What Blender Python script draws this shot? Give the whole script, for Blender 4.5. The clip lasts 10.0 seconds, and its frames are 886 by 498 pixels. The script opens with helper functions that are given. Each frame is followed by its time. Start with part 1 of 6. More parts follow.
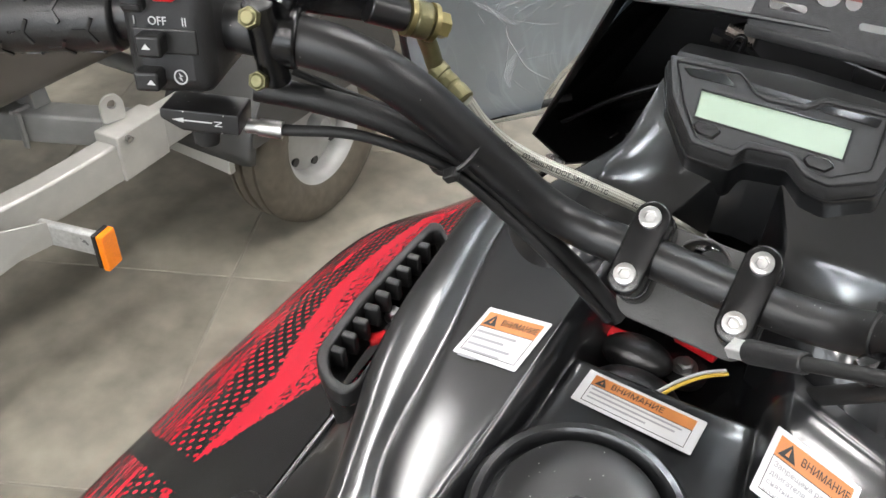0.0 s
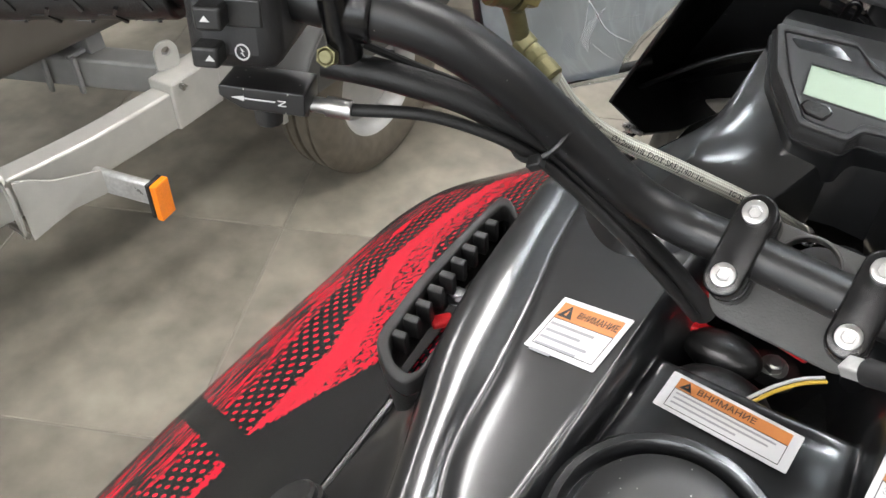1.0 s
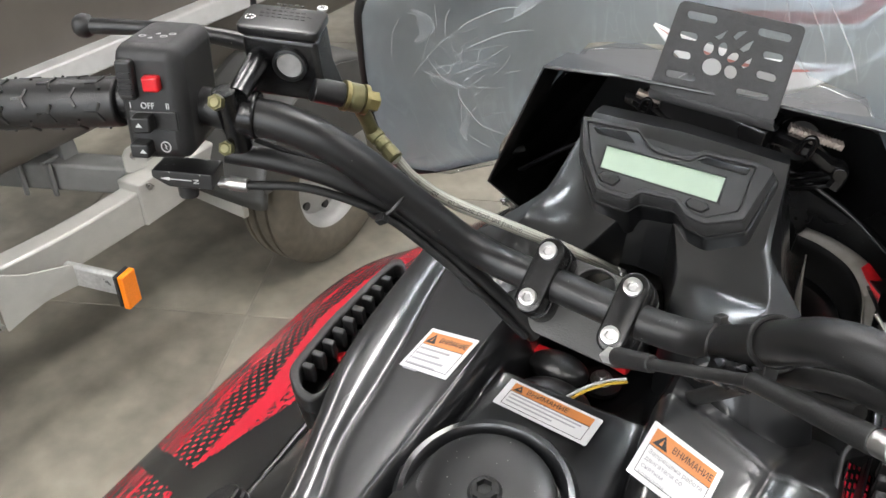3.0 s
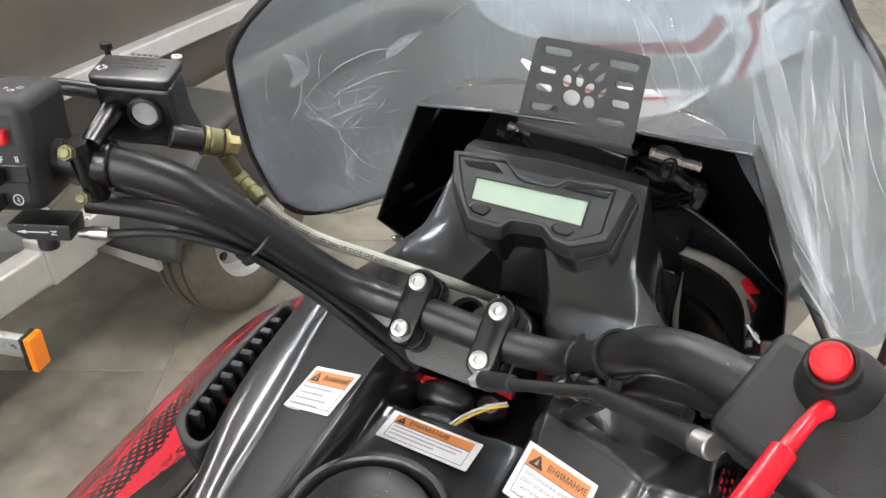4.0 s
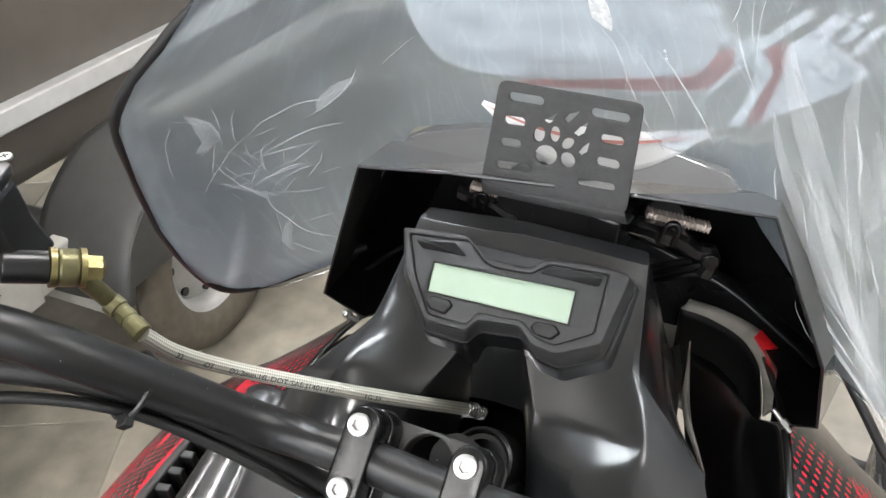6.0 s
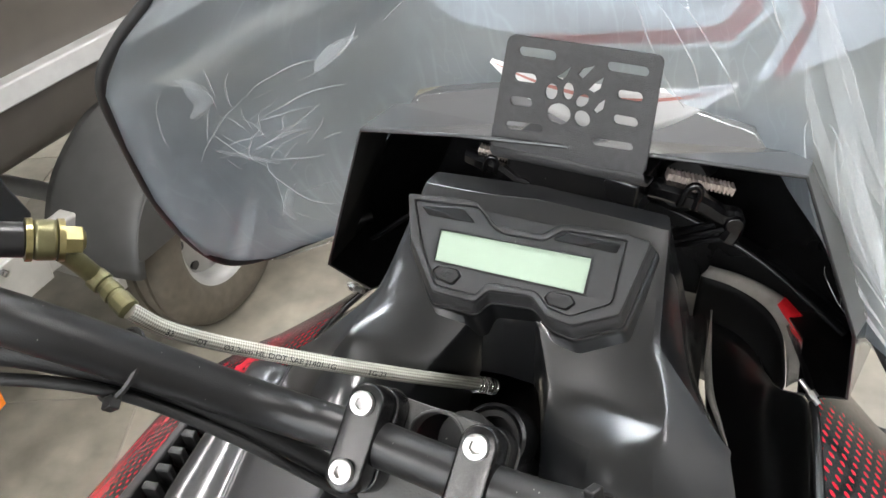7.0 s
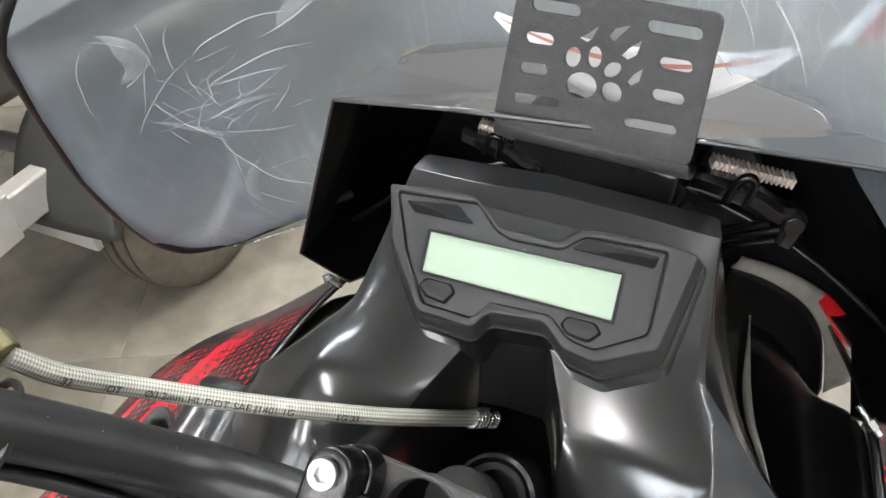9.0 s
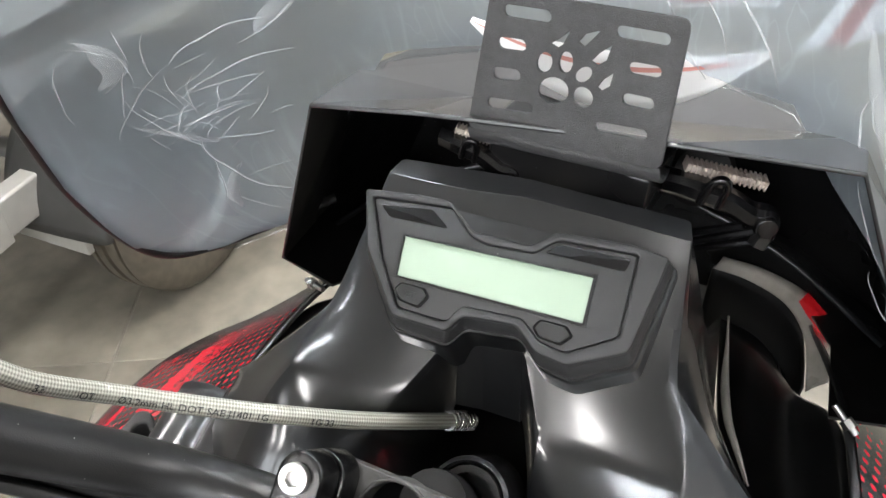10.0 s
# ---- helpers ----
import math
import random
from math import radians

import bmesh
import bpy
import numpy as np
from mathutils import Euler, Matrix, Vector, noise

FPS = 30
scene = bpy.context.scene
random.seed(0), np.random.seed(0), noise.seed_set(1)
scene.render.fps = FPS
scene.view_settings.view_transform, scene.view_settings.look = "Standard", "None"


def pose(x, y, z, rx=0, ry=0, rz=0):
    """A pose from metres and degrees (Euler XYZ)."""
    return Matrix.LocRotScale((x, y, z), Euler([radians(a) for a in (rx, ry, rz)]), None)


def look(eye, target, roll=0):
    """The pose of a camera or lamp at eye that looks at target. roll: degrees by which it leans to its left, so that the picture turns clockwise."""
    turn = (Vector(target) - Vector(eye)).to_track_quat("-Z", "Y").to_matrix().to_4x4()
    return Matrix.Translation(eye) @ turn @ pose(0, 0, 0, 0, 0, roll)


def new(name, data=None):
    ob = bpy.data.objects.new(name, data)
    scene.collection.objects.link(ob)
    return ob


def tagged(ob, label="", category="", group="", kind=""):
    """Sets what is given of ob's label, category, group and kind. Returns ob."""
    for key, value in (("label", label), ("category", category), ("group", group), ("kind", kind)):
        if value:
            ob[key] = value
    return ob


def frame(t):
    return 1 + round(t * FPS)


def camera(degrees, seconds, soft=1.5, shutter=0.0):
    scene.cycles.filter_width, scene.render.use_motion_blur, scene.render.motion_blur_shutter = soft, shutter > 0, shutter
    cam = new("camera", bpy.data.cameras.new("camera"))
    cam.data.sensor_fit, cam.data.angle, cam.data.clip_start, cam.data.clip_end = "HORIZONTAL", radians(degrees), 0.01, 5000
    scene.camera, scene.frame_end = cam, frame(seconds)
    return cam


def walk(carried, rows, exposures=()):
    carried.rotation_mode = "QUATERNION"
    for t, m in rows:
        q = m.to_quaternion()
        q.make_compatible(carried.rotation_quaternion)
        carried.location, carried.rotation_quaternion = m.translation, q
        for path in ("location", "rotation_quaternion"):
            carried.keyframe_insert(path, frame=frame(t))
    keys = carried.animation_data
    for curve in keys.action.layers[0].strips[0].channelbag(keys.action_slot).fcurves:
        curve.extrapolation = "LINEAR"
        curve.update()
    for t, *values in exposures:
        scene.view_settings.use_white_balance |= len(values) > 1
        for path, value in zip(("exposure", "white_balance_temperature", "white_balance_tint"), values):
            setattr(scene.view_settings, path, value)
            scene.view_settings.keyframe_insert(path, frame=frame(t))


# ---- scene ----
cam = camera(56.4, 10.0)
PATH = [
    (0, (0.045, -0.407, 1.53), (-0.697, 0.985, 0.3), 2.0),
    (0.5, (0.01, -0.368, 1.511), (-0.784, 0.928, 0.211), 1.3),
    (1, (0.007, -0.374, 1.522), (-0.788, 0.89, 0.192), 1.0),
    (1.5, (0.026, -0.393, 1.54), (-0.784, 0.867, 0.215), 0.9),
    (2, (0.06, -0.417, 1.559), (-0.781, 0.875, 0.284), 0.4),
    (3.5, (0.18, -0.469, 1.602), (-0.609, 1.006, 0.506), -0.5),
    (4, (0.195, -0.451, 1.598), (-0.515, 1.083, 0.53), -0.2),
    (4.5, (0.19, -0.419, 1.595), (-0.499, 1.128, 0.531), -1.2),
    (5, (0.181, -0.383, 1.585), (-0.5, 1.163, 0.514), -2.5),
    (5.5, (0.159, -0.322, 1.584), (-0.506, 1.23, 0.512), -2.4),
    (7, (0.141, -0.266, 1.563), (-0.544, 1.23, 0.425), -4.2),
    (7.5, (0.13, -0.228, 1.542), (-0.56, 1.229, 0.359), -4.4),
    (8, (0.125, -0.208, 1.534), (-0.549, 1.22, 0.307), -4.4),
    (8.5, (0.116, -0.197, 1.533), (-0.549, 1.222, 0.29), -4.0),
    (9, (0.1, -0.166, 1.524), (-0.55, 1.266, 0.288), -3.5),
    (9.5, (0.101, -0.158, 1.52), (-0.541, 1.277, 0.284), -3.6),
    (10, (0.111, -0.163, 1.527), (-0.53, 1.273, 0.292), -3.7),
]
walk(cam, [(t, look(eye, target, roll)) for t, eye, target, roll in PATH], ((0, 0.04), (2.5, 0.0), (6.5, 0.18), (10, 0.28)))

# lamp brightness and places
LAMP = 41.0
LAMPS = [(x, y) for y, xs in ((-4.0, (-4.0, -2.1, -0.2, 1.7, 3.6)), (-2.75, (-2.1, -0.2)), (1.15, (-4.25, -1.55, 0.2, 2.75, 4.5)), (5.2, (-4.0, -2.1, -0.2, 1.7, 3.6))) for x in xs]

# ---------- light and air ----------
# unseen bright sky that reaches the hall through the added windows
world = bpy.data.worlds.new("window_daylight")
scene.world = world
world.use_nodes = True
world.node_tree.nodes["Background"].inputs[0].default_value = (0.96, 0.97, 1.0, 1)
world.node_tree.nodes["Background"].inputs[1].default_value = 6.0

# ---------- materials ----------
def material(name, color, rough=0.5, metal=0.0, vary=0.25, scale=60.0, bump=0.05, bump_scale=400.0, coat=0.0, wear=0.0, spec=0.5, rough_vary=0.25, dust=0.0):
    """A plain surface with stains at one scale, grain at another, and fine relief."""
    m = bpy.data.materials.new(name)
    m.use_nodes = True
    t = m.node_tree
    b = t.nodes["Principled BSDF"]
    co = t.nodes.new("ShaderNodeTexCoord")
    big = t.nodes.new("ShaderNodeTexNoise")
    big.inputs["Scale"].default_value, big.inputs["Detail"].default_value = scale * 0.12, 5
    fine = t.nodes.new("ShaderNodeTexNoise")
    fine.inputs["Scale"].default_value, fine.inputs["Detail"].default_value = scale, 6
    t.links.new(co.outputs["Object"], big.inputs["Vector"])
    t.links.new(co.outputs["Object"], fine.inputs["Vector"])
    add = t.nodes.new("ShaderNodeMath")
    add.operation = "ADD"
    t.links.new(big.outputs[0], add.inputs[0])
    t.links.new(fine.outputs[0], add.inputs[1])
    ramp = t.nodes.new("ShaderNodeMapRange")
    ramp.inputs["From Min"].default_value, ramp.inputs["From Max"].default_value = 0.6, 1.4
    ramp.inputs["To Min"].default_value, ramp.inputs["To Max"].default_value = 1 - vary, 1 + vary
    t.links.new(add.outputs[0], ramp.inputs["Value"])
    mul = t.nodes.new("ShaderNodeVectorMath")
    mul.operation = "SCALE"
    mul.inputs[0].default_value = color
    t.links.new(ramp.outputs[0], mul.inputs["Scale"])
    t.links.new(mul.outputs[0], b.inputs["Base Color"])
    if dust:
        # scattered pale specks of dust
        cell = t.nodes.new("ShaderNodeTexVoronoi")
        cell.inputs["Scale"].default_value = 170
        t.links.new(co.outputs["Object"], cell.inputs["Vector"])
        near = t.nodes.new("ShaderNodeMath")
        near.operation = "LESS_THAN"
        near.inputs[1].default_value = dust
        patch = t.nodes.new("ShaderNodeMath")
        patch.operation = "MULTIPLY_ADD"
        patch.inputs[1].default_value, patch.inputs[2].default_value = -0.25, 0.20
        t.links.new(big.outputs[0], patch.inputs[0])
        spread = t.nodes.new("ShaderNodeMath")
        spread.operation = "ADD"
        t.links.new(cell.outputs["Distance"], spread.inputs[0])
        t.links.new(patch.outputs[0], spread.inputs[1])
        t.links.new(spread.outputs[0], near.inputs[0])
        speck = t.nodes.new("ShaderNodeMix")
        speck.data_type = "RGBA"
        speck.inputs["B"].default_value = (0.30, 0.29, 0.27, 1)
        t.links.new(near.outputs[0], speck.inputs["Factor"])
        t.links.new(mul.outputs[0], speck.inputs["A"])
        t.links.new(speck.outputs["Result"], b.inputs["Base Color"])
    rr = t.nodes.new("ShaderNodeMapRange")
    rr.inputs["From Min"].default_value, rr.inputs["From Max"].default_value = 0.35, 0.65
    rr.inputs["To Min"].default_value, rr.inputs["To Max"].default_value = rough * (1 - rough_vary), min(1, rough * (1 + rough_vary))
    t.links.new(big.outputs[0], rr.inputs["Value"])
    t.links.new(rr.outputs[0], b.inputs["Roughness"])
    b.inputs["Metallic"].default_value = metal
    b.inputs["Coat Weight"].default_value = coat
    b.inputs["Specular IOR Level"].default_value = spec
    if bump:
        grain = t.nodes.new("ShaderNodeTexNoise")
        grain.inputs["Scale"].default_value, grain.inputs["Detail"].default_value = bump_scale, 4
        t.links.new(co.outputs["Object"], grain.inputs["Vector"])
        bu = t.nodes.new("ShaderNodeBump")
        bu.inputs["Strength"].default_value, bu.inputs["Distance"].default_value = bump, 0.001
        t.links.new(grain.outputs[0], bu.inputs["Height"])
        t.links.new(bu.outputs[0], b.inputs["Normal"])
    return m


def glow(name, color, strength):
    m = bpy.data.materials.new(name)
    m.use_nodes = True
    t = m.node_tree
    b = t.nodes["Principled BSDF"]
    b.inputs["Base Color"].default_value = (*color, 1)
    b.inputs["Emission Color"].default_value = (*color, 1)
    b.inputs["Emission Strength"].default_value = strength
    return m


GLOSS = material("glossy_black_plastic", (0.0085, 0.009, 0.0098), 0.34, vary=0.3, scale=30, bump=0.0, bump_scale=1500, spec=0.45, rough_vary=0.12, dust=0.045, coat=0.95)
GLOSS.node_tree.nodes["Principled BSDF"].inputs["Coat Roughness"].default_value = 0.13
SHELL = material("satin_black_plastic", (0.008, 0.008, 0.0085), 0.33, vary=0.3, scale=40, bump=0.05, bump_scale=1200, dust=0.12)
BEZEL = material("textured_black_plastic", (0.019, 0.019, 0.0195), 0.44, vary=0.2, scale=80, bump=0.35, bump_scale=2200)
TUBE = material("powder_coated_steel", (0.009, 0.009, 0.0093), 0.34, vary=0.3, scale=60, bump=0.12, bump_scale=1500, dust=0.11)
RUBBER = material("black_rubber", (0.008, 0.008, 0.008), 0.52, vary=0.3, scale=90, bump=0.2, bump_scale=900)
CASTING = material("black_painted_casting", (0.004, 0.004, 0.0044), 0.17, vary=0.3, scale=90, bump=0.15, bump_scale=1300)
GREYP = material("dark_grey_plastic", (0.010, 0.010, 0.0104), 0.40, vary=0.25, scale=80, bump=0.3, bump_scale=1800)
MOUNT = material("crackle_coated_steel", (0.050, 0.050, 0.051), 0.46, vary=0.3, scale=200, bump=0.9, bump_scale=1100)
RAWSTEEL = material("dull_grey_casting", (0.060, 0.060, 0.058), 0.55, metal=0.3, vary=0.25, scale=60, bump=0.3, bump_scale=700)
ZINC = material("bright_zinc", (0.44, 0.44, 0.43), 0.30, metal=1.0, vary=0.15, scale=120, bump=0.1, bump_scale=900)
BRASS = material("yellow_zinc", (0.27, 0.235, 0.11), 0.32, metal=0.9, vary=0.3, scale=150, bump=0.15, bump_scale=900)
OLIVE = material("olive_zinc", (0.145, 0.135, 0.068), 0.38, metal=0.7, vary=0.3, scale=150, bump=0.15, bump_scale=900)
RED = material("red_plastic", (0.55, 0.012, 0.018), 0.35, vary=0.15, scale=90, bump=0.05)
REDCORD = material("red_coated_cord", (0.62, 0.008, 0.02), 0.25, vary=0.15, scale=90, bump=0.05)
PAPER = material("white_label_paper", (0.66, 0.66, 0.67), 0.42, vary=0.05, scale=60, bump=0.03)
ORANGE = material("orange_print", (0.58, 0.22, 0.07), 0.45, vary=0.12, scale=60, bump=0.02)
INK = material("black_print", (0.03, 0.03, 0.03), 0.5, vary=0.1, bump=0)
PALEINK = material("grey_print", (0.33, 0.33, 0.35), 0.5, vary=0.1, bump=0)
WHITEPRINT = material("white_print", (0.5, 0.5, 0.5), 0.5, vary=0.1, bump=0)
LCD = material("unlit_green_lcd", (0.31, 0.39, 0.31), 0.22, vary=0.05, scale=30, bump=0)
LENS = material("smoked_indicator_lens", (0.006, 0.006, 0.0065), 0.12, vary=0.2, scale=60, bump=0)
DARKIN = material("dull_black_inner_plastic", (0.005, 0.005, 0.0052), 0.45, vary=0.3, scale=40, bump=0.1, bump_scale=900, spec=0.25)
# pale grey paints in the light caught by the hood and fairing edges
LIPGREY = material("edge_sheen_grey", (0.25, 0.235, 0.21), 0.35, vary=0.3, scale=60, bump=0.1)
CAVITY = material("engine_bay_black", (0.010, 0.010, 0.010), 0.35, vary=0.4, scale=30, bump=0.3, bump_scale=300)
GALV = material("galvanised_steel", (0.40, 0.395, 0.365), 0.42, metal=0.25, vary=0.10, scale=25, bump=0.1, bump_scale=250)
GALVDARK = material("grey_painted_steel", (0.20, 0.20, 0.195), 0.5, vary=0.15, scale=25, bump=0.1, bump_scale=250)
TYRE = material("dusty_tyre_rubber", (0.080, 0.068, 0.050), 0.75, vary=0.35, scale=30, bump=0.4, bump_scale=300)
WHEELRIM = material("silver_wheel_paint", (0.32, 0.32, 0.305), 0.35, metal=0.2, vary=0.1, scale=30, bump=0.05)
MUDGUARD = material("grey_plastic_mudguard", (0.036, 0.036, 0.034), 0.5, vary=0.25, scale=20, bump=0.2, bump_scale=500)
REFLECTOR = material("orange_reflector_plastic", (0.85, 0.22, 0.012), 0.22, vary=0.1, scale=200, bump=0.4, bump_scale=500)
CHROMED = material("silvered_plastic", (0.5, 0.5, 0.49), 0.3, metal=0.6, vary=0.3, scale=120, bump=0.3, bump_scale=500)
HULL = material("grey_boat_hull", (0.125, 0.112, 0.096), 0.45, vary=0.12, scale=12, bump=0.1, bump_scale=200)
STRAKE = material("pale_aluminium_strake", (0.55, 0.55, 0.54), 0.45, metal=0.2, vary=0.12, scale=25, bump=0.1)
WALLPAINT = material("pale_grey_wall_paint", (0.42, 0.43, 0.45), 0.7, vary=0.08, scale=8, bump=0.1, bump_scale=120)
CEILPAINT = material("pale_ceiling_paint", (0.62, 0.63, 0.64), 0.8, vary=0.06, scale=6, bump=0.1, bump_scale=100)
WIREY = material("yellow_wire", (0.42, 0.28, 0.035), 0.4, vary=0.1)
WIREG = material("grey_wire", (0.35, 0.35, 0.36), 0.4, vary=0.1)
COPPERY = material("headlamp_reflector", (0.42, 0.36, 0.32), 0.35, metal=0.4, vary=0.2, scale=120, bump=0.2)


def link_math(t, op, a, b=None, clamp=False):
    n = t.nodes.new("ShaderNodeMath")
    n.operation, n.use_clamp = op, clamp
    for k, v in enumerate((a, b)):
        if v is None:
            continue
        if isinstance(v, (int, float)):
            n.inputs[k].default_value = v
        else:
            t.links.new(v, n.inputs[k])
    return n.outputs[0]


def decal_material(name):
    """Printed sticker film on black plastic, v in metres from its outer edge inwards, u along it: a scratchy red band, a band of red dots, a plain red band and a spattered border."""
    m = bpy.data.materials.new(name)
    m.use_nodes = True
    t = m.node_tree
    b = t.nodes["Principled BSDF"]
    uv = t.nodes.new("ShaderNodeUVMap")
    sep = t.nodes.new("ShaderNodeSeparateXYZ")
    t.links.new(uv.outputs[0], sep.inputs[0])
    u, v = sep.outputs[0], sep.outputs[1]

    def noise_at(su, sv, detail=6):
        mp = t.nodes.new("ShaderNodeMapping")
        mp.inputs["Scale"].default_value = (su, sv, 1)
        t.links.new(uv.outputs[0], mp.inputs[0])
        n = t.nodes.new("ShaderNodeTexNoise")
        n.inputs["Scale"].default_value, n.inputs["Detail"].default_value, n.inputs["Roughness"].default_value = 1, detail, 0.65
        t.links.new(mp.outputs[0], n.inputs["Vector"])
        return n.outputs[0]

    def between(x, lo, hi):
        return link_math(t, "MULTIPLY", link_math(t, "GREATER_THAN", x, lo), link_math(t, "LESS_THAN", x, hi))

    streak = noise_at(22, 240, 9)
    blot = noise_at(210, 150, 6)
    slow = noise_at(14, 22, 3)
    # the bands draw together towards the front
    taper = t.nodes.new("ShaderNodeMapRange")
    taper.inputs["From Min"].default_value, taper.inputs["From Max"].default_value = 0.0, 0.14
    taper.inputs["To Min"].default_value, taper.inputs["To Max"].default_value = 1.0, 0.62
    t.links.new(u, taper.inputs["Value"])
    w = link_math(t, "DIVIDE", v, taper.outputs[0])
    ww = link_math(t, "ADD", w, link_math(t, "MULTIPLY", link_math(t, "SUBTRACT", blot, 0.5), 0.045))
    row = link_math(t, "DIVIDE", u, 0.0094)
    shift = link_math(t, "MULTIPLY", link_math(t, "FLOOR", row), 0.5)
    fu = link_math(t, "SUBTRACT", link_math(t, "FRACT", row), 0.5)
    fv = link_math(t, "SUBTRACT", link_math(t, "FRACT", link_math(t, "ADD", link_math(t, "DIVIDE", w, 0.0185), shift)), 0.5)
    rad = link_math(t, "SQRT", link_math(t, "ADD", link_math(t, "MULTIPLY", fu, fu), link_math(t, "MULTIPLY", fv, fv)))
    size = link_math(t, "ADD", 0.17, link_math(t, "MULTIPLY", slow, 0.15))
    dot = link_math(t, "LESS_THAN", link_math(t, "ADD", rad, link_math(t, "MULTIPLY", link_math(t, "SUBTRACT", blot, 0.5), 0.12)), size)
    scratch = link_math(t, "GREATER_THAN", streak, link_math(t, "ADD", 0.33, link_math(t, "MULTIPLY", slow, 0.40)))
    spat = link_math(t, "GREATER_THAN", blot, 0.46)
    rim = link_math(t, "GREATER_THAN", w, link_math(t, "MAXIMUM", 0.009, link_math(t, "MULTIPLY", u, 0.22)))
    red = link_math(t, "MULTIPLY", between(ww, 0.004, 0.118), link_math(t, "MULTIPLY", scratch, rim))
    red = link_math(t, "MAXIMUM", red, link_math(t, "MULTIPLY", between(w, 0.098, 0.202), dot))
    red = link_math(t, "MAXIMUM", red, link_math(t, "MULTIPLY", between(ww, 0.200, 0.242), link_math(t, "GREATER_THAN", streak, 0.36)))
    red = link_math(t, "MAXIMUM", red, link_math(t, "MULTIPLY", between(ww, 0.238, 0.310), spat))
    red = link_math(t, "MAXIMUM", red, link_math(t, "MULTIPLY", between(w, 0.300, 0.50), dot), True)
    # the print ends on a slant, leaves a plain strip, and thins out inwards
    cut = link_math(t, "ADD", link_math(t, "ADD", u, link_math(t, "MULTIPLY", v, 0.30)), link_math(t, "MULTIPLY", link_math(t, "SUBTRACT", blot, 0.5), 0.012))
    fore = link_math(t, "MULTIPLY", link_math(t, "GREATER_THAN", cut, -0.036), link_math(t, "LESS_THAN", ww, link_math(t, "ADD", 0.320, link_math(t, "MULTIPLY", u, 1.2))))
    fore = link_math(t, "MULTIPLY", fore, link_math(t, "LESS_THAN", link_math(t, "ADD", u, link_math(t, "MULTIPLY", streak, 0.16)), 0.36))
    aft = link_math(t, "MULTIPLY", link_math(t, "LESS_THAN", cut, -0.064), link_math(t, "LESS_THAN", ww, 0.215))
    red = link_math(t, "MULTIPLY", red, link_math(t, "MAXIMUM", fore, aft), True)
    mix = t.nodes.new("ShaderNodeMix")
    mix.data_type = "RGBA"
    t.links.new(red, mix.inputs["Factor"])
    mix.inputs["A"].default_value = (0.010, 0.0105, 0.0115, 1)
    mix.inputs["B"].default_value = (0.50, 0.014, 0.032, 1)
    t.links.new(mix.outputs["Result"], b.inputs["Base Color"])
    b.inputs["Roughness"].default_value = 0.22
    return m


DECAL = decal_material("red_black_sticker_film")


def dash_material(name):
    """Black film with a field of small red dashes, set by the surface's own run in metres."""
    m = bpy.data.materials.new(name)
    m.use_nodes = True
    t = m.node_tree
    b = t.nodes["Principled BSDF"]
    uv = t.nodes.new("ShaderNodeUVMap")
    sep = t.nodes.new("ShaderNodeSeparateXYZ")
    t.links.new(uv.outputs[0], sep.inputs[0])
    row = link_math(t, "DIVIDE", sep.outputs[1], 0.0062)
    shift = link_math(t, "MULTIPLY", link_math(t, "FLOOR", row), 0.5)
    fv = link_math(t, "ABSOLUTE", link_math(t, "SUBTRACT", link_math(t, "FRACT", row), 0.5))
    fu = link_math(t, "ABSOLUTE", link_math(t, "SUBTRACT", link_math(t, "FRACT", link_math(t, "ADD", link_math(t, "DIVIDE", sep.outputs[0], 0.0095), shift)), 0.5))
    n = t.nodes.new("ShaderNodeTexNoise")
    n.inputs["Scale"].default_value, n.inputs["Detail"].default_value = 60, 3
    t.links.new(uv.outputs[0], n.inputs["Vector"])
    wide = link_math(t, "MULTIPLY", n.outputs[0], 0.55)
    red = link_math(t, "MULTIPLY", link_math(t, "LESS_THAN", fu, wide), link_math(t, "LESS_THAN", fv, 0.22))
    mix = t.nodes.new("ShaderNodeMix")
    mix.data_type = "RGBA"
    t.links.new(red, mix.inputs["Factor"])
    mix.inputs["A"].default_value = (0.010, 0.0105, 0.0115, 1)
    mix.inputs["B"].default_value = (0.50, 0.014, 0.032, 1)
    t.links.new(mix.outputs["Result"], b.inputs["Base Color"])
    b.inputs["Roughness"].default_value = 0.25
    return m


DOTS = dash_material("black_film_with_red_dashes")


def floor_material():
    m = material("worn_concrete_tile", (0.190, 0.174, 0.140), 0.42, vary=0.5, scale=9, bump=0.12, bump_scale=90, rough_vary=0.35)
    return m


FLOORTILE = floor_material()
GROUT = material("pale_grout", (0.205, 0.19, 0.158), 0.8, vary=0.15, scale=30, bump=0.2)


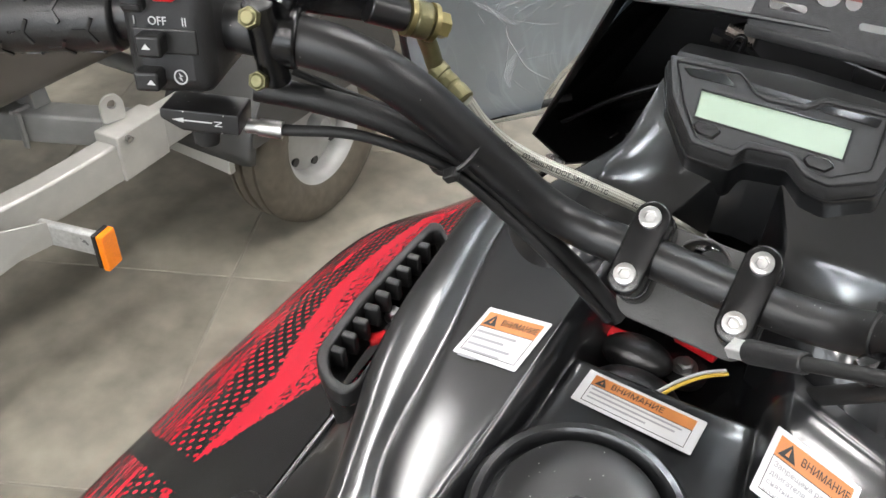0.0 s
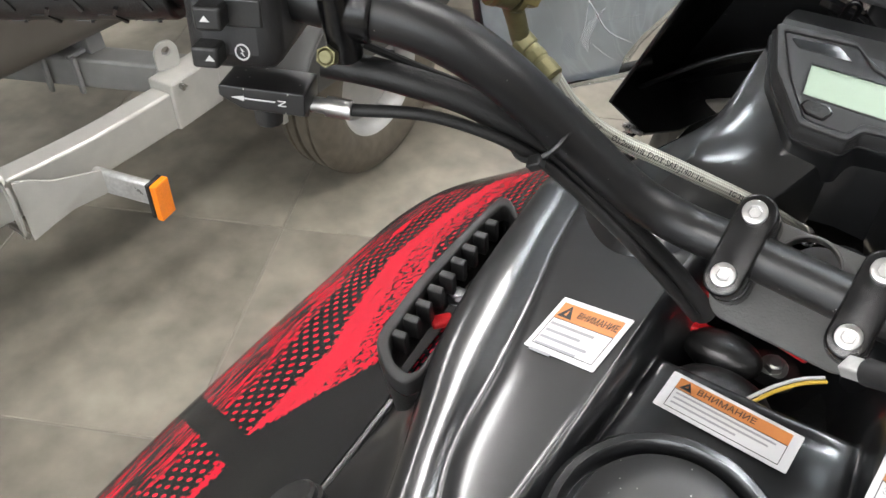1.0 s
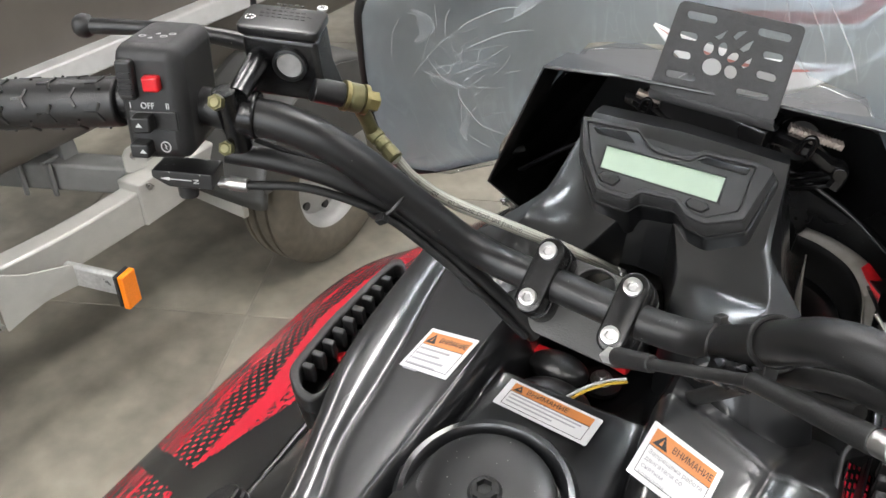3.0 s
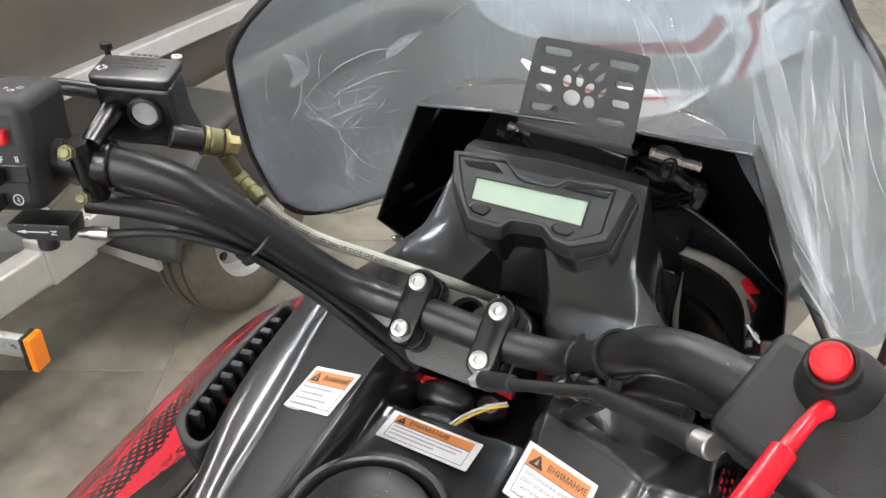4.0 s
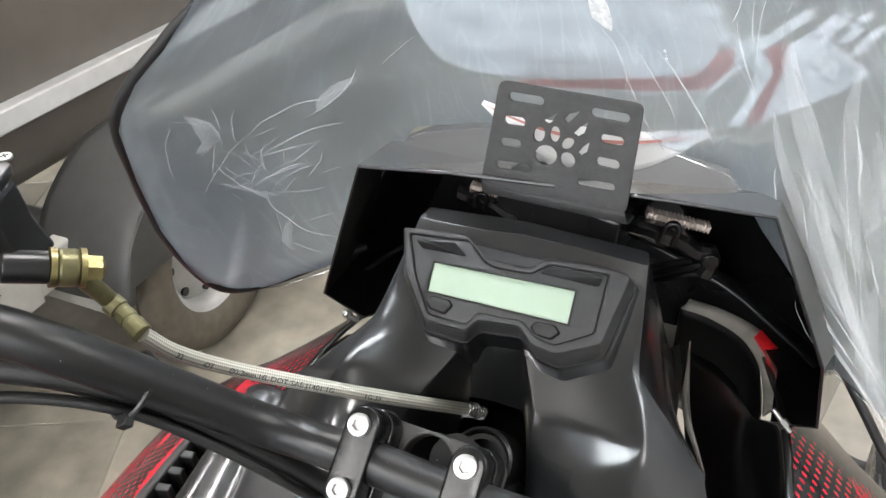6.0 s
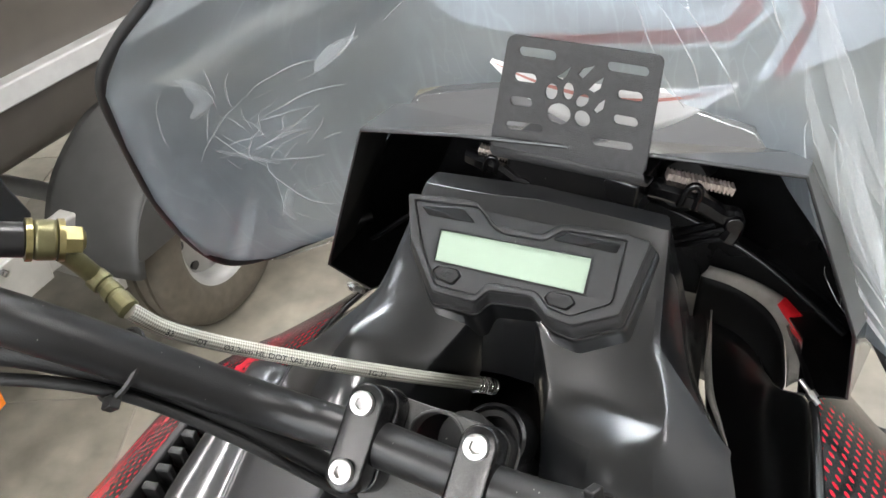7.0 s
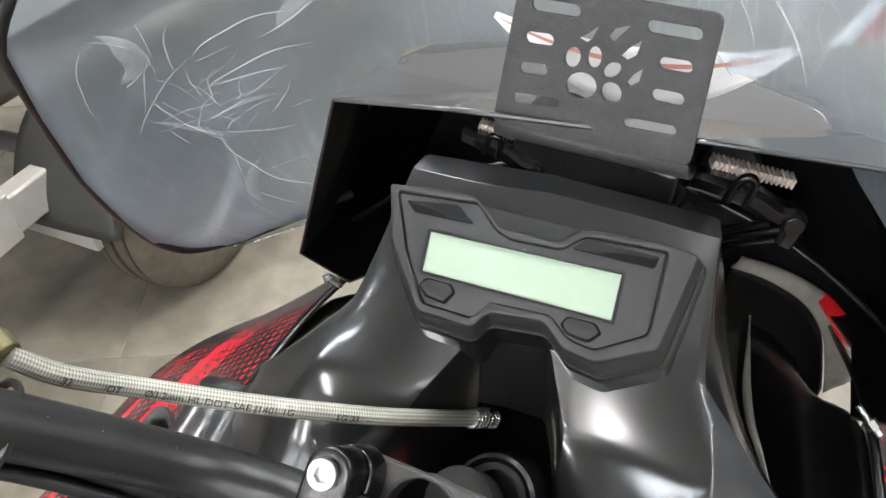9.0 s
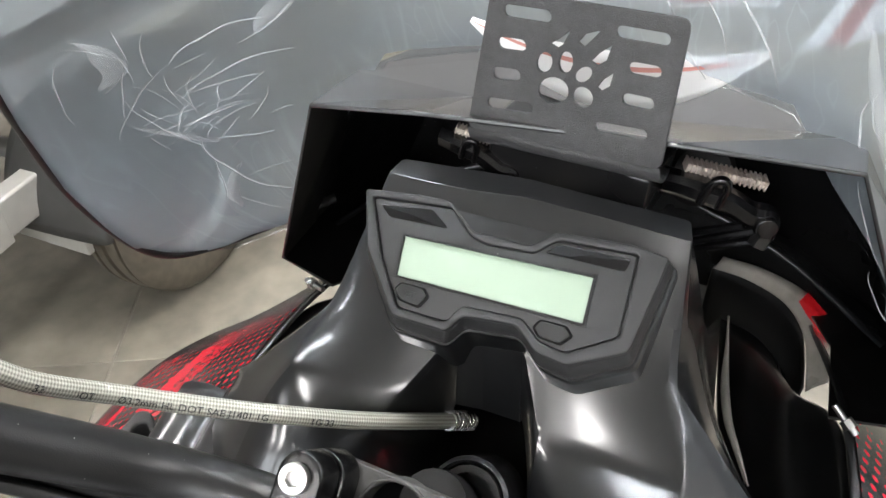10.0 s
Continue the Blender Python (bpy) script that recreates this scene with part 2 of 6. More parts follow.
def clear_sheet(name, tint, gloss, white):
    """Clear plastic: mostly let through, a mirror gloss that grows at grazing angles, and a whitish haze, stronger
    along creases, that paints in their shine.
    """
    m = bpy.data.materials.new(name)
    m.use_nodes = True
    t = m.node_tree
    t.nodes.remove(t.nodes["Principled BSDF"])
    out = t.nodes["Material Output"]
    clear = t.nodes.new("ShaderNodeBsdfTransparent")
    clear.inputs[0].default_value = (*tint, 1)
    shine = t.nodes.new("ShaderNodeBsdfGlossy")
    shine.inputs["Roughness"].default_value = 0.14
    if white:
        tc = t.nodes.new("ShaderNodeTexCoord")
        mpb = t.nodes.new("ShaderNodeMapping")
        mpb.inputs["Scale"].default_value = (16, 4, 1)
        t.links.new(tc.outputs["UV"], mpb.inputs[0])
        nb = t.nodes.new("ShaderNodeTexNoise")
        nb.inputs["Scale"].default_value, nb.inputs["Detail"].default_value, nb.inputs["Distortion"].default_value = 1, 3, 0.8
        t.links.new(mpb.outputs[0], nb.inputs["Vector"])
        bu = t.nodes.new("ShaderNodeBump")
        bu.inputs["Strength"].default_value, bu.inputs["Distance"].default_value = 0.5, 0.008
        t.links.new(nb.outputs[0], bu.inputs["Height"])
        t.links.new(bu.outputs[0], shine.inputs["Normal"])
    fres = t.nodes.new("ShaderNodeFresnel")
    fres.inputs["IOR"].default_value = 1.45
    amount = link_math(t, "MULTIPLY", fres.outputs[0], gloss, True)
    seen = clear.outputs[0]
    if white:
        blur = t.nodes.new("ShaderNodeBsdfRefraction")
        blur.inputs["Color"].default_value = (*tint, 1)
        blur.inputs["Roughness"].default_value, blur.inputs["IOR"].default_value = 0.28, 1.10
        both_ = t.nodes.new("ShaderNodeMixShader")
        both_.inputs[0].default_value = 0.32
        t.links.new(clear.outputs[0], both_.inputs[1])
        t.links.new(blur.outputs[0], both_.inputs[2])
        seen = both_.outputs[0]
    one = t.nodes.new("ShaderNodeMixShader")
    t.links.new(amount, one.inputs[0])
    t.links.new(seen, one.inputs[1])
    t.links.new(shine.outputs[0], one.inputs[2])
    last = one.outputs[0]
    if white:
        # diffuse haze stands for scatter in the film and for its pale reflections
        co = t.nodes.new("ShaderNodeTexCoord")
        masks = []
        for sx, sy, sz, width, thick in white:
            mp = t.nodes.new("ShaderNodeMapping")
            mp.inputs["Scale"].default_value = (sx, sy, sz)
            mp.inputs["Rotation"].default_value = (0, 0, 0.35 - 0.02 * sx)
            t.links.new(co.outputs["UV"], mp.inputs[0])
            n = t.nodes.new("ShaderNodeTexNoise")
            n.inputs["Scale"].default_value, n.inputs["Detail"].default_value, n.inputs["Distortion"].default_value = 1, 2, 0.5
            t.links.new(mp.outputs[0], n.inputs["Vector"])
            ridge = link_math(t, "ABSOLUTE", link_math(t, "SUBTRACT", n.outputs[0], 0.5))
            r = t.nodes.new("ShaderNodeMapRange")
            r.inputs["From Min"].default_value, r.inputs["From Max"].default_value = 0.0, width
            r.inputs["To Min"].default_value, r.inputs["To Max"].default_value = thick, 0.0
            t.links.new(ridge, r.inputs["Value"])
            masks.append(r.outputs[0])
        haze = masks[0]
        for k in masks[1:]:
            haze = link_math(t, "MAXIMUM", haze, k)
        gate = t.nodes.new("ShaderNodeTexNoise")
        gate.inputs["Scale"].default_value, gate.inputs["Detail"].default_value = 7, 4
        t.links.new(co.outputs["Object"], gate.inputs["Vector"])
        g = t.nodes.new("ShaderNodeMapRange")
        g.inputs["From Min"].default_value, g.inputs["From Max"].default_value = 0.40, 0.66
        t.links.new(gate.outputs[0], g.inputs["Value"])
        # the painted haze is slightly stronger on the side where the film hangs looser
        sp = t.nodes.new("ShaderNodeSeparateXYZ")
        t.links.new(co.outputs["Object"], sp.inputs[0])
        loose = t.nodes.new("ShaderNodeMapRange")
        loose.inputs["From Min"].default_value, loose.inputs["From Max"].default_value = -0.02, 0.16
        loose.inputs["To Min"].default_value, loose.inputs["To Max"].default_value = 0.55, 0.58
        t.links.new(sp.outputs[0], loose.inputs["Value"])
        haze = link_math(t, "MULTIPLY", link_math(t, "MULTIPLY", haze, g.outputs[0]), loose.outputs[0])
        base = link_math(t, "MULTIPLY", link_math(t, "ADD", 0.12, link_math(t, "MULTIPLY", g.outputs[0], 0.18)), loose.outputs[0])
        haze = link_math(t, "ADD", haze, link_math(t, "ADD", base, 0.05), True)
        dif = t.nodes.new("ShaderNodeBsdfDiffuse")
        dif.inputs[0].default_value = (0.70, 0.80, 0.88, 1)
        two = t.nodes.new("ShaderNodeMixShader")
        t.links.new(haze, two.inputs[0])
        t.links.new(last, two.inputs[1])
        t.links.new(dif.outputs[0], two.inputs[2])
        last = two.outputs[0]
    t.links.new(last, out.inputs["Surface"])
    return m


def braid_material():
    """Steel braid under a clear sleeve."""
    m = bpy.data.materials.new("sleeved_steel_braid")
    m.use_nodes = True
    t = m.node_tree
    b = t.nodes["Principled BSDF"]
    uv = t.nodes.new("ShaderNodeUVMap")
    hs = []
    for sgn in (1, -1):
        mp = t.nodes.new("ShaderNodeMapping")
        mp.inputs["Scale"].default_value = (700, sgn * 14, 1)
        t.links.new(uv.outputs[0], mp.inputs[0])
        sep = t.nodes.new("ShaderNodeSeparateXYZ")
        t.links.new(mp.outputs[0], sep.inputs[0])
        hs.append(link_math(t, "SINE", link_math(t, "MULTIPLY", link_math(t, "ADD", sep.outputs[0], sep.outputs[1]), 3.14159)))
    h = link_math(t, "MULTIPLY", hs[0], hs[1])
    r = t.nodes.new("ShaderNodeMapRange")
    r.inputs["From Min"].default_value, r.inputs["From Max"].default_value = -0.9, 0.9
    r.inputs["To Min"].default_value, r.inputs["To Max"].default_value = 0.20, 0.62
    t.links.new(h, r.inputs["Value"])
    col = t.nodes.new("ShaderNodeCombineColor")
    t.links.new(r.outputs[0], col.inputs[0])
    t.links.new(r.outputs[0], col.inputs[1])
    t.links.new(link_math(t, "MULTIPLY", r.outputs[0], 0.86), col.inputs[2])
    t.links.new(col.outputs[0], b.inputs["Base Color"])
    b.inputs["Metallic"].default_value, b.inputs["Roughness"].default_value, b.inputs["Coat Weight"].default_value = 0.35, 0.38, 0.6
    bu = t.nodes.new("ShaderNodeBump")
    bu.inputs["Strength"].default_value, bu.inputs["Distance"].default_value = 0.4, 0.0004
    t.links.new(h, bu.inputs["Height"])
    t.links.new(bu.outputs[0], b.inputs["Normal"])
    return m


BRAID = braid_material()
SCREEN = clear_sheet("clear_screen_plastic", (0.92, 0.94, 0.95), 0.35, ())
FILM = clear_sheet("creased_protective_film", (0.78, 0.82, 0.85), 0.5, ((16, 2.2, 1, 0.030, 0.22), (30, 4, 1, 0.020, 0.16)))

def fold_shine_material(name, share):
    """Clear film mixed with plain white, which paints in the shine of its folds."""
    m = bpy.data.materials.new(name)
    m.use_nodes = True
    t = m.node_tree
    t.nodes.remove(t.nodes["Principled BSDF"])
    clear, white, mix = t.nodes.new("ShaderNodeBsdfTransparent"), t.nodes.new("ShaderNodeBsdfDiffuse"), t.nodes.new("ShaderNodeMixShader")
    white.inputs[0].default_value = (0.88, 0.91, 0.93, 1)
    mix.inputs[0].default_value = share
    t.links.new(clear.outputs[0], mix.inputs[1])
    t.links.new(white.outputs[0], mix.inputs[2])
    t.links.new(mix.outputs[0], t.nodes["Material Output"].inputs["Surface"])
    return m


# white ribbon colours paint highlights along the film's folds
CREASE = fold_shine_material("crease_shine_white", 0.34)
SOFTCREASE = fold_shine_material("fold_sheen_faint_white", 0.14)

# ---------- geometry helpers ----------
def part(name, bm, mat_, parent, label="", smooth=True, bevel=0.0, solid=0.0, core=None):
    """Links a bmesh as one mesh object under a thing or under a part."""
    me = bpy.data.meshes.new(name)
    bm.normal_update()
    bm.to_mesh(me)
    bm.free()
    return part_mesh(name, me, mat_, parent, label, smooth, bevel, solid, core)


def part_mesh(name, me, mat_, parent, label="", smooth=True, bevel=0.0, solid=0.0, core=None):
    for mm in mat_ if isinstance(mat_, (list, tuple)) else [mat_]:
        me.materials.append(mm)
    ob = new(name, me)
    ob.parent = parent
    if parent is not None and parent.type == "EMPTY":
        ob.matrix_parent_inverse = Matrix.Translation(-parent.location)
    if smooth:
        me.polygons.foreach_set("use_smooth", [True] * len(me.polygons))
        try:
            me.set_sharp_from_angle(angle=radians(38))
        except AttributeError:
            pass
    if solid:
        core = Vector((0, 0.1, 0.7)) if core is None else Vector(core)
        if sum((p.normal.dot(p.center - core) * p.area for p in me.polygons), 0.0) < 0:
            me.flip_normals()
        mo = ob.modifiers.new("thick", "SOLIDIFY")
        mo.thickness, mo.offset = solid, -1
    if bevel:
        mo = ob.modifiers.new("round", "BEVEL")
        mo.width, mo.segments, mo.limit_method, mo.angle_limit = bevel, 3, "ANGLE", radians(30)
    if label:
        ob["label"] = label
    return ob


def thing(name, at, label, category, group="", kind=""):
    ob = new(name)
    ob.location = at
    ob.empty_display_size = 0.05
    return tagged(ob, label, category, group, kind)


def axes(origin, x, y):
    """The matrix of a local frame with that origin, x along x and y near y."""
    x = Vector(x).normalized()
    y = Vector(y)
    y = (y - x * x.dot(y)).normalized()
    z = x.cross(y)
    return Matrix(((x.x, y.x, z.x, origin[0]), (x.y, y.y, z.y, origin[1]), (x.z, y.z, z.z, origin[2]), (0, 0, 0, 1)))


def box(bm, size, m=None):
    return bmesh.ops.create_cube(bm, size=1, matrix=(m or Matrix()) @ Matrix.Diagonal((*size, 1)))["verts"]


def boxes(size, m=None):
    bm = bmesh.new()
    box(bm, size, m)
    return bm


def rod(bm, a, b, r, r2=None, seg=20):
    a, b = Vector(a), Vector(b)
    d = b - a
    m = Matrix.Translation((a + b) / 2) @ d.to_track_quat("Z", "Y").to_matrix().to_4x4()
    bmesh.ops.create_cone(bm, cap_ends=True, segments=seg, radius1=r, radius2=r if r2 is None else r2, depth=d.length, matrix=m)


def rods(*parts_):
    bm = bmesh.new()
    for p in parts_:
        rod(bm, *p)
    return bm


def catmull(points, n):
    """A smooth line through the points, n steps a span."""
    p = np.array(points, float)
    e = np.vstack([2 * p[0] - p[1], p, 2 * p[-1] - p[-2]])
    out = []
    for i in range(len(p) - 1):
        a, b, c, d = e[i : i + 4]
        for s in np.linspace(0, 1, n, endpoint=False):
            out.append(0.5 * (2 * b + (c - a) * s + (2 * a - 5 * b + 4 * c - d) * s * s + (3 * b - a - 3 * c + d) * s**3))
    out.append(p[-1])
    return np.array(out)


def creased(seq, marks, q=0.10):
    """A row of points, or of rows, with the marked ones held tight, so that the smooth line through them bends sharply there."""
    seq = [np.array(s, float) for s in seq]
    out = []
    for i, s in enumerate(seq):
        if i in marks and 0 < i < len(seq) - 1:
            out += [s * (1 - q) + seq[i - 1] * q, s, s * (1 - q) + seq[i + 1] * q]
        else:
            out.append(s)
    return out


def pipe(points, r, n=8, seg=14, ends=True, radii=None, bm=None):
    """A round bar, hose or wire along a smooth line."""
    line = catmull(points, n) if n > 1 else np.array(points, float)
    rs = np.full(len(line), r) if radii is None else np.interp(np.linspace(0, 1, len(line)), np.linspace(0, 1, len(radii)), radii)
    bm = bm or bmesh.new()
    rings, up = [], None
    for i, c in enumerate(line):
        d = Vector(line[min(i + 1, len(line) - 1)] - line[max(i - 1, 0)]).normalized()
        if up is None:
            up = d.orthogonal().normalized()
        up = (up - d * d.dot(up)).normalized()
        side = d.cross(up)
        rings.append([bm.verts.new(Vector(c) + (up * math.cos(a) + side * math.sin(a)) * rs[i]) for a in np.linspace(0, 2 * math.pi, seg, endpoint=False)])
    uvl = bm.loops.layers.uv.verify()
    run = np.concatenate([[0], np.cumsum(np.linalg.norm(np.diff(line, axis=0), axis=1))])
    for i, (a, b) in enumerate(zip(rings, rings[1:])):
        for k in range(seg):
            f = bm.faces.new((a[k], a[(k + 1) % seg], b[(k + 1) % seg], b[k]))
            for lo, (uu, vv) in zip(f.loops, ((run[i], k), (run[i], k + 1), (run[i + 1], k + 1), (run[i + 1], k))):
                lo[uvl].uv = (uu, vv / seg)
    if ends:
        bm.faces.new(rings[0][::-1])
        bm.faces.new(rings[-1])
    return bm


def cage(points, faces, creases, mirror=False):
    """A control cage for a subdivided moulding. creases: the corner pairs whose edges stay crisp, with how crisp."""
    bm = bmesh.new()
    layer = bm.edges.layers.float.new("crease_edge")
    vs = {k: bm.verts.new((-x if mirror else x, y, z)) for k, (x, y, z) in points.items()}
    for f in faces:
        names = f.split()
        bm.faces.new([vs[k] for k in (names[::-1] if mirror else names)])
    for pair, c in creases.items():
        a, b = pair.split()
        e = bm.edges.get((vs[a], vs[b]))
        if e:
            e[layer] = c
    return bm


def along(me, line, start, side, lift):
    """Bends flat writing round a hose: its x runs along the line from start metres on, its y to the side."""
    run = np.concatenate([[0], np.cumsum(np.linalg.norm(np.diff(line, axis=0), axis=1))])
    for v in me.vertices:
        s = start + v.co.x
        c = Vector([float(np.interp(s, run, line[:, k])) for k in range(3)])
        d = (Vector([float(np.interp(s + 0.002, run, line[:, k])) for k in range(3)]) - c).normalized()
        w = (side - d * side.dot(d)).normalized()
        up = d.cross(w)
        if up.z < 0:
            up = -up
        q = v.co.y / lift
        v.co = c + w * lift * math.sin(q) + up * (lift * math.cos(q) + v.co.z)
    return me


def loft(net, nu=8, nv=8, mirror=False, lengths=True):
    """A smooth surface through rows of points. Its UV runs in metres: u along the rows' order, v along a row."""
    net = np.array(net, float)
    if mirror:
        net[..., 0] *= -1
    rows = np.array([catmull(r, nv) for r in net])
    grid = np.array([catmull(rows[:, j], nu) for j in range(rows.shape[1])]).transpose(1, 0, 2)
    bm = bmesh.new()
    uvl = bm.loops.layers.uv.new("UVMap")
    vs = [[bm.verts.new(p) for p in r] for r in grid]
    du = np.concatenate([[0], np.cumsum(np.linalg.norm(np.diff(grid, axis=0), axis=2).mean(1))])
    dv = np.concatenate([[0], np.cumsum(np.linalg.norm(np.diff(grid, axis=1), axis=2).mean(0))])
    for i in range(len(vs) - 1):
        for j in range(len(vs[0]) - 1):
            ij = ((i, j), (i + 1, j), (i + 1, j + 1), (i, j + 1))
            if mirror:
                ij = ij[::-1]
            f = bm.faces.new([vs[a][b] for a, b in ij])
            for lo, (a, b) in zip(f.loops, ij):
                lo[uvl].uv = (du[a], dv[b])
    return bm


def surface_grid(net, nu, nv):
    """Points of the smooth surface through rows of points, with no mesh."""
    rows = np.array([catmull(r, nv) for r in np.array(net, float)])
    return np.array([catmull(rows[:, j], nu) for j in range(rows.shape[1])]).transpose(1, 0, 2)


def cut_plate(outlines, thick, m, bevel=0.0, name="plate"):
    """A flat plate with holes: the first outline is its edge, the others are openings. Returns a mesh; local z from 0 to thick."""
    cu = bpy.data.curves.new(name, "CURVE")
    cu.dimensions, cu.fill_mode = "2D", "BOTH"
    cu.extrude, cu.bevel_depth, cu.bevel_resolution = max(thick / 2 - bevel, 0.0001), bevel, 2
    cu.offset = -bevel
    for o in outlines:
        sp = cu.splines.new("POLY")
        sp.points.add(len(o) - 1)
        for p, (x, y) in zip(sp.points, o):
            p.co = (x, y, 0, 1)
        sp.use_cyclic_u = True
    ob = bpy.data.objects.new(name, cu)
    scene.collection.objects.link(ob)
    me = bpy.data.meshes.new_from_object(ob.evaluated_get(bpy.context.evaluated_depsgraph_get()))
    bpy.data.objects.remove(ob)
    bpy.data.curves.remove(cu)
    me.materials.clear()
    weld = bmesh.new()
    weld.from_mesh(me)
    bmesh.ops.remove_doubles(weld, verts=weld.verts[:], dist=2e-6)
    weld.to_mesh(me)
    weld.free()
    me.transform(m @ Matrix.Translation((0, 0, thick / 2)))
    return me


def writing(text, size, m, depth=0.0002, shear=0.0, align="CENTER", fit=0.0):
    cu = bpy.data.curves.new("text", "FONT")
    cu.body, cu.size, cu.align_x, cu.align_y, cu.extrude, cu.shear = text, size, align, "CENTER", depth, shear
    cu.resolution_u = 3
    ob = bpy.data.objects.new("text", cu)
    scene.collection.objects.link(ob)
    me = bpy.data.meshes.new_from_object(ob.evaluated_get(bpy.context.evaluated_depsgraph_get()))
    bpy.data.objects.remove(ob)
    bpy.data.curves.remove(cu)
    me.materials.clear()
    wide = max(v.co.x for v in me.vertices) - min(v.co.x for v in me.vertices)
    if fit and wide > fit:
        me.transform(Matrix.Diagonal((fit / wide, fit / wide if fit / wide > 0.6 else 0.75, 1, 1)))
    me.transform(m)
    return me


def stadium(cx, cy, length, h, turn=0.0, n=8):
    out = []
    for s, a0 in ((1, -90), (-1, 90)):
        for k in range(n + 1):
            a = radians(a0 + 180 * k / n)
            out.append((s * (length - h) / 2 + h / 2 * math.cos(a), h / 2 * math.sin(a)))
    c, s = math.cos(radians(turn)), math.sin(radians(turn))
    return [(cx + x * c - y * s, cy + x * s + y * c) for x, y in out]


def ellipse(cx, cy, a, b, turn=0.0, n=20):
    c, s = math.cos(radians(turn)), math.sin(radians(turn))
    return [(cx + a * math.cos(k) * c - b * math.sin(k) * s, cy + a * math.cos(k) * s + b * math.sin(k) * c) for k in np.linspace(0, 2 * math.pi, n, endpoint=False)]


def rounded(points, r, n=4):
    """The polygon with its corners rounded."""
    out = []
    for i, p in enumerate(points):
        p, a, b = Vector(p), Vector(points[i - 1]), Vector(points[(i + 1) % len(points)])
        da, db = (a - p), (b - p)
        ra = min(r, da.length * 0.45, db.length * 0.45)
        s, e = p + da.normalized() * ra, p + db.normalized() * ra
        for k in range(n + 1):
            q = k / n
            w = s * (1 - q) ** 2 + p * 2 * q * (1 - q) + e * q * q
            out.append((w.x, w.y))
    return out


def turned(profile, m, seg=32, caps=True):
    """A turned body: profile of (radius, height) along local z."""
    bm = bmesh.new()
    rings = []
    for r, h in profile:
        rings.append([bm.verts.new(m @ Vector((r * math.cos(a), r * math.sin(a), h))) for a in np.linspace(0, 2 * math.pi, seg, endpoint=False)])
    for a, b in zip(rings, rings[1:]):
        for k in range(seg):
            bm.faces.new((a[k], a[(k + 1) % seg], b[(k + 1) % seg], b[k]))
    if caps:
        bm.faces.new(rings[0][::-1])
        bm.faces.new(rings[-1])
    return bm


def hex_bolt(parent, at, axis, r=0.0065, h=0.005, mat_=None, name="bolt", washer=True, label=""):
    m = Matrix.Translation(at) @ Vector(axis).to_track_quat("Z", "Y").to_matrix().to_4x4()
    bm = bmesh.new()
    bmesh.ops.create_cone(bm, cap_ends=True, segments=6, radius1=r, radius2=r * 0.97, depth=h, matrix=m @ Matrix.Translation((0, 0, h / 2)))
    bmesh.ops.create_cone(bm, cap_ends=True, segments=16, radius1=r * 0.8, radius2=r * 0.55, depth=h * 0.25, matrix=m @ Matrix.Translation((0, 0, h * 1.08)))
    if washer:
        bmesh.ops.create_cone(bm, cap_ends=True, segments=24, radius1=r * 1.4, radius2=r * 1.4, depth=0.0012, matrix=m)
    return part(name, bm, mat_ or ZINC, parent, label, smooth=False, bevel=0.0004)


def socket_bolt(parent, at, axis, r=0.0066, h=0.004, name="bolt"):
    """A cap screw with a hexagon socket."""
    m = Matrix.Translation(at) @ Vector(axis).to_track_quat("Z", "Y").to_matrix().to_4x4()
    hexa = [(0.0034 * math.cos(radians(60 * k + 20)), 0.0034 * math.sin(radians(60 * k + 20))) for k in range(6)]
    me = cut_plate([ellipse(0, 0, r, r, n=32), hexa], h, m, 0.0005)
    ob = part_mesh(name, me, ZINC, parent, "bright zinc socket head screw")
    bm = bmesh.new()
    bmesh.ops.create_cone(bm, cap_ends=True, segments=24, radius1=r * 0.9, radius2=r * 0.9, depth=0.001, matrix=m @ Matrix.Translation((0, 0, 0.0008)))
    part("socket", bm, CHROMED, ob)
    return ob


# ---------- the hall ----------
def tile_floor():
    """Square floor tiles laid at an angle to the machines, with narrow joints; the nearest ones are pieces of their own."""
    bm = bmesh.new()
    box(bm, (14, 14, 0.1), Matrix.Translation((-1.0, 1.5, -0.0525)))
    base = part("floor", bm, GROUT, None, smooth=False)
    tagged(base, "grey concrete-look floor tiles with pale joints", "floor", kind="structure")
    pitch, gap, turn = 0.735, 0.006, radians(24)
    me = bpy.data.meshes.new("tile")
    tb = boxes((pitch - gap, pitch - gap, 0.01))
    bmesh.ops.bevel(tb, geom=[e for e in tb.edges], offset=0.0015, segments=1, affect="EDGES")
    tb.to_mesh(me)
    tb.free()
    me.materials.append(FLOORTILE)
    c, s = math.cos(turn), math.sin(turn)
    for i in range(-8, 9):
        for j in range(-8, 9):
            a, b = -0.85 + (i + 0.5) * pitch, 1.36 - (j + 0.5) * pitch
            x, y = a * c - b * s, a * s + b * c
            if not (-7.8 < x < 5.8 and -5.3 < y < 8.3):
                continue
            t = new("tile", me)
            t.parent = base
            t.location = (x, y, -0.005 + 0.0006 * math.sin(7 * i + 3 * j))
            t.rotation_euler = (0, 0, turn)


tile_floor()


def wall(name, size, at):
    ob = part(name, boxes(size, Matrix.Translation(at)), WALLPAINT, None, smooth=False)
    return tagged(ob, "plain pale grey painted hall wall", "wall", kind="structure")


wall("wall_north", (14, 0.2, 3.6), (-1.0, 8.6, 1.8))
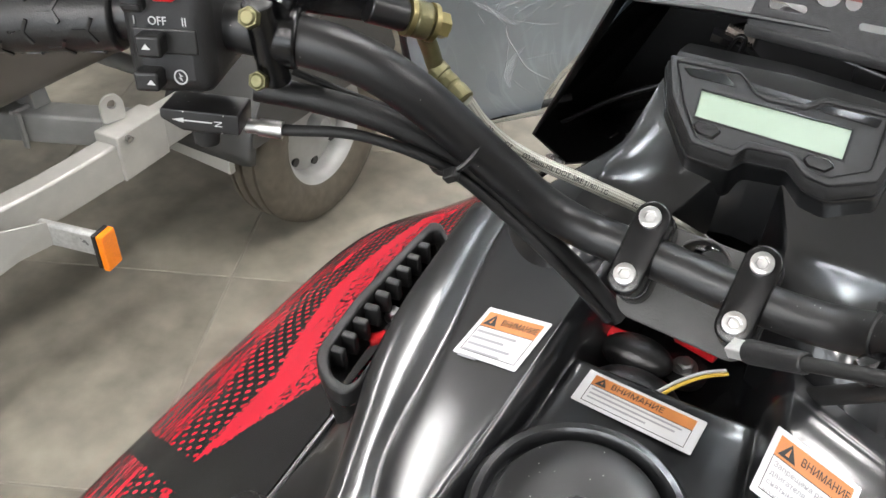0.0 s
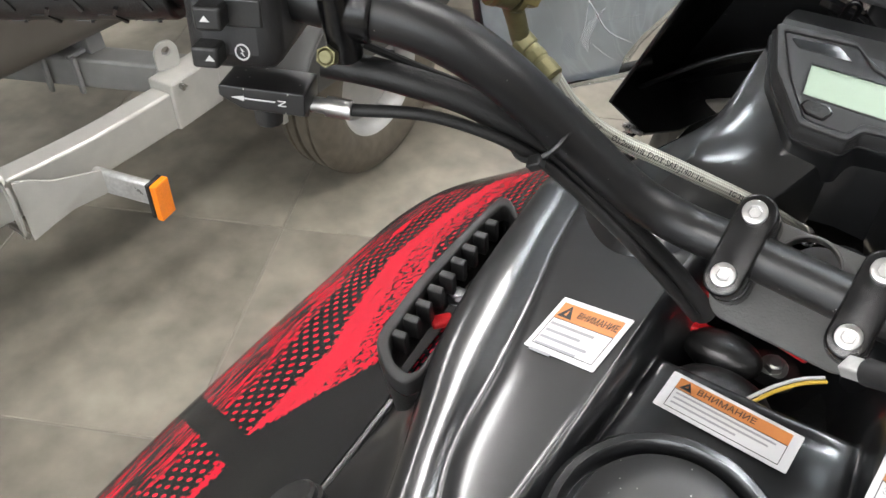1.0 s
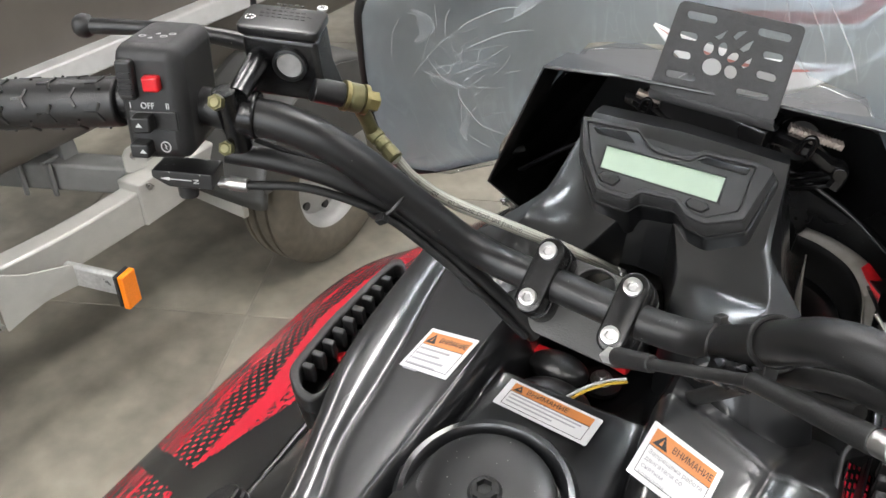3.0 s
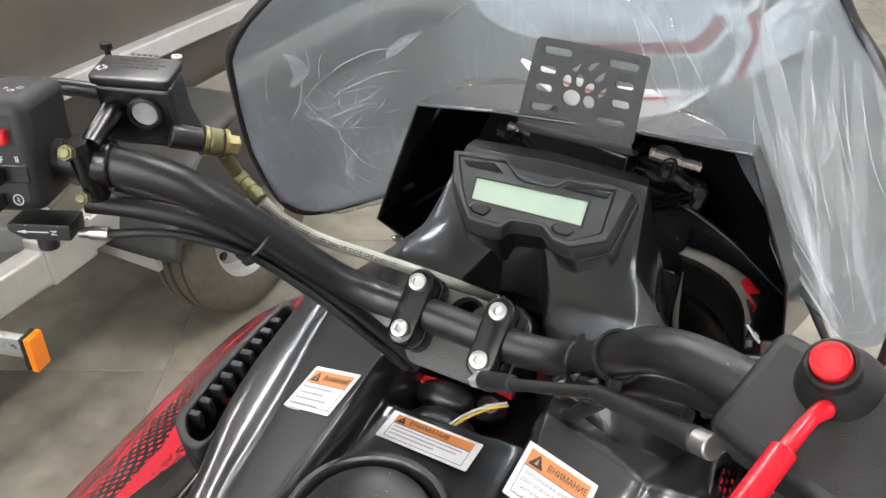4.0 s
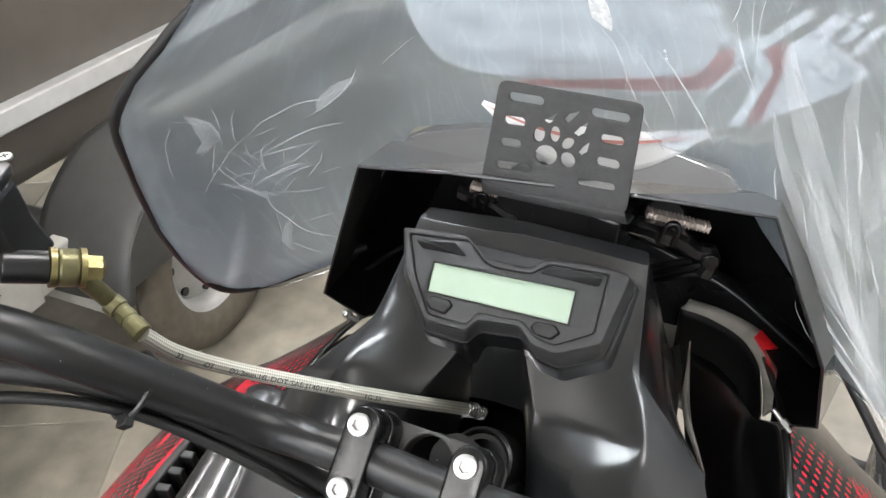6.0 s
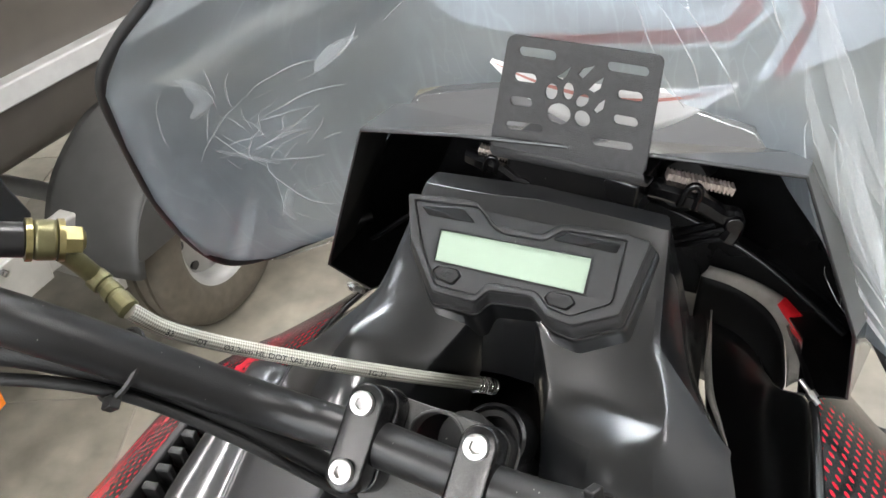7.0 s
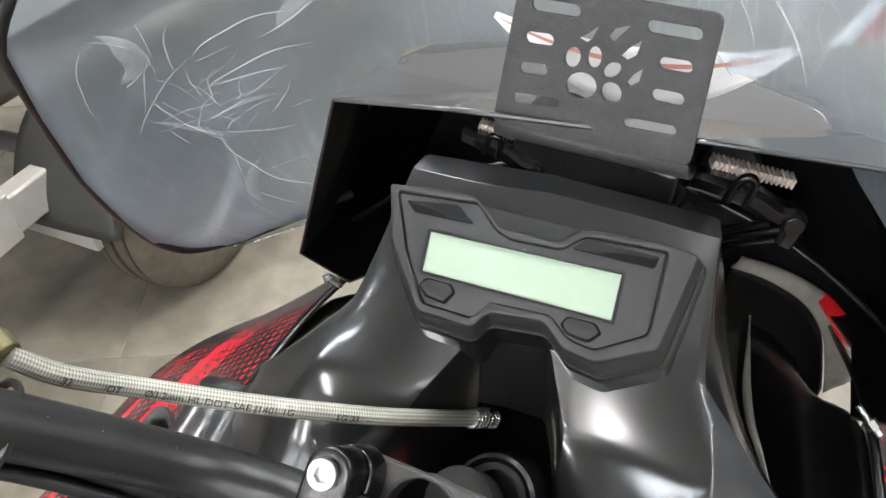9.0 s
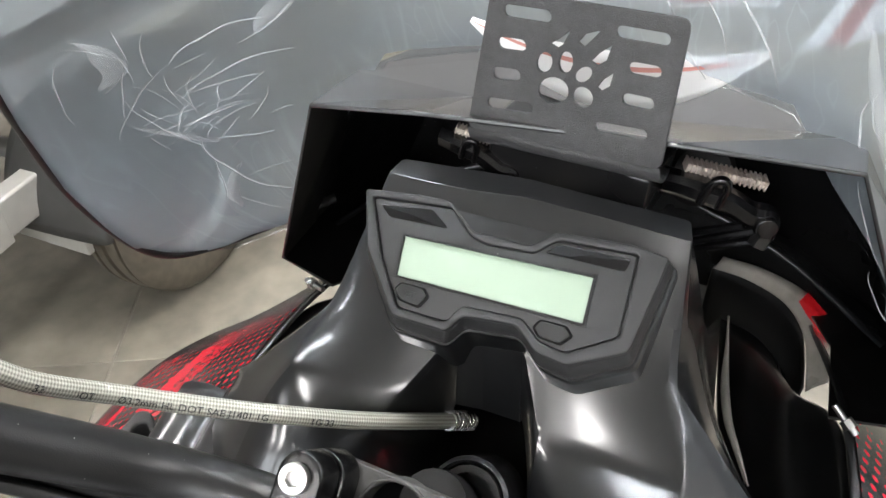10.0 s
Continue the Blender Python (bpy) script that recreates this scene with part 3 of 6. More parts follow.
# three tall windows behind the machine, unseen, added to brighten reflections on black plastic
bays = ((-5.2, -2.4), (-2.0, 0.8), (1.2, 4.0))
front = cut_plate([[(-8.0, 0), (6.0, 0), (6.0, 3.6), (-8.0, 3.6)]] + [[(a, 0.5), (b, 0.5), (b, 3.38), (a, 3.38)] for a, b in bays], 0.2, axes((0, -5.5, 0), (1, 0, 0), (0, 0, 1)))
tagged(part_mesh("wall_south", front, WALLPAINT, None, smooth=False), "plain pale grey painted hall wall with added windows", "wall", kind="structure")
for k, (a, b) in enumerate(bays):
    win = part_mesh("window_" + str(k + 1), cut_plate([[(a, 0.5), (b, 0.5), (b, 3.38), (a, 3.38)], [(a + 0.06, 0.56), ((a + b) / 2 - 0.03, 0.56), ((a + b) / 2 - 0.03, 3.32), (a + 0.06, 3.32)], [((a + b) / 2 + 0.03, 0.56), (b - 0.06, 0.56), (b - 0.06, 3.32), ((a + b) / 2 + 0.03, 3.32)]], 0.06, axes((0, -5.57, 0), (1, 0, 0), (0, 0, 1)), 0.004), CEILPAINT, None)
    tagged(win, "grey framed window, unseen, added for reflections", "window", kind="structure")
    for c, d in ((a + 0.06, (a + b) / 2 - 0.03), ((a + b) / 2 + 0.03, b - 0.06)):
        pane = part("pane", boxes((d - c, 0.008, 2.76), Matrix.Translation(((c + d) / 2, -5.6, 1.94))), SCREEN, win, smooth=False)
        pane.visible_shadow = False
tagged(part("ground", boxes((120, 60, 0.1), Matrix.Translation((0, -35.8, -0.15))), GALVDARK, None, smooth=False), "plain grey ground outside the added windows", "ground", kind="structure")
wall("wall_west", (0.2, 14, 3.6), (-8.1, 1.5, 1.8))
wall("wall_east", (0.2, 14, 3.6), (6.1, 1.5, 1.8))
tagged(part("ceiling", boxes((14.2, 14.2, 0.15), Matrix.Translation((-1.0, 1.5, 3.67))), CEILPAINT, None, smooth=False), "pale grey painted ceiling", "ceiling", kind="structure")

DIFFUSER = glow("lit_lamp_diffuser", (1.0, 0.975, 0.965), LAMP)


def ceiling_light(x, y, turn):
    t = thing("ceiling_light", (x, y, 3.58), "long white ceiling lamp, lit", "lamp", "hall lamps")
    m = Matrix.Translation((x, y, 3.55)) @ Matrix.Rotation(radians(turn), 4, "Z")
    part("housing", boxes((1.24, 0.44, 0.06), m @ Matrix.Translation((0, 0, 0.015))), CEILPAINT, t, bevel=0.006)
    part("diffuser", boxes((1.20, 0.40, 0.012), m @ Matrix.Translation((0, 0, -0.022))), DIFFUSER, t, "lit white diffuser")


for lx, ly in LAMPS:
    ceiling_light(lx, ly, 90)

# ---------- the snowmobile ----------
sled = thing("snowmobile", (0, 0, 0), "black and red snowmobile with protective film still on", "snowmobile")

# lower body that carries the panels
bm = loft([[(-0.40, y, 0.62), (-0.40, y, 0.30), (-0.30, y, 0.12), (0.30, y, 0.12), (0.40, y, 0.30), (0.40, y, 0.62)] for y in (-1.2, -0.4, 0.3, 0.8)], 4, 6)
part("belly_pan", bm, SHELL, sled, solid=0.01)
part("drive_track", boxes((0.40, 1.9, 0.24), Matrix.Translation((0, -0.9, 0.12))), RUBBER, sled, bevel=0.08)
for sx in (-1, 1):
    bm = loft([[(sx * 0.48 + dx, y, z + abs(dx) * 0.3) for dx in (-0.06, 0, 0.06)] for y, z in ((-0.2, 0.01), (0.4, 0.012), (0.9, 0.015), (1.15, 0.09), (1.22, 0.17))], 8, 4)
    part("ski", bm, RUBBER, sled, solid=0.012)
    part("ski_leg", rods(((sx * 0.48, 0.5, 0.02), (sx * 0.36, 0.5, 0.5), 0.02)), TUBE, sled)


def facet(x, y):
    """Height of the sloping flank of the console."""
    if x < 0:
        return 1.1420 + 0.3965 * (x + 0.1059) + 0.1787 * (y + 0.0331)
    return 1.1572 - 0.435 * (x - 0.0698) + (0.27 if y < -0.0295 else 0.19) * (min(y, 0.0) + 0.0295) - 0.5 * max(y, 0.0)


def console_row(y, hollow=0.0, ridge=None):
    """One cross-section of the console from its left foot to its right foot: a round lobe, a groove, a flat flank, a ridge and the sunk middle."""
    rx = 0.0715 - 0.085 * y if ridge is None else ridge
    ys = (-0.42, -0.20, -0.16, -0.12, -0.08, -0.04, 0.0, 0.04, 0.08)
    edge_ = float(np.interp(y, ys, (0.156, 0.156, 0.163, 0.178, 0.193, 0.202, 0.207, 0.209, 0.210)))
    g = float(np.interp(y, ys, (0.108, 0.112, 0.126, 0.137, 0.140, 0.144, 0.150, 0.157, 0.164)))
    lift = 0.16 * (y + 0.033)
    mid = 1.131 - hollow
    full = []
    for s in (-1, 1):
        zg = facet(s * g, y)
        w = edge_ - g
        crest = zg - 0.0035 - 0.02 * max(0.0, 0.05 - w)
        foot = max(edge_ + 0.018, 0.2270)
        half = [(0.236, 1.016 + lift * 0.6), (foot, 1.024 + lift * 0.6), ((foot + edge_ + 0.007) / 2, 1.045 + lift * 0.8), (edge_ + 0.0070, 1.068 + lift), (edge_, crest - 0.029), (edge_ - 0.12 * w, crest - 0.0105), (edge_ - 0.34 * w, crest - 0.0024), (edge_ - 0.66 * w, crest + 0.0002), (g + 0.004, zg - 0.0048), (g - 0.005, facet(s * (g - 0.005), y) - 0.0006),
                ((g + rx) / 2, facet(s * (g + rx) / 2, y)), (rx + 0.006, facet(s * (rx + 0.006), y)), (rx, facet(s * rx, y) - 0.0004), (rx - 0.006, facet(s * rx, y) - 0.009), (rx - 0.011, min(facet(s * rx, y) - 0.026, 1.14)), (rx - 0.02, mid + 0.001), (0.02, mid)]
        half = [(s * x, z) for x, z in half]
        full += half + [(0, mid)] if s < 0 else half[::-1]
    return [(x, y, z) for x, z in full]


rows = [console_row(-0.42, -0.03), console_row(-0.30, -0.02), console_row(-0.20, -0.008), console_row(-0.13, -0.004), console_row(-0.07), console_row(-0.03), console_row(-0.014, 0.0), console_row(-0.006, 0.03), console_row(0.004, 0.05), console_row(0.05, 0.055), console_row(0.11, 0.06)]
part("console", loft(rows, 6, 5), GLOSS, sled, "glossy black moulded console and tank cover", solid=0.003)

# fuel cap in its round well
cap_at = Matrix.Translation((-0.011, -0.135, 1.140)) @ Matrix.Rotation(radians(8), 4, "X")
part("well_rim", turned([(0.066, -0.016), (0.064, -0.004), (0.060, 0.0015), (0.056, 0.002), (0.0525, -0.002), (0.051, -0.012)], cap_at, 64), GLOSS, sled)
fuel_cap = part("fuel_cap", turned([(0.001, 0.0045), (0.010, 0.0045), (0.012, 0.0025), (0.030, 0.0040), (0.043, 0.0035), (0.0475, 0.0015), (0.0490, -0.003), (0.0490, -0.012), (0.001, -0.012)][::-1], cap_at, 48), SHELL, sled, "round black fuel cap")
part("hub", turned([(0.0095, 0.0), (0.0095, 0.0075), (0.006, 0.009), (0.0052, 0.005)], cap_at, 6), RUBBER, fuel_cap)


# warning labels
def warning_label(corner, right, down, w, h, lines, with_text):
    """A white label with an orange heading bar, a triangle and small print."""
    m = axes(corner, right, [-v for v in down])
    lab = part_mesh("warning_label", cut_plate([rounded([(0, 0), (w, 0), (w, -h), (0, -h)], 0.0012)], 0.0004, m), PAPER, sled, "white warning label with orange heading")
    up = Matrix.Translation((0, 0, 0.0005))
    bar = h * 0.30
    part_mesh("heading_bar", cut_plate([[(w * 0.07, -h * 0.09), (w * 0.93, -h * 0.09), (w * 0.93, -h * 0.09 - bar), (w * 0.07, -h * 0.09 - bar)]], 0.0002, m @ up), ORANGE, lab)
    up2 = Matrix.Translation((0, 0, 0.0009))
    tri = [(w * 0.09 + 0.0005, -h * 0.09 - bar * 0.88), (w * 0.10 + bar * 0.85, -h * 0.09 - bar * 0.88), (w * 0.10 + bar * 0.45, -h * 0.09 - bar * 0.12)]
    part_mesh("triangle", cut_plate([tri, [(0.3 * tri[0][0] + 0.7 * (tri[0][0] + tri[1][0] + tri[2][0]) / 3 , tri[0][1] + 0.0018), (tri[2][0] + 0.0003, tri[2][1] - 0.0022), (tri[2][0] + 0.0006, tri[0][1] + 0.0018)]], 0.0002, m @ up2), INK, lab)
    me = writing("ВНИМАНИЕ", bar * 0.72, m @ up2 @ Matrix.Translation((w * 0.12 + bar * 0.95, -h * 0.09 - bar * 0.52, 0)), 0.0001, align="LEFT", fit=w * 0.93 - (w * 0.12 + bar * 0.95) - 0.0015)
    part_mesh("heading", me, INK, lab, smooth=False)
    fr = [(w * 0.07, -h * 0.09 - bar), (w * 0.93, -h * 0.09 - bar), (w * 0.93, -h * 0.91), (w * 0.07, -h * 0.91)]
    e = 0.0004
    part_mesh("print_frame", cut_plate([fr, [(fr[0][0] + e, fr[0][1] - e), (fr[1][0] - e, fr[1][1] - e), (fr[2][0] - e, fr[2][1] + e), (fr[3][0] + e, fr[3][1] + e)]], 0.0001, m @ up), INK, lab)
    for k, width in enumerate(lines):
        y = -h * 0.09 - bar - (k + 0.8) * h * 0.13
        if with_text:
            me = writing(with_text[k], h * 0.105, m @ up @ Matrix.Translation((w * 0.11, y, 0)), 0.0001, align="LEFT", fit=w * 0.78)
            part_mesh("small_print", me, PALEINK, lab, smooth=False)
        else:
            part("small_print", boxes((w * width, h * 0.045, 0.0002), m @ up @ Matrix.Translation((w * 0.10 + w * width / 2, y, 0))), PALEINK, lab, smooth=False)


def on_flank(x, y):
    return Vector((x, y, facet(x, y) + 0.0008))


a, b, c = on_flank(-0.1296, -0.0050), on_flank(-0.0783, -0.0173), on_flank(-0.1344, -0.0485)
warning_label(a, b - a, c - a, 0.0556, 0.0445, (0.62, 0.5, 0.66, 0.58, 0.3), None)
warning_label((-0.047, -0.0205, 1.1335), (1, -0.09, 0.02), (-0.05, -1, -0.05), 0.080, 0.029, (0.76, 0.72, 0.5), None)
a, b, c = on_flank(0.0698, -0.0300), on_flank(0.1187, -0.0300), on_flank(0.0635, -0.0695)
warning_label(a, b - a, c - a, 0.058, 0.046, (0.1,) * 4, ("Запрещена работа", "двигателя со", "снятым", "кожухом."))


# instrument pod
def moulding(name, bm, label, levels=2):
    ob = part(name, bm, GLOSS, sled, label)
    ob.data.polygons.foreach_set("use_smooth", [True] * len(ob.data.polygons))
    sub = ob.modifiers.new("smooth", "SUBSURF")
    sub.levels = sub.render_levels = levels
    soft_ = ob.modifiers.new("round", "BEVEL")
    soft_.width, soft_.segments, soft_.limit_method, soft_.angle_limit = 0.0042, 4, "ANGLE", radians(24)
    return ob


def pod_half(side):
    """One half of the pod. A sloping front under the cluster falls to a fold that rises outwards; below it swells a lobe; a ridge bounds the trough in the middle."""
    pts = {
        "K0": (0.003, 0.216, 1.2350), "B0": (0.003, 0.203, 1.2745), "T0": (0.003, 0.1870, 1.2735), "S0": (0.001, 0.1280, 1.2260), "R0": (0.001, 0.1240, 1.1700),
        "Ta": (0.030, 0.1850, 1.2730), "Tb": (0.062, 0.1820, 1.2720), "T1": (0.0940, 0.1785, 1.2708),
        "B1": (0.0905, 0.1950, 1.2715), "K1": (0.0880, 0.2080, 1.2300),
        "Sr": (0.0225, 0.1270, 1.2225), "Wb": (0.0620, 0.1310, 1.2285), "P2": (0.1000, 0.1310, 1.2160),
        "P5": (0.0402, 0.0975, 1.1955), "Fb": (0.0760, 0.0940, 1.1930), "Q": (0.1150, 0.0905, 1.1905),
        "N0": (0.0408, 0.0820, 1.1800), "Nb": (0.0730, 0.0630, 1.1895), "Nq": (0.1080, 0.0630, 1.1865), "P3": (0.1520, 0.1100, 1.1640),
        "D0": (0.0420, 0.0660, 1.1500), "D1": (0.0740, 0.0335, 1.1655), "D2": (0.1180, 0.0350, 1.1620), "D3": (0.1640, 0.0800, 1.1400),
        "L0": (0.0430, 0.0700, 1.0900), "L1": (0.0830, 0.0180, 1.1150), "L2": (0.1330, 0.0210, 1.1100), "L3": (0.1750, 0.0750, 1.0900),
        "R1": (0.0215, 0.1265, 1.1650), "X1": (0.0310, 0.1180, 1.1430), "X2": (0.0340, 0.1160, 1.0900),
        "V1": (0.1080, 0.2550, 1.1450), "E1": (0.1150, 0.3500, 1.0800), "E2": (0.1240, 0.2200, 1.0900), "Y3": (0.1640, 0.1650, 1.0600),
    }
    if side < 0:
        squeeze = {"Sr": (-0.0130, 0.1290, 1.2240), "P5": (-0.0350, 0.0970, 1.1985), "N0": (-0.0480, 0.0780, 1.1830), "D0": (-0.0550, 0.0640, 1.1550), "L0": (-0.0560, 0.0660, 1.0900), "R1": (-0.0155, 0.1240, 1.1685), "X1": (-0.0230, 0.1180, 1.1430), "T1": (-0.0790, 0.1925, 1.2695), "B1": (-0.0750, 0.2060, 1.2720), "K1": (-0.0720, 0.2180, 1.2300), "P2": (-0.0930, 0.1320, 1.2160), "Q": (-0.0935, 0.0830, 1.2140), "Fb": (-0.0660, 0.0905, 1.2105), "Nb": (-0.0720, 0.0640, 1.1960), "Nq": (-0.1060, 0.0650, 1.1980), "Tb": (-0.0520, 0.1890, 1.2710)}
        pts = {k: squeeze.get(k, (x if k in ("K0", "B0", "T0", "S0", "R0") else -x, y, z)) for k, (x, y, z) in pts.items()}
    faces = ["K0 B0 B1 K1", "B0 T0 Ta Tb T1 B1", "T0 S0 Sr Ta", "Ta Sr Wb Tb", "Tb Wb P2 T1", "Sr P5 Fb Wb", "Wb Fb Q P2", "P5 N0 Nb Fb", "Fb Nb Nq Q", "Q Nq P3 P2", "N0 D0 D1 Nb", "Nb D1 D2 Nq", "Nq D2 D3 P3", "D0 L0 L1 D1", "D1 L1 L2 D2", "D2 L2 L3 D3",
             "S0 R0 R1 Sr", "Sr R1 N0 P5", "R1 X1 D0 N0", "X1 X2 L0 D0", "B1 T1 P2 V1", "K1 B1 V1", "P2 P3 E2 V1", "V1 E2 E1", "P3 D3 Y3 E2", "D3 L3 Y3"]
    crisp = dict.fromkeys(("S0 Sr", "Sr P5", "P5 N0", "N0 D0", "D0 L0", "T0 Ta", "Ta Tb", "Tb T1", "T1 P2", "P2 P3", "B0 B1", "B1 T1", "P3 E2", "E2 E1", "V1 E1", "B0 T0", "T0 S0", "S0 R0", "K0 B0", "Sr R1", "R0 R1", "P2 Q"), 1.0)
    crisp.update(dict.fromkeys(("Sr P5", "P5 N0", "S0 Sr", "T1 P2", "P2 P3", "P2 Q", "N0 D0"), 0.66))
    crisp.update({"P5 Fb": 0.65, "Fb Q": 0.6 if side > 0 else 0.9, "Q Nq": 0.35, "P3 D3": 0.6, "E2 V1": 0.5, "B1 V1": 0.6, "D3 L3": 0.5})
    bm = cage(pts, faces, crisp)
    bmesh.ops.recalc_face_normals(bm, faces=bm.faces[:])
    half = moulding("instrument_pod", bm, "glossy black moulded half of the instrument pod", 3)
    return half


pod_half(1)
pod_half(-1)
# unseen dark plates added to hide the floor through gaps round the pod
part("gap_filler_back", boxes((0.17, 0.006, 0.16), Matrix.Translation((0.0, 0.235, 1.085))), DARKIN, sled, bevel=0.001)
part("gap_filler_floor", boxes((0.40, 0.36, 0.006), Matrix.Translation((0.0, 0.20, 0.900))), DARKIN, sled, bevel=0.001)
for sx in (1, -1):
    # dark well between pod and visor, and the hood edge that closes it in front
    well = [[(sx * x, y, z) for x, y, z in r] for r in (
        [(0.116, 0.40, 1.030), (0.145, 0.41, 1.010), (0.170, 0.41, 0.985), (0.192, 0.42, 0.940)],
        [(0.130, 0.30, 1.010), (0.155, 0.30, 1.000), (0.185, 0.30, 1.000), (0.207, 0.28, 1.058)],
        [(0.155, 0.18, 1.030), (0.170, 0.17, 1.020), (0.195, 0.17, 1.025), (0.219, 0.15, 1.058)],
        [(0.172, 0.07, 1.060), (0.185, 0.06, 1.050), (0.205, 0.05, 1.045), (0.224, 0.05, 1.046)])]
    part("inner_fairing", loft(well, 6, 6), GLOSS, sled, "glossy black inner fairing", solid=0.002)
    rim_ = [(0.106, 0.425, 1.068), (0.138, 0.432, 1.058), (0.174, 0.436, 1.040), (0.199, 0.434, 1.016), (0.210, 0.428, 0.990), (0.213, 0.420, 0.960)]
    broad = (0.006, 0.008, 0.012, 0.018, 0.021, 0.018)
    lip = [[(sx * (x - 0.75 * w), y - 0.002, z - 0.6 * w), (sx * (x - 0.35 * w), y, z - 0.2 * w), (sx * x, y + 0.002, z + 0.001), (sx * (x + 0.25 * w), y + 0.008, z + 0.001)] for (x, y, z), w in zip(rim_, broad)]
    edge_part = part("hood_edge", loft(lip, 6, 4), LIPGREY, sled, "rolled edge of the hood, its sheen painted pale grey", solid=0.002)
    if sx > 0:
        mark = [[(x - w, y - 0.0015, z - 0.7 * w), (x + 0.0020, y + 0.0005, z + 0.0022), (x + 0.0056, y + 0.0075, z + 0.0042)] for x, y, z, w in ((0.176, 0.4345, 1.0385, 0.0005), (0.188, 0.4340, 1.0270, 0.003), (0.199, 0.4325, 1.0160, 0.004), (0.208, 0.4280, 0.9950, 0.001))]
        part("red_mark", loft(mark, 4, 3), RED, edge_part, "red end of the hood print")
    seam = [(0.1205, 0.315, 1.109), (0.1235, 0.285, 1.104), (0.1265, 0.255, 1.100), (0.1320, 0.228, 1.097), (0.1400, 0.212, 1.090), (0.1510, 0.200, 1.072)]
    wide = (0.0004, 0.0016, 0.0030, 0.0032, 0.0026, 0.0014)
    part("fairing_edge", loft([[(sx * (x - w), y, z), (sx * (x + w * 0.2), y - 0.0005, z + 0.0008), (sx * (x + w), y + 0.001, z - 0.002)] for (x, y, z), w in zip(seam, wide)], 6, 3), LIPGREY, sled, "edge of the inner fairing, its sheen painted pale grey", solid=0.0012)
    drop = [[(sx * (x - 0.8 * w), y + 0.003, z - 0.65 * w), (sx * (x - 0.9 * w - 0.002), y + 0.004, z - 0.65 * w - 0.05), (sx * (x - w - 0.002), y, z - 0.65 * w - 0.11)] for (x, y, z), w in zip(rim_, broad)]
    part("fairing_skin", loft(drop, 6, 4), DARKIN, sled, solid=0.002)

# instrument cluster
G = axes((0.003, 0.135, 1.2585), (1, 0, 0), (0, 0.87, 0.5))
edge = [(-0.081, 0.034), (-0.046, 0.0362), (-0.0325, 0.0358), (-0.0150, 0.0215), (0.0160, 0.0200), (0.0270, 0.0300), (0.0655, 0.0306), (0.0830, 0.0275), (0.0745, -0.0225), (0.0480, -0.0355), (0.0320, -0.0325), (0.0200, -0.0218), (-0.0072, -0.0235), (-0.0135, -0.0330), (-0.0430, -0.0312), (-0.0690, 0.0020)]
ridge_in = [(-0.0750, 0.0305), (-0.0300, 0.0325), (-0.0165, 0.0195), (-0.0075, 0.0162), (0.0190, 0.0165), (0.0290, 0.0258), (0.0690, 0.0262), (0.0690, -0.0165), (0.0465, -0.0298), (0.0335, -0.0275), (0.0220, -0.0180), (-0.0090, -0.0185), (-0.0150, -0.0285), (-0.0415, -0.0270), (-0.0590, -0.0020)]
lcd = [(-0.0505, 0.0122), (0.0500, 0.0106), (0.0505, -0.0135), (-0.0478, -0.0100)]
cluster = part_mesh("instrument_panel", cut_plate([rounded(edge, 0.003)], 0.0125, G @ Matrix.Translation((0, 0, -0.0125)), 0.002), BEZEL, sled, "textured black instrument cluster with a wide display")
cx0, cy0 = 0.002, 0.002
skirt = bmesh.new()
top_ring = rounded(edge, 0.003)
low_ring = rounded([(cx0 + (x - cx0) * 1.030 - 0.0003, cy0 + (y - cy0) * 1.06 - 0.0008) for x, y in edge], 0.003)
va = [skirt.verts.new(G @ Vector((x, y, -0.0015))) for x, y in top_ring]
vb = [skirt.verts.new(G @ Vector((x, y, -0.0060))) for x, y in low_ring]
vc = [skirt.verts.new(G @ Vector((x, y, -0.0125))) for x, y in low_ring]
for r1, r2 in ((va, vb), (vb, vc)):
    for k in range(len(r1)):
        skirt.faces.new((r1[k], r2[k], r2[(k + 1) % len(r1)], r1[(k + 1) % len(r1)]))
part("skirt", skirt, BEZEL, cluster)
seat_ring = rounded([(cx0 + (x - cx0) * 1.055, cy0 + (y - cy0) * 1.10 - 0.0012) for x, y in edge if not (-0.04 < x < 0.04 and y > 0)], 0.004)
seat = bmesh.new()
levels_ = [[seat.verts.new(G @ Vector((cx0 + (x - cx0) * k, cy0 + (y - cy0) * k, z))) for x, y in seat_ring] for k, z in ((0.985, -0.0108), (1.0, -0.0122), (1.004, -0.0145), (1.03, -0.045))]
for r1, r2 in zip(levels_, levels_[1:]):
    for k in range(len(r1)):
        seat.faces.new((r1[k], r2[k], r2[(k + 1) % len(r1)], r1[(k + 1) % len(r1)]))
seat.faces.new(levels_[0])
part("cluster_seat", seat, GLOSS, sled, "glossy black seat moulded round the cluster")
part_mesh("raised_rim", cut_plate([rounded(edge, 0.003), rounded(ridge_in, 0.0025)], 0.0042, G @ Matrix.Translation((0, 0, -0.0005)), 0.0013), BEZEL, cluster)
part_mesh("face_plate", cut_plate([rounded([(x * 0.985, y * 0.975) for x, y in ridge_in], 0.0025), lcd], 0.0022, G, 0.0003), BEZEL, cluster)
part_mesh("display", cut_plate([[(x * 1.01, y * 1.02) for x, y in lcd]], 0.0005, G @ Matrix.Translation((0, 0, 0.0004))), LCD, cluster, "pale green unlit display")
fr = [(x * 1.035, y * 1.11) for x, y in lcd]
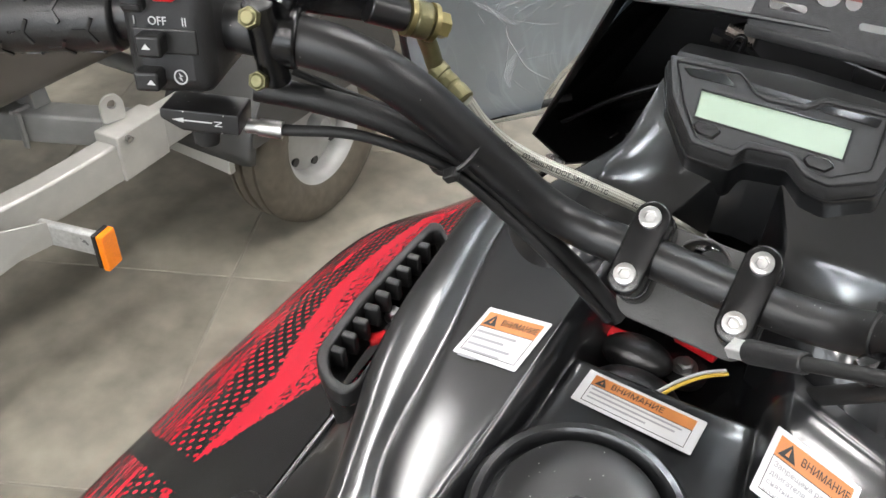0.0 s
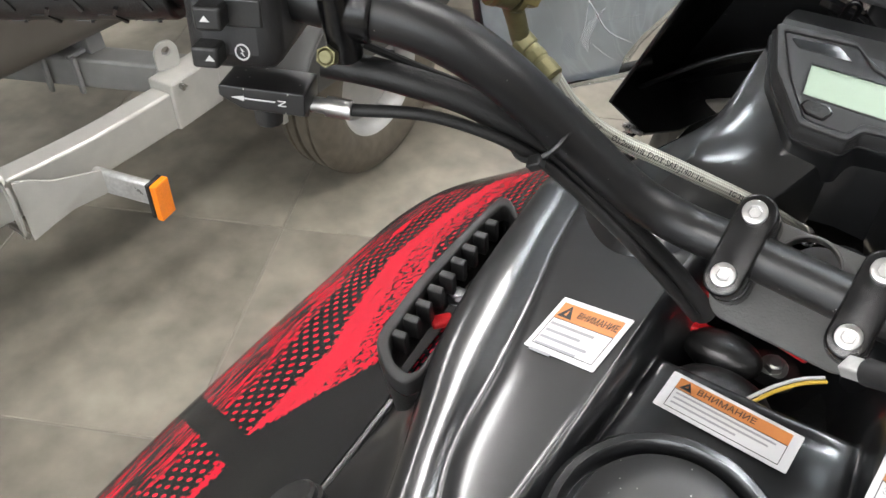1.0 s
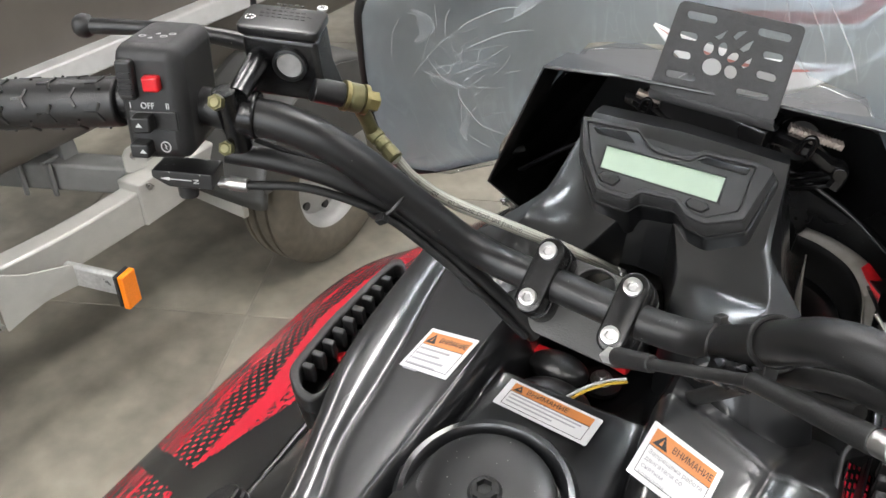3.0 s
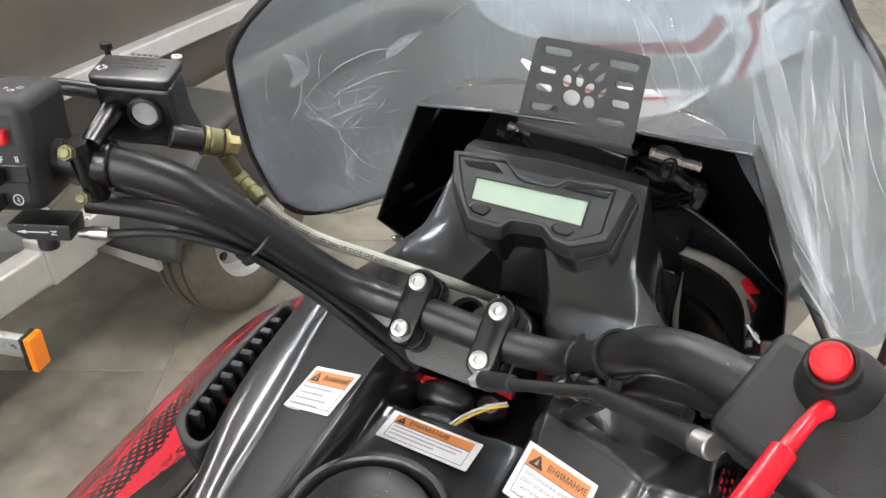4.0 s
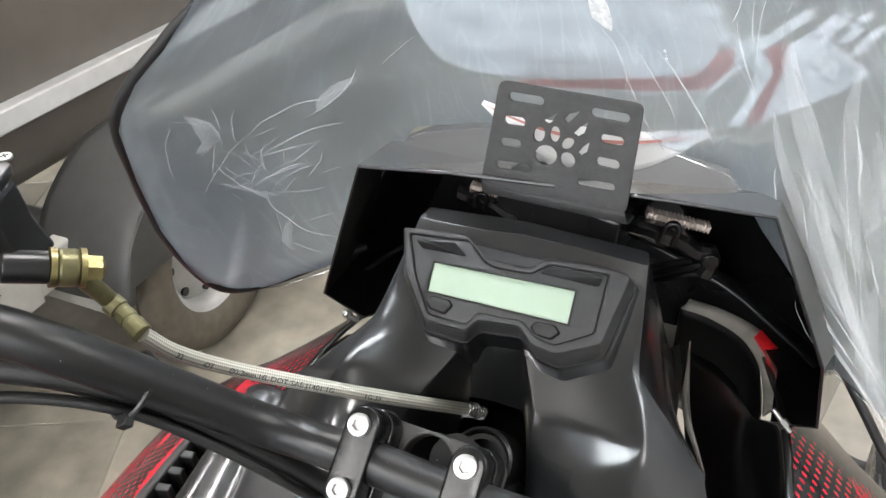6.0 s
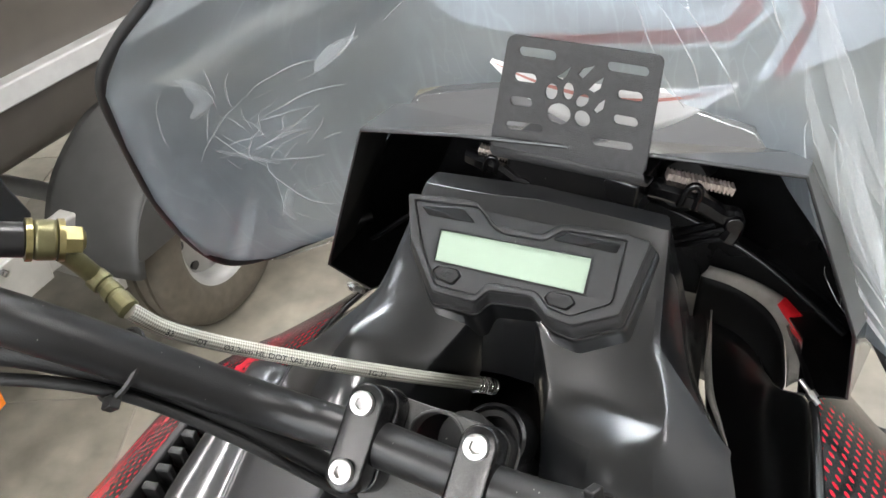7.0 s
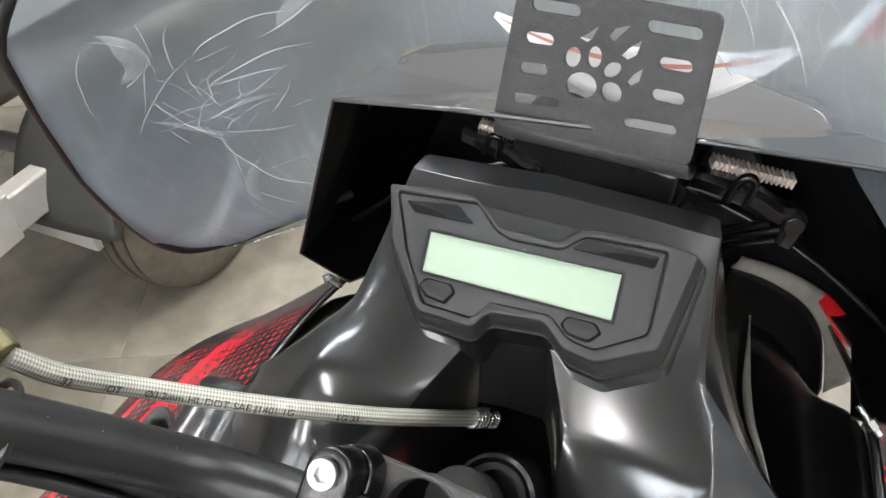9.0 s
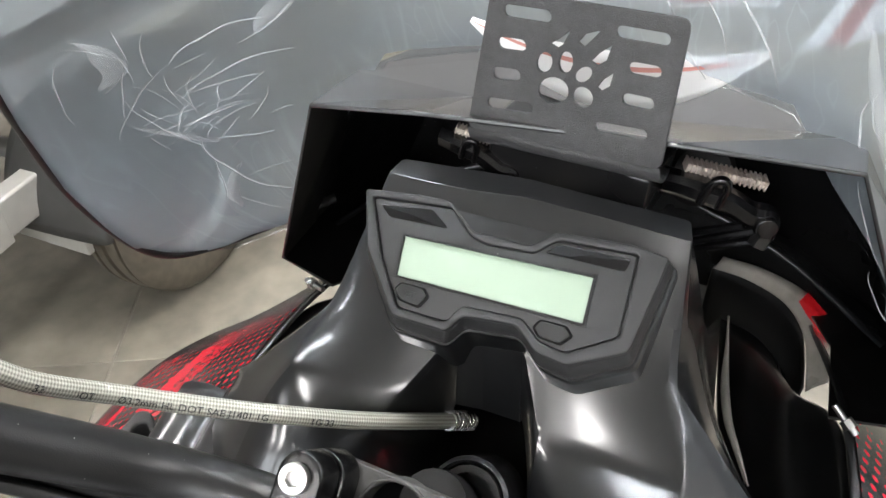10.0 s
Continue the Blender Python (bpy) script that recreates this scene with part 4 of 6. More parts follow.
part_mesh("display_frame", cut_plate([fr, lcd], 0.0006, G @ Matrix.Translation((0, 0, 0.0020)), 0.0001), SHELL, cluster)
for win in ([(-0.0690, 0.0265), (-0.0400, 0.0292), (-0.0285, 0.0205), (-0.0620, 0.0205)], [(0.0235, 0.0180), (0.0310, 0.0238), (0.0655, 0.0232), (0.0640, 0.0160)]):
    part_mesh("indicator_window", cut_plate([rounded(win, 0.002)], 0.0008, G @ Matrix.Translation((0, 0, 0.0020)), 0.0002), LENS, cluster, "smoked black indicator window")
for btn in ([(-0.0455, -0.0180), (-0.0430, -0.0140), (-0.0310, -0.0145), (-0.0280, -0.0178), (-0.0312, -0.0236), (-0.0410, -0.0222)], [(0.0290, -0.0207), (0.0312, -0.0170), (0.0430, -0.0172), (0.0466, -0.0210), (0.0425, -0.0257), (0.0322, -0.0245)]):
    cx, cy = sum(p[0] for p in btn) / 6, sum(p[1] for p in btn) / 6
    big = [(cx + (x - cx) * 1.16, cy + (y - cy) * 1.22) for x, y in btn]
    part_mesh("button_well", cut_plate([rounded(big, 0.0015)], 0.0005, G @ Matrix.Translation((0, 0, 0.0021)), 0.0001), LENS, cluster)
    part_mesh("button", cut_plate([rounded(btn, 0.0015)], 0.0016, G @ Matrix.Translation((0, 0, 0.0022)), 0.0005), RUBBER, cluster, "black rubber button")
me = writing("SET", 0.0045, G @ Matrix.Translation((-0.0367, -0.0187, 0.0040)))
part_mesh("button_mark", me, GREYP, cluster, smooth=False)

# visor shell round the pod
rear = [(-0.178, 0.262, 1.098), (-0.213, 0.251, 1.128), (-0.1425, 0.2195, 1.2905), (-0.062, 0.214, 1.300), (0.076, 0.216, 1.303), (0.1675, 0.2285, 1.2945), (0.221, 0.243, 1.165), (0.231, 0.262, 1.088), (0.196, 0.27, 1.075)]
front = [(-0.165, 0.33, 1.07), (-0.235, 0.36, 1.10), (-0.148, 0.290, 1.278), (-0.066, 0.300, 1.266), (0.078, 0.305, 1.266), (0.172, 0.295, 1.278), (0.25, 0.36, 1.13), (0.255, 0.37, 1.06), (0.20, 0.37, 1.05)]
deep = [(x * 0.92, 0.46, z - 0.04) for x, y, z in front]


def folded_band(rings_):
    bm = bmesh.new()
    vs = [[bm.verts.new(p) for p in r] for r in rings_]
    for a, b in zip(vs, vs[1:]):
        for k in range(len(a) - 1):
            bm.faces.new((a[k], b[k], b[k + 1], a[k + 1]))
    return bm


visor = part("visor_shell", folded_band([rear, front, deep]), [GLOSS, DARKIN], sled, "satin black folded visor shell", smooth=False, solid=0.003, bevel=0.0012)
visor.modifiers["thick"].material_offset = 1
bm = bmesh.new()
bm.faces.new([bm.verts.new(p) for p in deep])
part("visor_back", bm, SHELL, sled, smooth=False, solid=0.003)
for at, ax in (((-0.190, 0.252, 1.108), (0.9, -0.4, 0.1)), ((0.205, 0.246, 1.098), (-0.7, 0.5, 0.5))):
    m = Vector(ax).normalized()
    p = Vector(at)
    part("stud", rods((p - m * 0.006, p + m * 0.016, 0.0022)), ZINC, visor)
    part("nut", rods((p - m * 0.001, p + m * 0.005, 0.0045, 0.0045, 6)), ZINC, visor)

# headlamp backs with clasps
for px, py, pz, rz, big in ((-0.040, 0.236, 1.266, 4, 0.70), (0.101, 0.250, 1.256, 16, 0.90)):
    turn_ = Matrix.Translation((px, py, pz)) @ Matrix.Rotation(radians(rz), 4, "Z") @ Matrix.Rotation(radians(15), 4, "Y") @ Matrix.Diagonal((big, big, big, 1))
    lamp = part("headlamp_back", turned([(0.010, -0.05), (0.022, -0.012), (0.024, 0.0), (0.020, 0.004)], turn_ @ Matrix.Translation((0, 0.045, -0.016)) @ Matrix.Rotation(radians(70), 4, "X"), 28), DARKIN, sled, "black headlamp back")
    part("ribbed_collar", boxes((0.054, 0.010, 0.0055), turn_ @ Matrix.Translation((0.002, 0.012, 0.0065))), COPPERY, lamp, "coppery ribbed collar", bevel=0.002)
    for k in range(17):
        part("rib", boxes((0.0016, 0.011, 0.0070), turn_ @ Matrix.Translation((-0.024 + 0.00325 * k, 0.012, 0.0065))), COPPERY, lamp, bevel=0.0004)
    band = bmesh.new()
    path_ = [(-0.036, 0.008, -0.006), (-0.020, 0.001, -0.003), (0.004, -0.002, -0.004), (0.022, -0.003, -0.010), (0.034, -0.003, -0.010), (0.0375, -0.002, -0.020), (0.036, -0.003, -0.030)]
    line_ = catmull(path_, 6)
    rings_ = []
    for i, c_ in enumerate(line_):
        d_ = Vector(line_[min(i + 1, len(line_) - 1)] - line_[max(i - 1, 0)]).normalized()
        n_ = Vector((0, -1, 0))
        w_ = d_.cross(n_).normalized()
        rings_.append([band.verts.new(turn_ @ (Vector(c_) + w_ * a_ * 0.0072 + n_ * b_ * 0.006)) for a_, b_ in ((-1, -1), (1, -1), (1, 0.4), (0.5, 1), (-0.5, 1), (-1, 0.4))])
    for r1, r2 in zip(rings_, rings_[1:]):
        for k in range(6):
            band.faces.new((r1[k], r1[(k + 1) % 6], r2[(k + 1) % 6], r2[k]))
    band.faces.new(rings_[0][::-1])
    band.faces.new(rings_[-1])
    part("clasp", band, CASTING, lamp, "glossy black plastic clasp", bevel=0.0015)
    part("clasp_knuckle", rods((turn_ @ Vector((0.0335, -0.012, -0.012)), turn_ @ Vector((0.0335, 0.004, -0.012)), 0.0072 * big, 0.0072 * big, 18)), CASTING, lamp, bevel=0.001)
    part("latch", pipe([turn_ @ Vector(v) for v in ((-0.012, -0.006, -0.008), (-0.011, -0.008, 0.008), (-0.006, -0.009, 0.013), (-0.001, -0.008, 0.008), (0.000, -0.006, -0.008))], 0.0030 * big, 6, 10), CASTING, lamp)
    for k, (a_, b_) in enumerate((((0.030, -0.004, -0.020), (-0.004, 0.010, -0.052)), ((0.022, -0.004, -0.018), (-0.010, 0.010, -0.046)), ((0.035, -0.003, -0.028), (0.002, 0.010, -0.056)))):
        part("strut", rods((turn_ @ Vector(a_), turn_ @ Vector(b_), 0.0030 * big, 0.0024 * big, 8)), CASTING, lamp)

# phone holder plate
PX, PY = Vector((0.983, -0.185, 0.015)), Vector((0.002, 0.096, 0.995))
PM = axes((0.020, 0.2193, 1.3296), PX, PY)
outer = rounded([(-0.0485, 0.0400), (0.0570, 0.0405), (0.0525, -0.0385), (-0.0625, -0.0415)], 0.006)
holes = [stadium(-0.0271, 0.0300, 0.027, 0.0065, 1), stadium(-0.0354, 0.0125, 0.0165, 0.0065, 3), stadium(-0.0381, -0.0044, 0.0165, 0.0065, 4), stadium(-0.0355, -0.0219, 0.028, 0.0062, 5),
         stadium(0.0348, 0.0291, 0.027, 0.0062, 0), stadium(0.0378, 0.0126, 0.0165, 0.0062, 1), stadium(0.0363, -0.0041, 0.0165, 0.0065, 0), stadium(0.0290, -0.0215, 0.028, 0.0055, 3)]
paw = [ellipse(-0.0100, -0.0080, 0.0088, 0.0072, 20), ellipse(-0.0160, 0.0062, 0.0042, 0.0058, -20), ellipse(-0.0040, 0.0085, 0.0038, 0.0058, -8), ellipse(0.0060, 0.0038, 0.0034, 0.0056, -45), ellipse(0.0068, -0.0082, 0.0056, 0.0056, 0)]
claws = [[(x + 0.0012, y + 0.0016) for x, y in c_] for c_ in ([(-0.0145, 0.0150), (-0.0095, 0.0185), (-0.0042, 0.0232), (-0.0075, 0.0160), (-0.0105, 0.0135)], [(0.0010, 0.0185), (0.0045, 0.0235), (0.0119, 0.0262), (0.0078, 0.0210), (0.0038, 0.0165)], [(0.0085, 0.0100), (0.0125, 0.0150), (0.0186, 0.0199), (0.0165, 0.0120), (0.0118, 0.0085)], [(0.0130, -0.0030), (0.0160, 0.0020), (0.0207, 0.0060), (0.0195, -0.0010), (0.0150, -0.0045)])]
holder = part_mesh("phone_holder", cut_plate([outer] + holes + paw + claws, 0.0022, PM, 0.0004), MOUNT, sled, "black crackle-coated phone holder plate with slots and a paw cut-out")
fold = [Vector((-0.0615, -0.0405, 0.001)), Vector((0.052, -0.0375, 0.001))]
low = [PM @ v for v in fold]
bm = bmesh.new()
prev = None
for k in range(7):
    a = radians(95 * k / 6)
    off = PM.to_3x3() @ Vector((0, -0.010 * math.sin(a) - (0.0), -0.010 * (1 - math.cos(a))))
    cur = [bm.verts.new(low[0] + off), bm.verts.new(low[1] + off)]
    if prev:
        bm.faces.new((prev[0], cur[0], cur[1], prev[1]))
    prev = cur
off2 = off + Vector((0.0, 0.018, -0.006))
cur = [bm.verts.new(low[0] + off2), bm.verts.new(low[1] + off2)]
bm.faces.new((prev[0], cur[0], cur[1], prev[1]))
part("folded_foot", bm, MOUNT, holder, solid=0.002)
part("holder_bracket", boxes((0.100, 0.045, 0.040), Matrix.Translation((0.018, 0.252, 1.262)) @ Matrix.Rotation(radians(-10), 4, "Z") @ Matrix.Rotation(radians(8), 4, "Y")), SHELL, sled, bevel=0.004)

# ---------- windscreen ----------
def screen_y(x, z):
    return 0.34 - 0.55 * (z - 1.3) - 2.4 * x * x


def screen_half(z, side):
    """Half width of the screen at a height."""
    zs = [1.085, 1.115, 1.13, 1.16, 1.19, 1.24, 1.30, 1.35, 1.38, 1.41, 1.45, 1.55, 1.66]
    ws_ = [0.235, 0.270, 0.292, 0.303, 0.303, 0.300, 0.291, 0.281, 0.263, 0.236, 0.203, 0.165, 0.13]
    return float(np.interp(z, zs, ws_)) * side


def screen_sheet(lift, bottom, top=1.66, nz=46, nx=40, wave=0.0, hang=0.0):
    bm = bmesh.new()
    uvl = bm.loops.layers.uv.new("UVMap")
    grid = []
    for i in range(nz + 1):
        v = i / nz
        row = []
        for j in range(nx + 1):
            s = j / nx * 2 - 1
            z0 = bottom(s)
            z = z0 + (top - z0) * v
            x = screen_half(z, 1) * s
            y = screen_y(x, z)
            w = wave * (noise.noise(Vector((x * 22, 4.0, z * 9))) + 0.6 * noise.noise(Vector((x * 60, 1.0, z * 18))))
            out = Vector((4.8 * x, 1, 0.55)).normalized()
            row.append(bm.verts.new(Vector((x, y, z)) - out * (lift + w)))
        grid.append(row)
    for i in range(nz):
        for j in range(nx):
            f = bm.faces.new((grid[i][j], grid[i][j + 1], grid[i + 1][j + 1], grid[i + 1][j]))
            for lo, (a, b) in zip(f.loops, ((i, j), (i, j + 1), (i + 1, j + 1), (i + 1, j))):
                lo[uvl].uv = (b / nx, a / nz)
    return bm


def screen_foot(s):
    """Lower edge of the screen: low at the wings, high in the middle where it meets the nose."""
    a = abs(s)
    return 1.285 - 0.16 * max(0.0, min(1.0, (a - 0.45) / 0.35)) - 0.01 * a


screen = part("windscreen", screen_sheet(0.0, screen_foot), SCREEN, sled, "clear plastic windscreen", solid=0.003)
screen.visible_shadow = False
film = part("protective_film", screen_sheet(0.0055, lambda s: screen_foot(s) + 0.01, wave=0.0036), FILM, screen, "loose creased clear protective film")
film.visible_shadow = False


def screen_point(x, z, lift=0.0):
    return Vector((x, screen_y(x, z), z)) - Vector((4.8 * x, 1, 0.55)).normalized() * lift


for side in (-1, 1):
    line = [screen_point(side * 0.205, 1.135), screen_point(side * 0.235, 1.128), screen_point(side * 0.270, 1.124), screen_point(side * 0.292, 1.130), screen_point(side * 0.301, 1.150)]
    if side > 0:
        line = [screen_point(*v_) for v_ in ((0.218, 1.150), (0.236, 1.134), (0.262, 1.098), (0.287, 1.066), (0.302, 1.072), (0.307, 1.120))]
    line += [screen_point(screen_half(z, side), z) for z in (1.19, 1.24, 1.30, 1.35, 1.38, 1.41, 1.45, 1.55, 1.66)]
    part("edge_trim", pipe(line, 0.0042, 6, 10), RUBBER, screen, "black rubber edge trim")


def crease(bm, ends, bow, width, lift=0.0085):
    """A stretched fold of the film: a thin ribbon that swells and tapers along a bowed line."""
    (x0, z0), (x1, z1) = ends
    n = 14
    prev = None
    for k in range(n + 1):
        q = k / n
        px, pz = x1 - x0, z1 - z0
        long_ = math.hypot(px, pz)
        nx, nz = -pz / long_, px / long_
        side = bow * 4 * q * (1 - q) + 0.10 * bow * math.sin(11 * q)
        cx, cz = x0 + px * q + nx * side, z0 + pz * q + nz * side
        half = width * (0.15 + math.sin(math.pi * q) ** 0.7) / 2
        c = screen_point(cx, cz, lift)
        a = screen_point(cx + nx * half, cz + nz * half, lift)
        b = screen_point(cx - nx * half, cz - nz * half, lift)
        top = screen_point(cx, cz, lift + half * 0.9)
        cur = [bm.verts.new(v) for v in (a, top, b)]
        if prev:
            bm.faces.new((prev[0], cur[0], cur[1], prev[1]))
            bm.faces.new((prev[1], cur[1], cur[2], prev[2]))
        prev = cur


rng = random.Random(7)
folds = bmesh.new()
for ends, bow, wd in ((((-0.229, 1.318), (-0.177, 1.339)), 0.007, 0.0016), (((-0.237, 1.287), (-0.175, 1.312)), 0.007, 0.0015), (((-0.246, 1.260), (-0.210, 1.276)), 0.004, 0.0013), (((-0.239, 1.252), (-0.208, 1.241)), -0.003, 0.0009),
                      (((-0.240, 1.254), (-0.216, 1.167)), -0.012, 0.0016), (((-0.242, 1.243), (-0.254, 1.178)), 0.002, 0.0008), (((-0.187, 1.328), (-0.150, 1.368)), -0.004, 0.0013), (((-0.200, 1.322), (-0.158, 1.352)), -0.003, 0.0009),
                      (((-0.135, 1.365), (-0.106, 1.389)), 0.001, 0.0012), (((-0.269, 1.268), (-0.231, 1.318)), 0.003, 0.0009), (((-0.262, 1.276), (-0.241, 1.330)), 0.002, 0.0007), (((-0.258, 1.274), (-0.242, 1.279)), 0.001, 0.0008),
                      (((-0.247, 1.184), (-0.231, 1.151)), -0.002, 0.0007), (((-0.254, 1.300), (-0.243, 1.250)), -0.004, 0.0010), (((-0.276, 1.290), (-0.262, 1.340)), 0.003, 0.0007), (((-0.205, 1.258), (-0.192, 1.262)), 0.001, 0.0010)):
    crease(folds, ends, bow, wd * 0.65)
for k in range(18):
    x0 = rng.uniform(0.165, 0.245)
    z0 = rng.uniform(1.24, 1.42)
    fall = rng.uniform(0.03, 0.17)
    crease(folds, ((x0, z0), (x0 + fall * rng.uniform(0.22, 0.5), z0 - fall)), rng.uniform(-0.006, 0.008), rng.uniform(0.0004, 0.0014))
for k in range(10):
    x0 = rng.uniform(0.195, 0.225)
    z0 = rng.uniform(1.17, 1.26)
    fall = rng.uniform(0.04, 0.09)
    crease(folds, ((x0, z0), (x0 + fall * rng.uniform(0.5, 1.0), z0 - fall * 0.8)), rng.uniform(-0.006, 0.006), rng.uniform(0.0008, 0.0020))
for k in range(10):
    x0 = rng.uniform(0.03, 0.16)
    z0 = rng.uniform(1.36, 1.50)
    fall = rng.uniform(0.04, 0.10)
    crease(folds, ((x0, z0), (x0 + fall * rng.uniform(-0.5, 0.6), z0 - fall)), rng.uniform(-0.008, 0.008), rng.uniform(0.0006, 0.0014))
broad = bmesh.new()
for k in range(34):
    x0 = rng.uniform(0.15, 0.26)
    z0 = rng.uniform(1.22, 1.44)
    fall = rng.uniform(0.06, 0.20)
    x1, z1 = x0 + fall * rng.uniform(0.15, 0.5), z0 - fall
    if x1 > 0.185 + 0.5 * max(0.0, 1.30 - z1):
        crease(broad, ((x0, z0), (x1, z1)), rng.uniform(-0.012, 0.014), rng.uniform(0.004, 0.011), 0.0088)
for k in range(9):
    x0 = rng.uniform(-0.26, -0.16)
    z0 = rng.uniform(1.20, 1.40)
    fall = rng.uniform(0.04, 0.10)
    x1, z1 = x0 + fall * rng.uniform(-0.3, 1.0), z0 + fall * rng.uniform(-0.8, 0.8)
    if max(x0, x1) < -0.205 or min(z0, z1) > 1.31:
        crease(broad, ((x0, z0), (x1, z1)), rng.uniform(-0.012, 0.012), rng.uniform(0.004, 0.010), 0.0088)
for k in range(34):
    # fine hair creases that fan out on the clearer side
    x0, z0 = rng.gauss(-0.236, 0.013), rng.gauss(1.272, 0.026)
    long_, way_ = rng.uniform(0.012, 0.045), rng.choice((rng.gauss(0.9, 0.35), rng.gauss(1.6, 0.4), rng.gauss(0.3, 0.2)))
    if x0 + long_ * math.cos(way_) < -0.19 or z0 > 1.30:
        crease(folds, ((x0, z0), (x0 + long_ * math.cos(way_), z0 + long_ * math.sin(way_))), rng.uniform(-0.004, 0.004), rng.uniform(0.0003, 0.0007))
broad_part = part("broad_fold", broad, SOFTCREASE, film, "broad folds in the clear film, their sheen painted faint white")
broad_part["kind"] = "stuff"
broad_part.visible_shadow = False
fold_part = part("film_fold", folds, CREASE, film, "folds in the clear film, their shine painted white")
fold_part["kind"] = "stuff"
fold_part.visible_shadow = False


def screen_decal(outline, z_lift, mat_, name, label=""):
    """A sticker on the screen, cut to an outline given in x and height."""
    me = cut_plate([outline], 0.0001, Matrix())
    bm = bmesh.new()
    bm.from_mesh(me)
    bmesh.ops.triangulate(bm, faces=bm.faces[:])
    bmesh.ops.subdivide_edges(bm, edges=[e for e in bm.edges if e.calc_length() > 0.02], cuts=3, use_grid_fill=True)
    for v in bm.verts:
        v.co = screen_point(v.co.x, v.co.y, z_lift + v.co.z)
    part(name, bm, mat_, screen, label)


FUR = material("mottled_white_sticker", (0.80, 0.79, 0.79), 0.45, vary=0.42, scale=330, bump=1.0, bump_scale=260)
STICKRED = material("faded_red_sticker", (0.46, 0.20, 0.17), 0.45, vary=0.15, scale=60, bump=0.05)
STICKWHITE = material("white_sticker", (0.75, 0.75, 0.74), 0.45, vary=0.06, scale=60, bump=0.05)
screen_decal(rounded([(-0.110, 1.48), (-0.1050, 1.384), (-0.0975, 1.361), (-0.0809, 1.3484), (-0.0471, 1.338), (0.0072, 1.3404), (0.0655, 1.3551), (0.1014, 1.3689), (0.1140, 1.392), (0.108, 1.425), (0.100, 1.48)], 0.012), 0.0010, FUR, "screen_sticker", "mottled white sticker field on the windscreen")
screen_decal(rounded([(-0.040, 1.3315), (0.0064, 1.3318), (0.0653, 1.3425), (0.1080, 1.3583), (0.1243, 1.3872), (0.1240, 1.4000), (0.1135, 1.3925), (0.1014, 1.3692), (0.0655, 1.3553), (0.0072, 1.3406), (-0.040, 1.3365)], 0.002), 0.0014, STICKRED, "screen_sticker", "faded red stripe of the windscreen sticker")
screen_decal(rounded([(-0.040, 1.3290), (0.0064, 1.3300), (0.0655, 1.3392), (0.1105, 1.3535), (0.1275, 1.3840), (0.1335, 1.3910), (0.1390, 1.3880), (0.1370, 1.3656), (0.1262, 1.3305), (0.1370, 1.3390), (0.1426, 1.3641), (0.1498, 1.3909), (0.1424, 1.4075), (0.1560, 1.4265), (0.1651, 1.4376), (0.1600, 1.4410), (0.1413, 1.4150), (0.1241, 1.4085), (0.1165, 1.4135), (0.1110, 1.4290), (0.1050, 1.4280), (0.1125, 1.4080), (0.1160, 1.4000), (0.1245, 1.4000), (0.1255, 1.3872), (0.1085, 1.3570), (0.0655, 1.3412), (0.0064, 1.3310), (-0.040, 1.3302)], 0.0008), 0.0018, STICKWHITE, "screen_sticker", "white outline of the windscreen sticker")
screen_decal(rounded([(0.1540, 1.4135), (0.1665, 1.4288), (0.1743, 1.4448), (0.1757, 1.4256), (0.1875, 1.4184), (0.1979, 1.4125), (0.1842, 1.3903), (0.1665, 1.3692), (0.1462, 1.3439), (0.1509, 1.3715), (0.1552, 1.3964)], 0.002), 0.0011, FUR, "screen_sticker", "mottled white wing of the windscreen sticker")
screen_decal(rounded([(0.1424, 1.4079), (0.1540, 1.4135), (0.1552, 1.3964), (0.1509, 1.3715), (0.1465, 1.3460), (0.1372, 1.3395), (0.1426, 1.3641), (0.1498, 1.3909)], 0.002), 0.0015, STICKRED, "screen_sticker", "faded red stripe of the windscreen sticker")
for x_, z_, a_ in ((0.1783, 1.4399, 62), (0.1844, 1.4345, 60), (0.1904, 1.4293, 66), (0.1865, 1.4440, 58), (0.1940, 1.4385, 64)):
    screen_decal(stadium(x_, z_, 0.013, 0.0042, a_, 4), 0.0016, STICKWHITE, "screen_sticker", "short white dash of the windscreen sticker")
arc = []
stripe = []
for q in np.linspace(0, 1, 13):
    x = -0.067 + 0.180 * q
    bow = 4 * q * (1 - q)
    low, high = 1.318 - 0.012 * q - 0.048 * bow, 1.319 - 0.012 * q - 0.012 * bow
    y = 0.299 + 0.025 * q
    arc.append([(x, y, low), (x, y + 0.004, (low + high) / 2), (x, y + 0.006, high)])
    stripe.append([(x, y + 0.0010, low + (high - low) * 0.72), (x, y + 0.0018, low + (high - low) * 0.80)])
part("backing_paper", loft(arc, 2, 3), STICKWHITE, screen, "white crescent of backing paper with a lifted edge", solid=0.0004)
part("red_line", loft(stripe, 2, 2), STICKRED, screen, "thin faded red line")

# ---------- nose in front of the screen ----------
nose = [[(x * s, y, z - q * x * x) for x in (-0.24, -0.15, -0.05, 0.05, 0.15, 0.24)] for s, y, z, q in ((0.95, 0.34, 1.20, 1.9), (1.05, 0.45, 1.13, 1.9), (1.05, 0.68, 0.95, 1.8), (0.9, 0.88, 0.72, 1.6), (0.7, 0.96, 0.45, 0.5))]
part("nose", loft(nose, 8, 5), GLOSS, sled, "glossy black nose", solid=0.004)


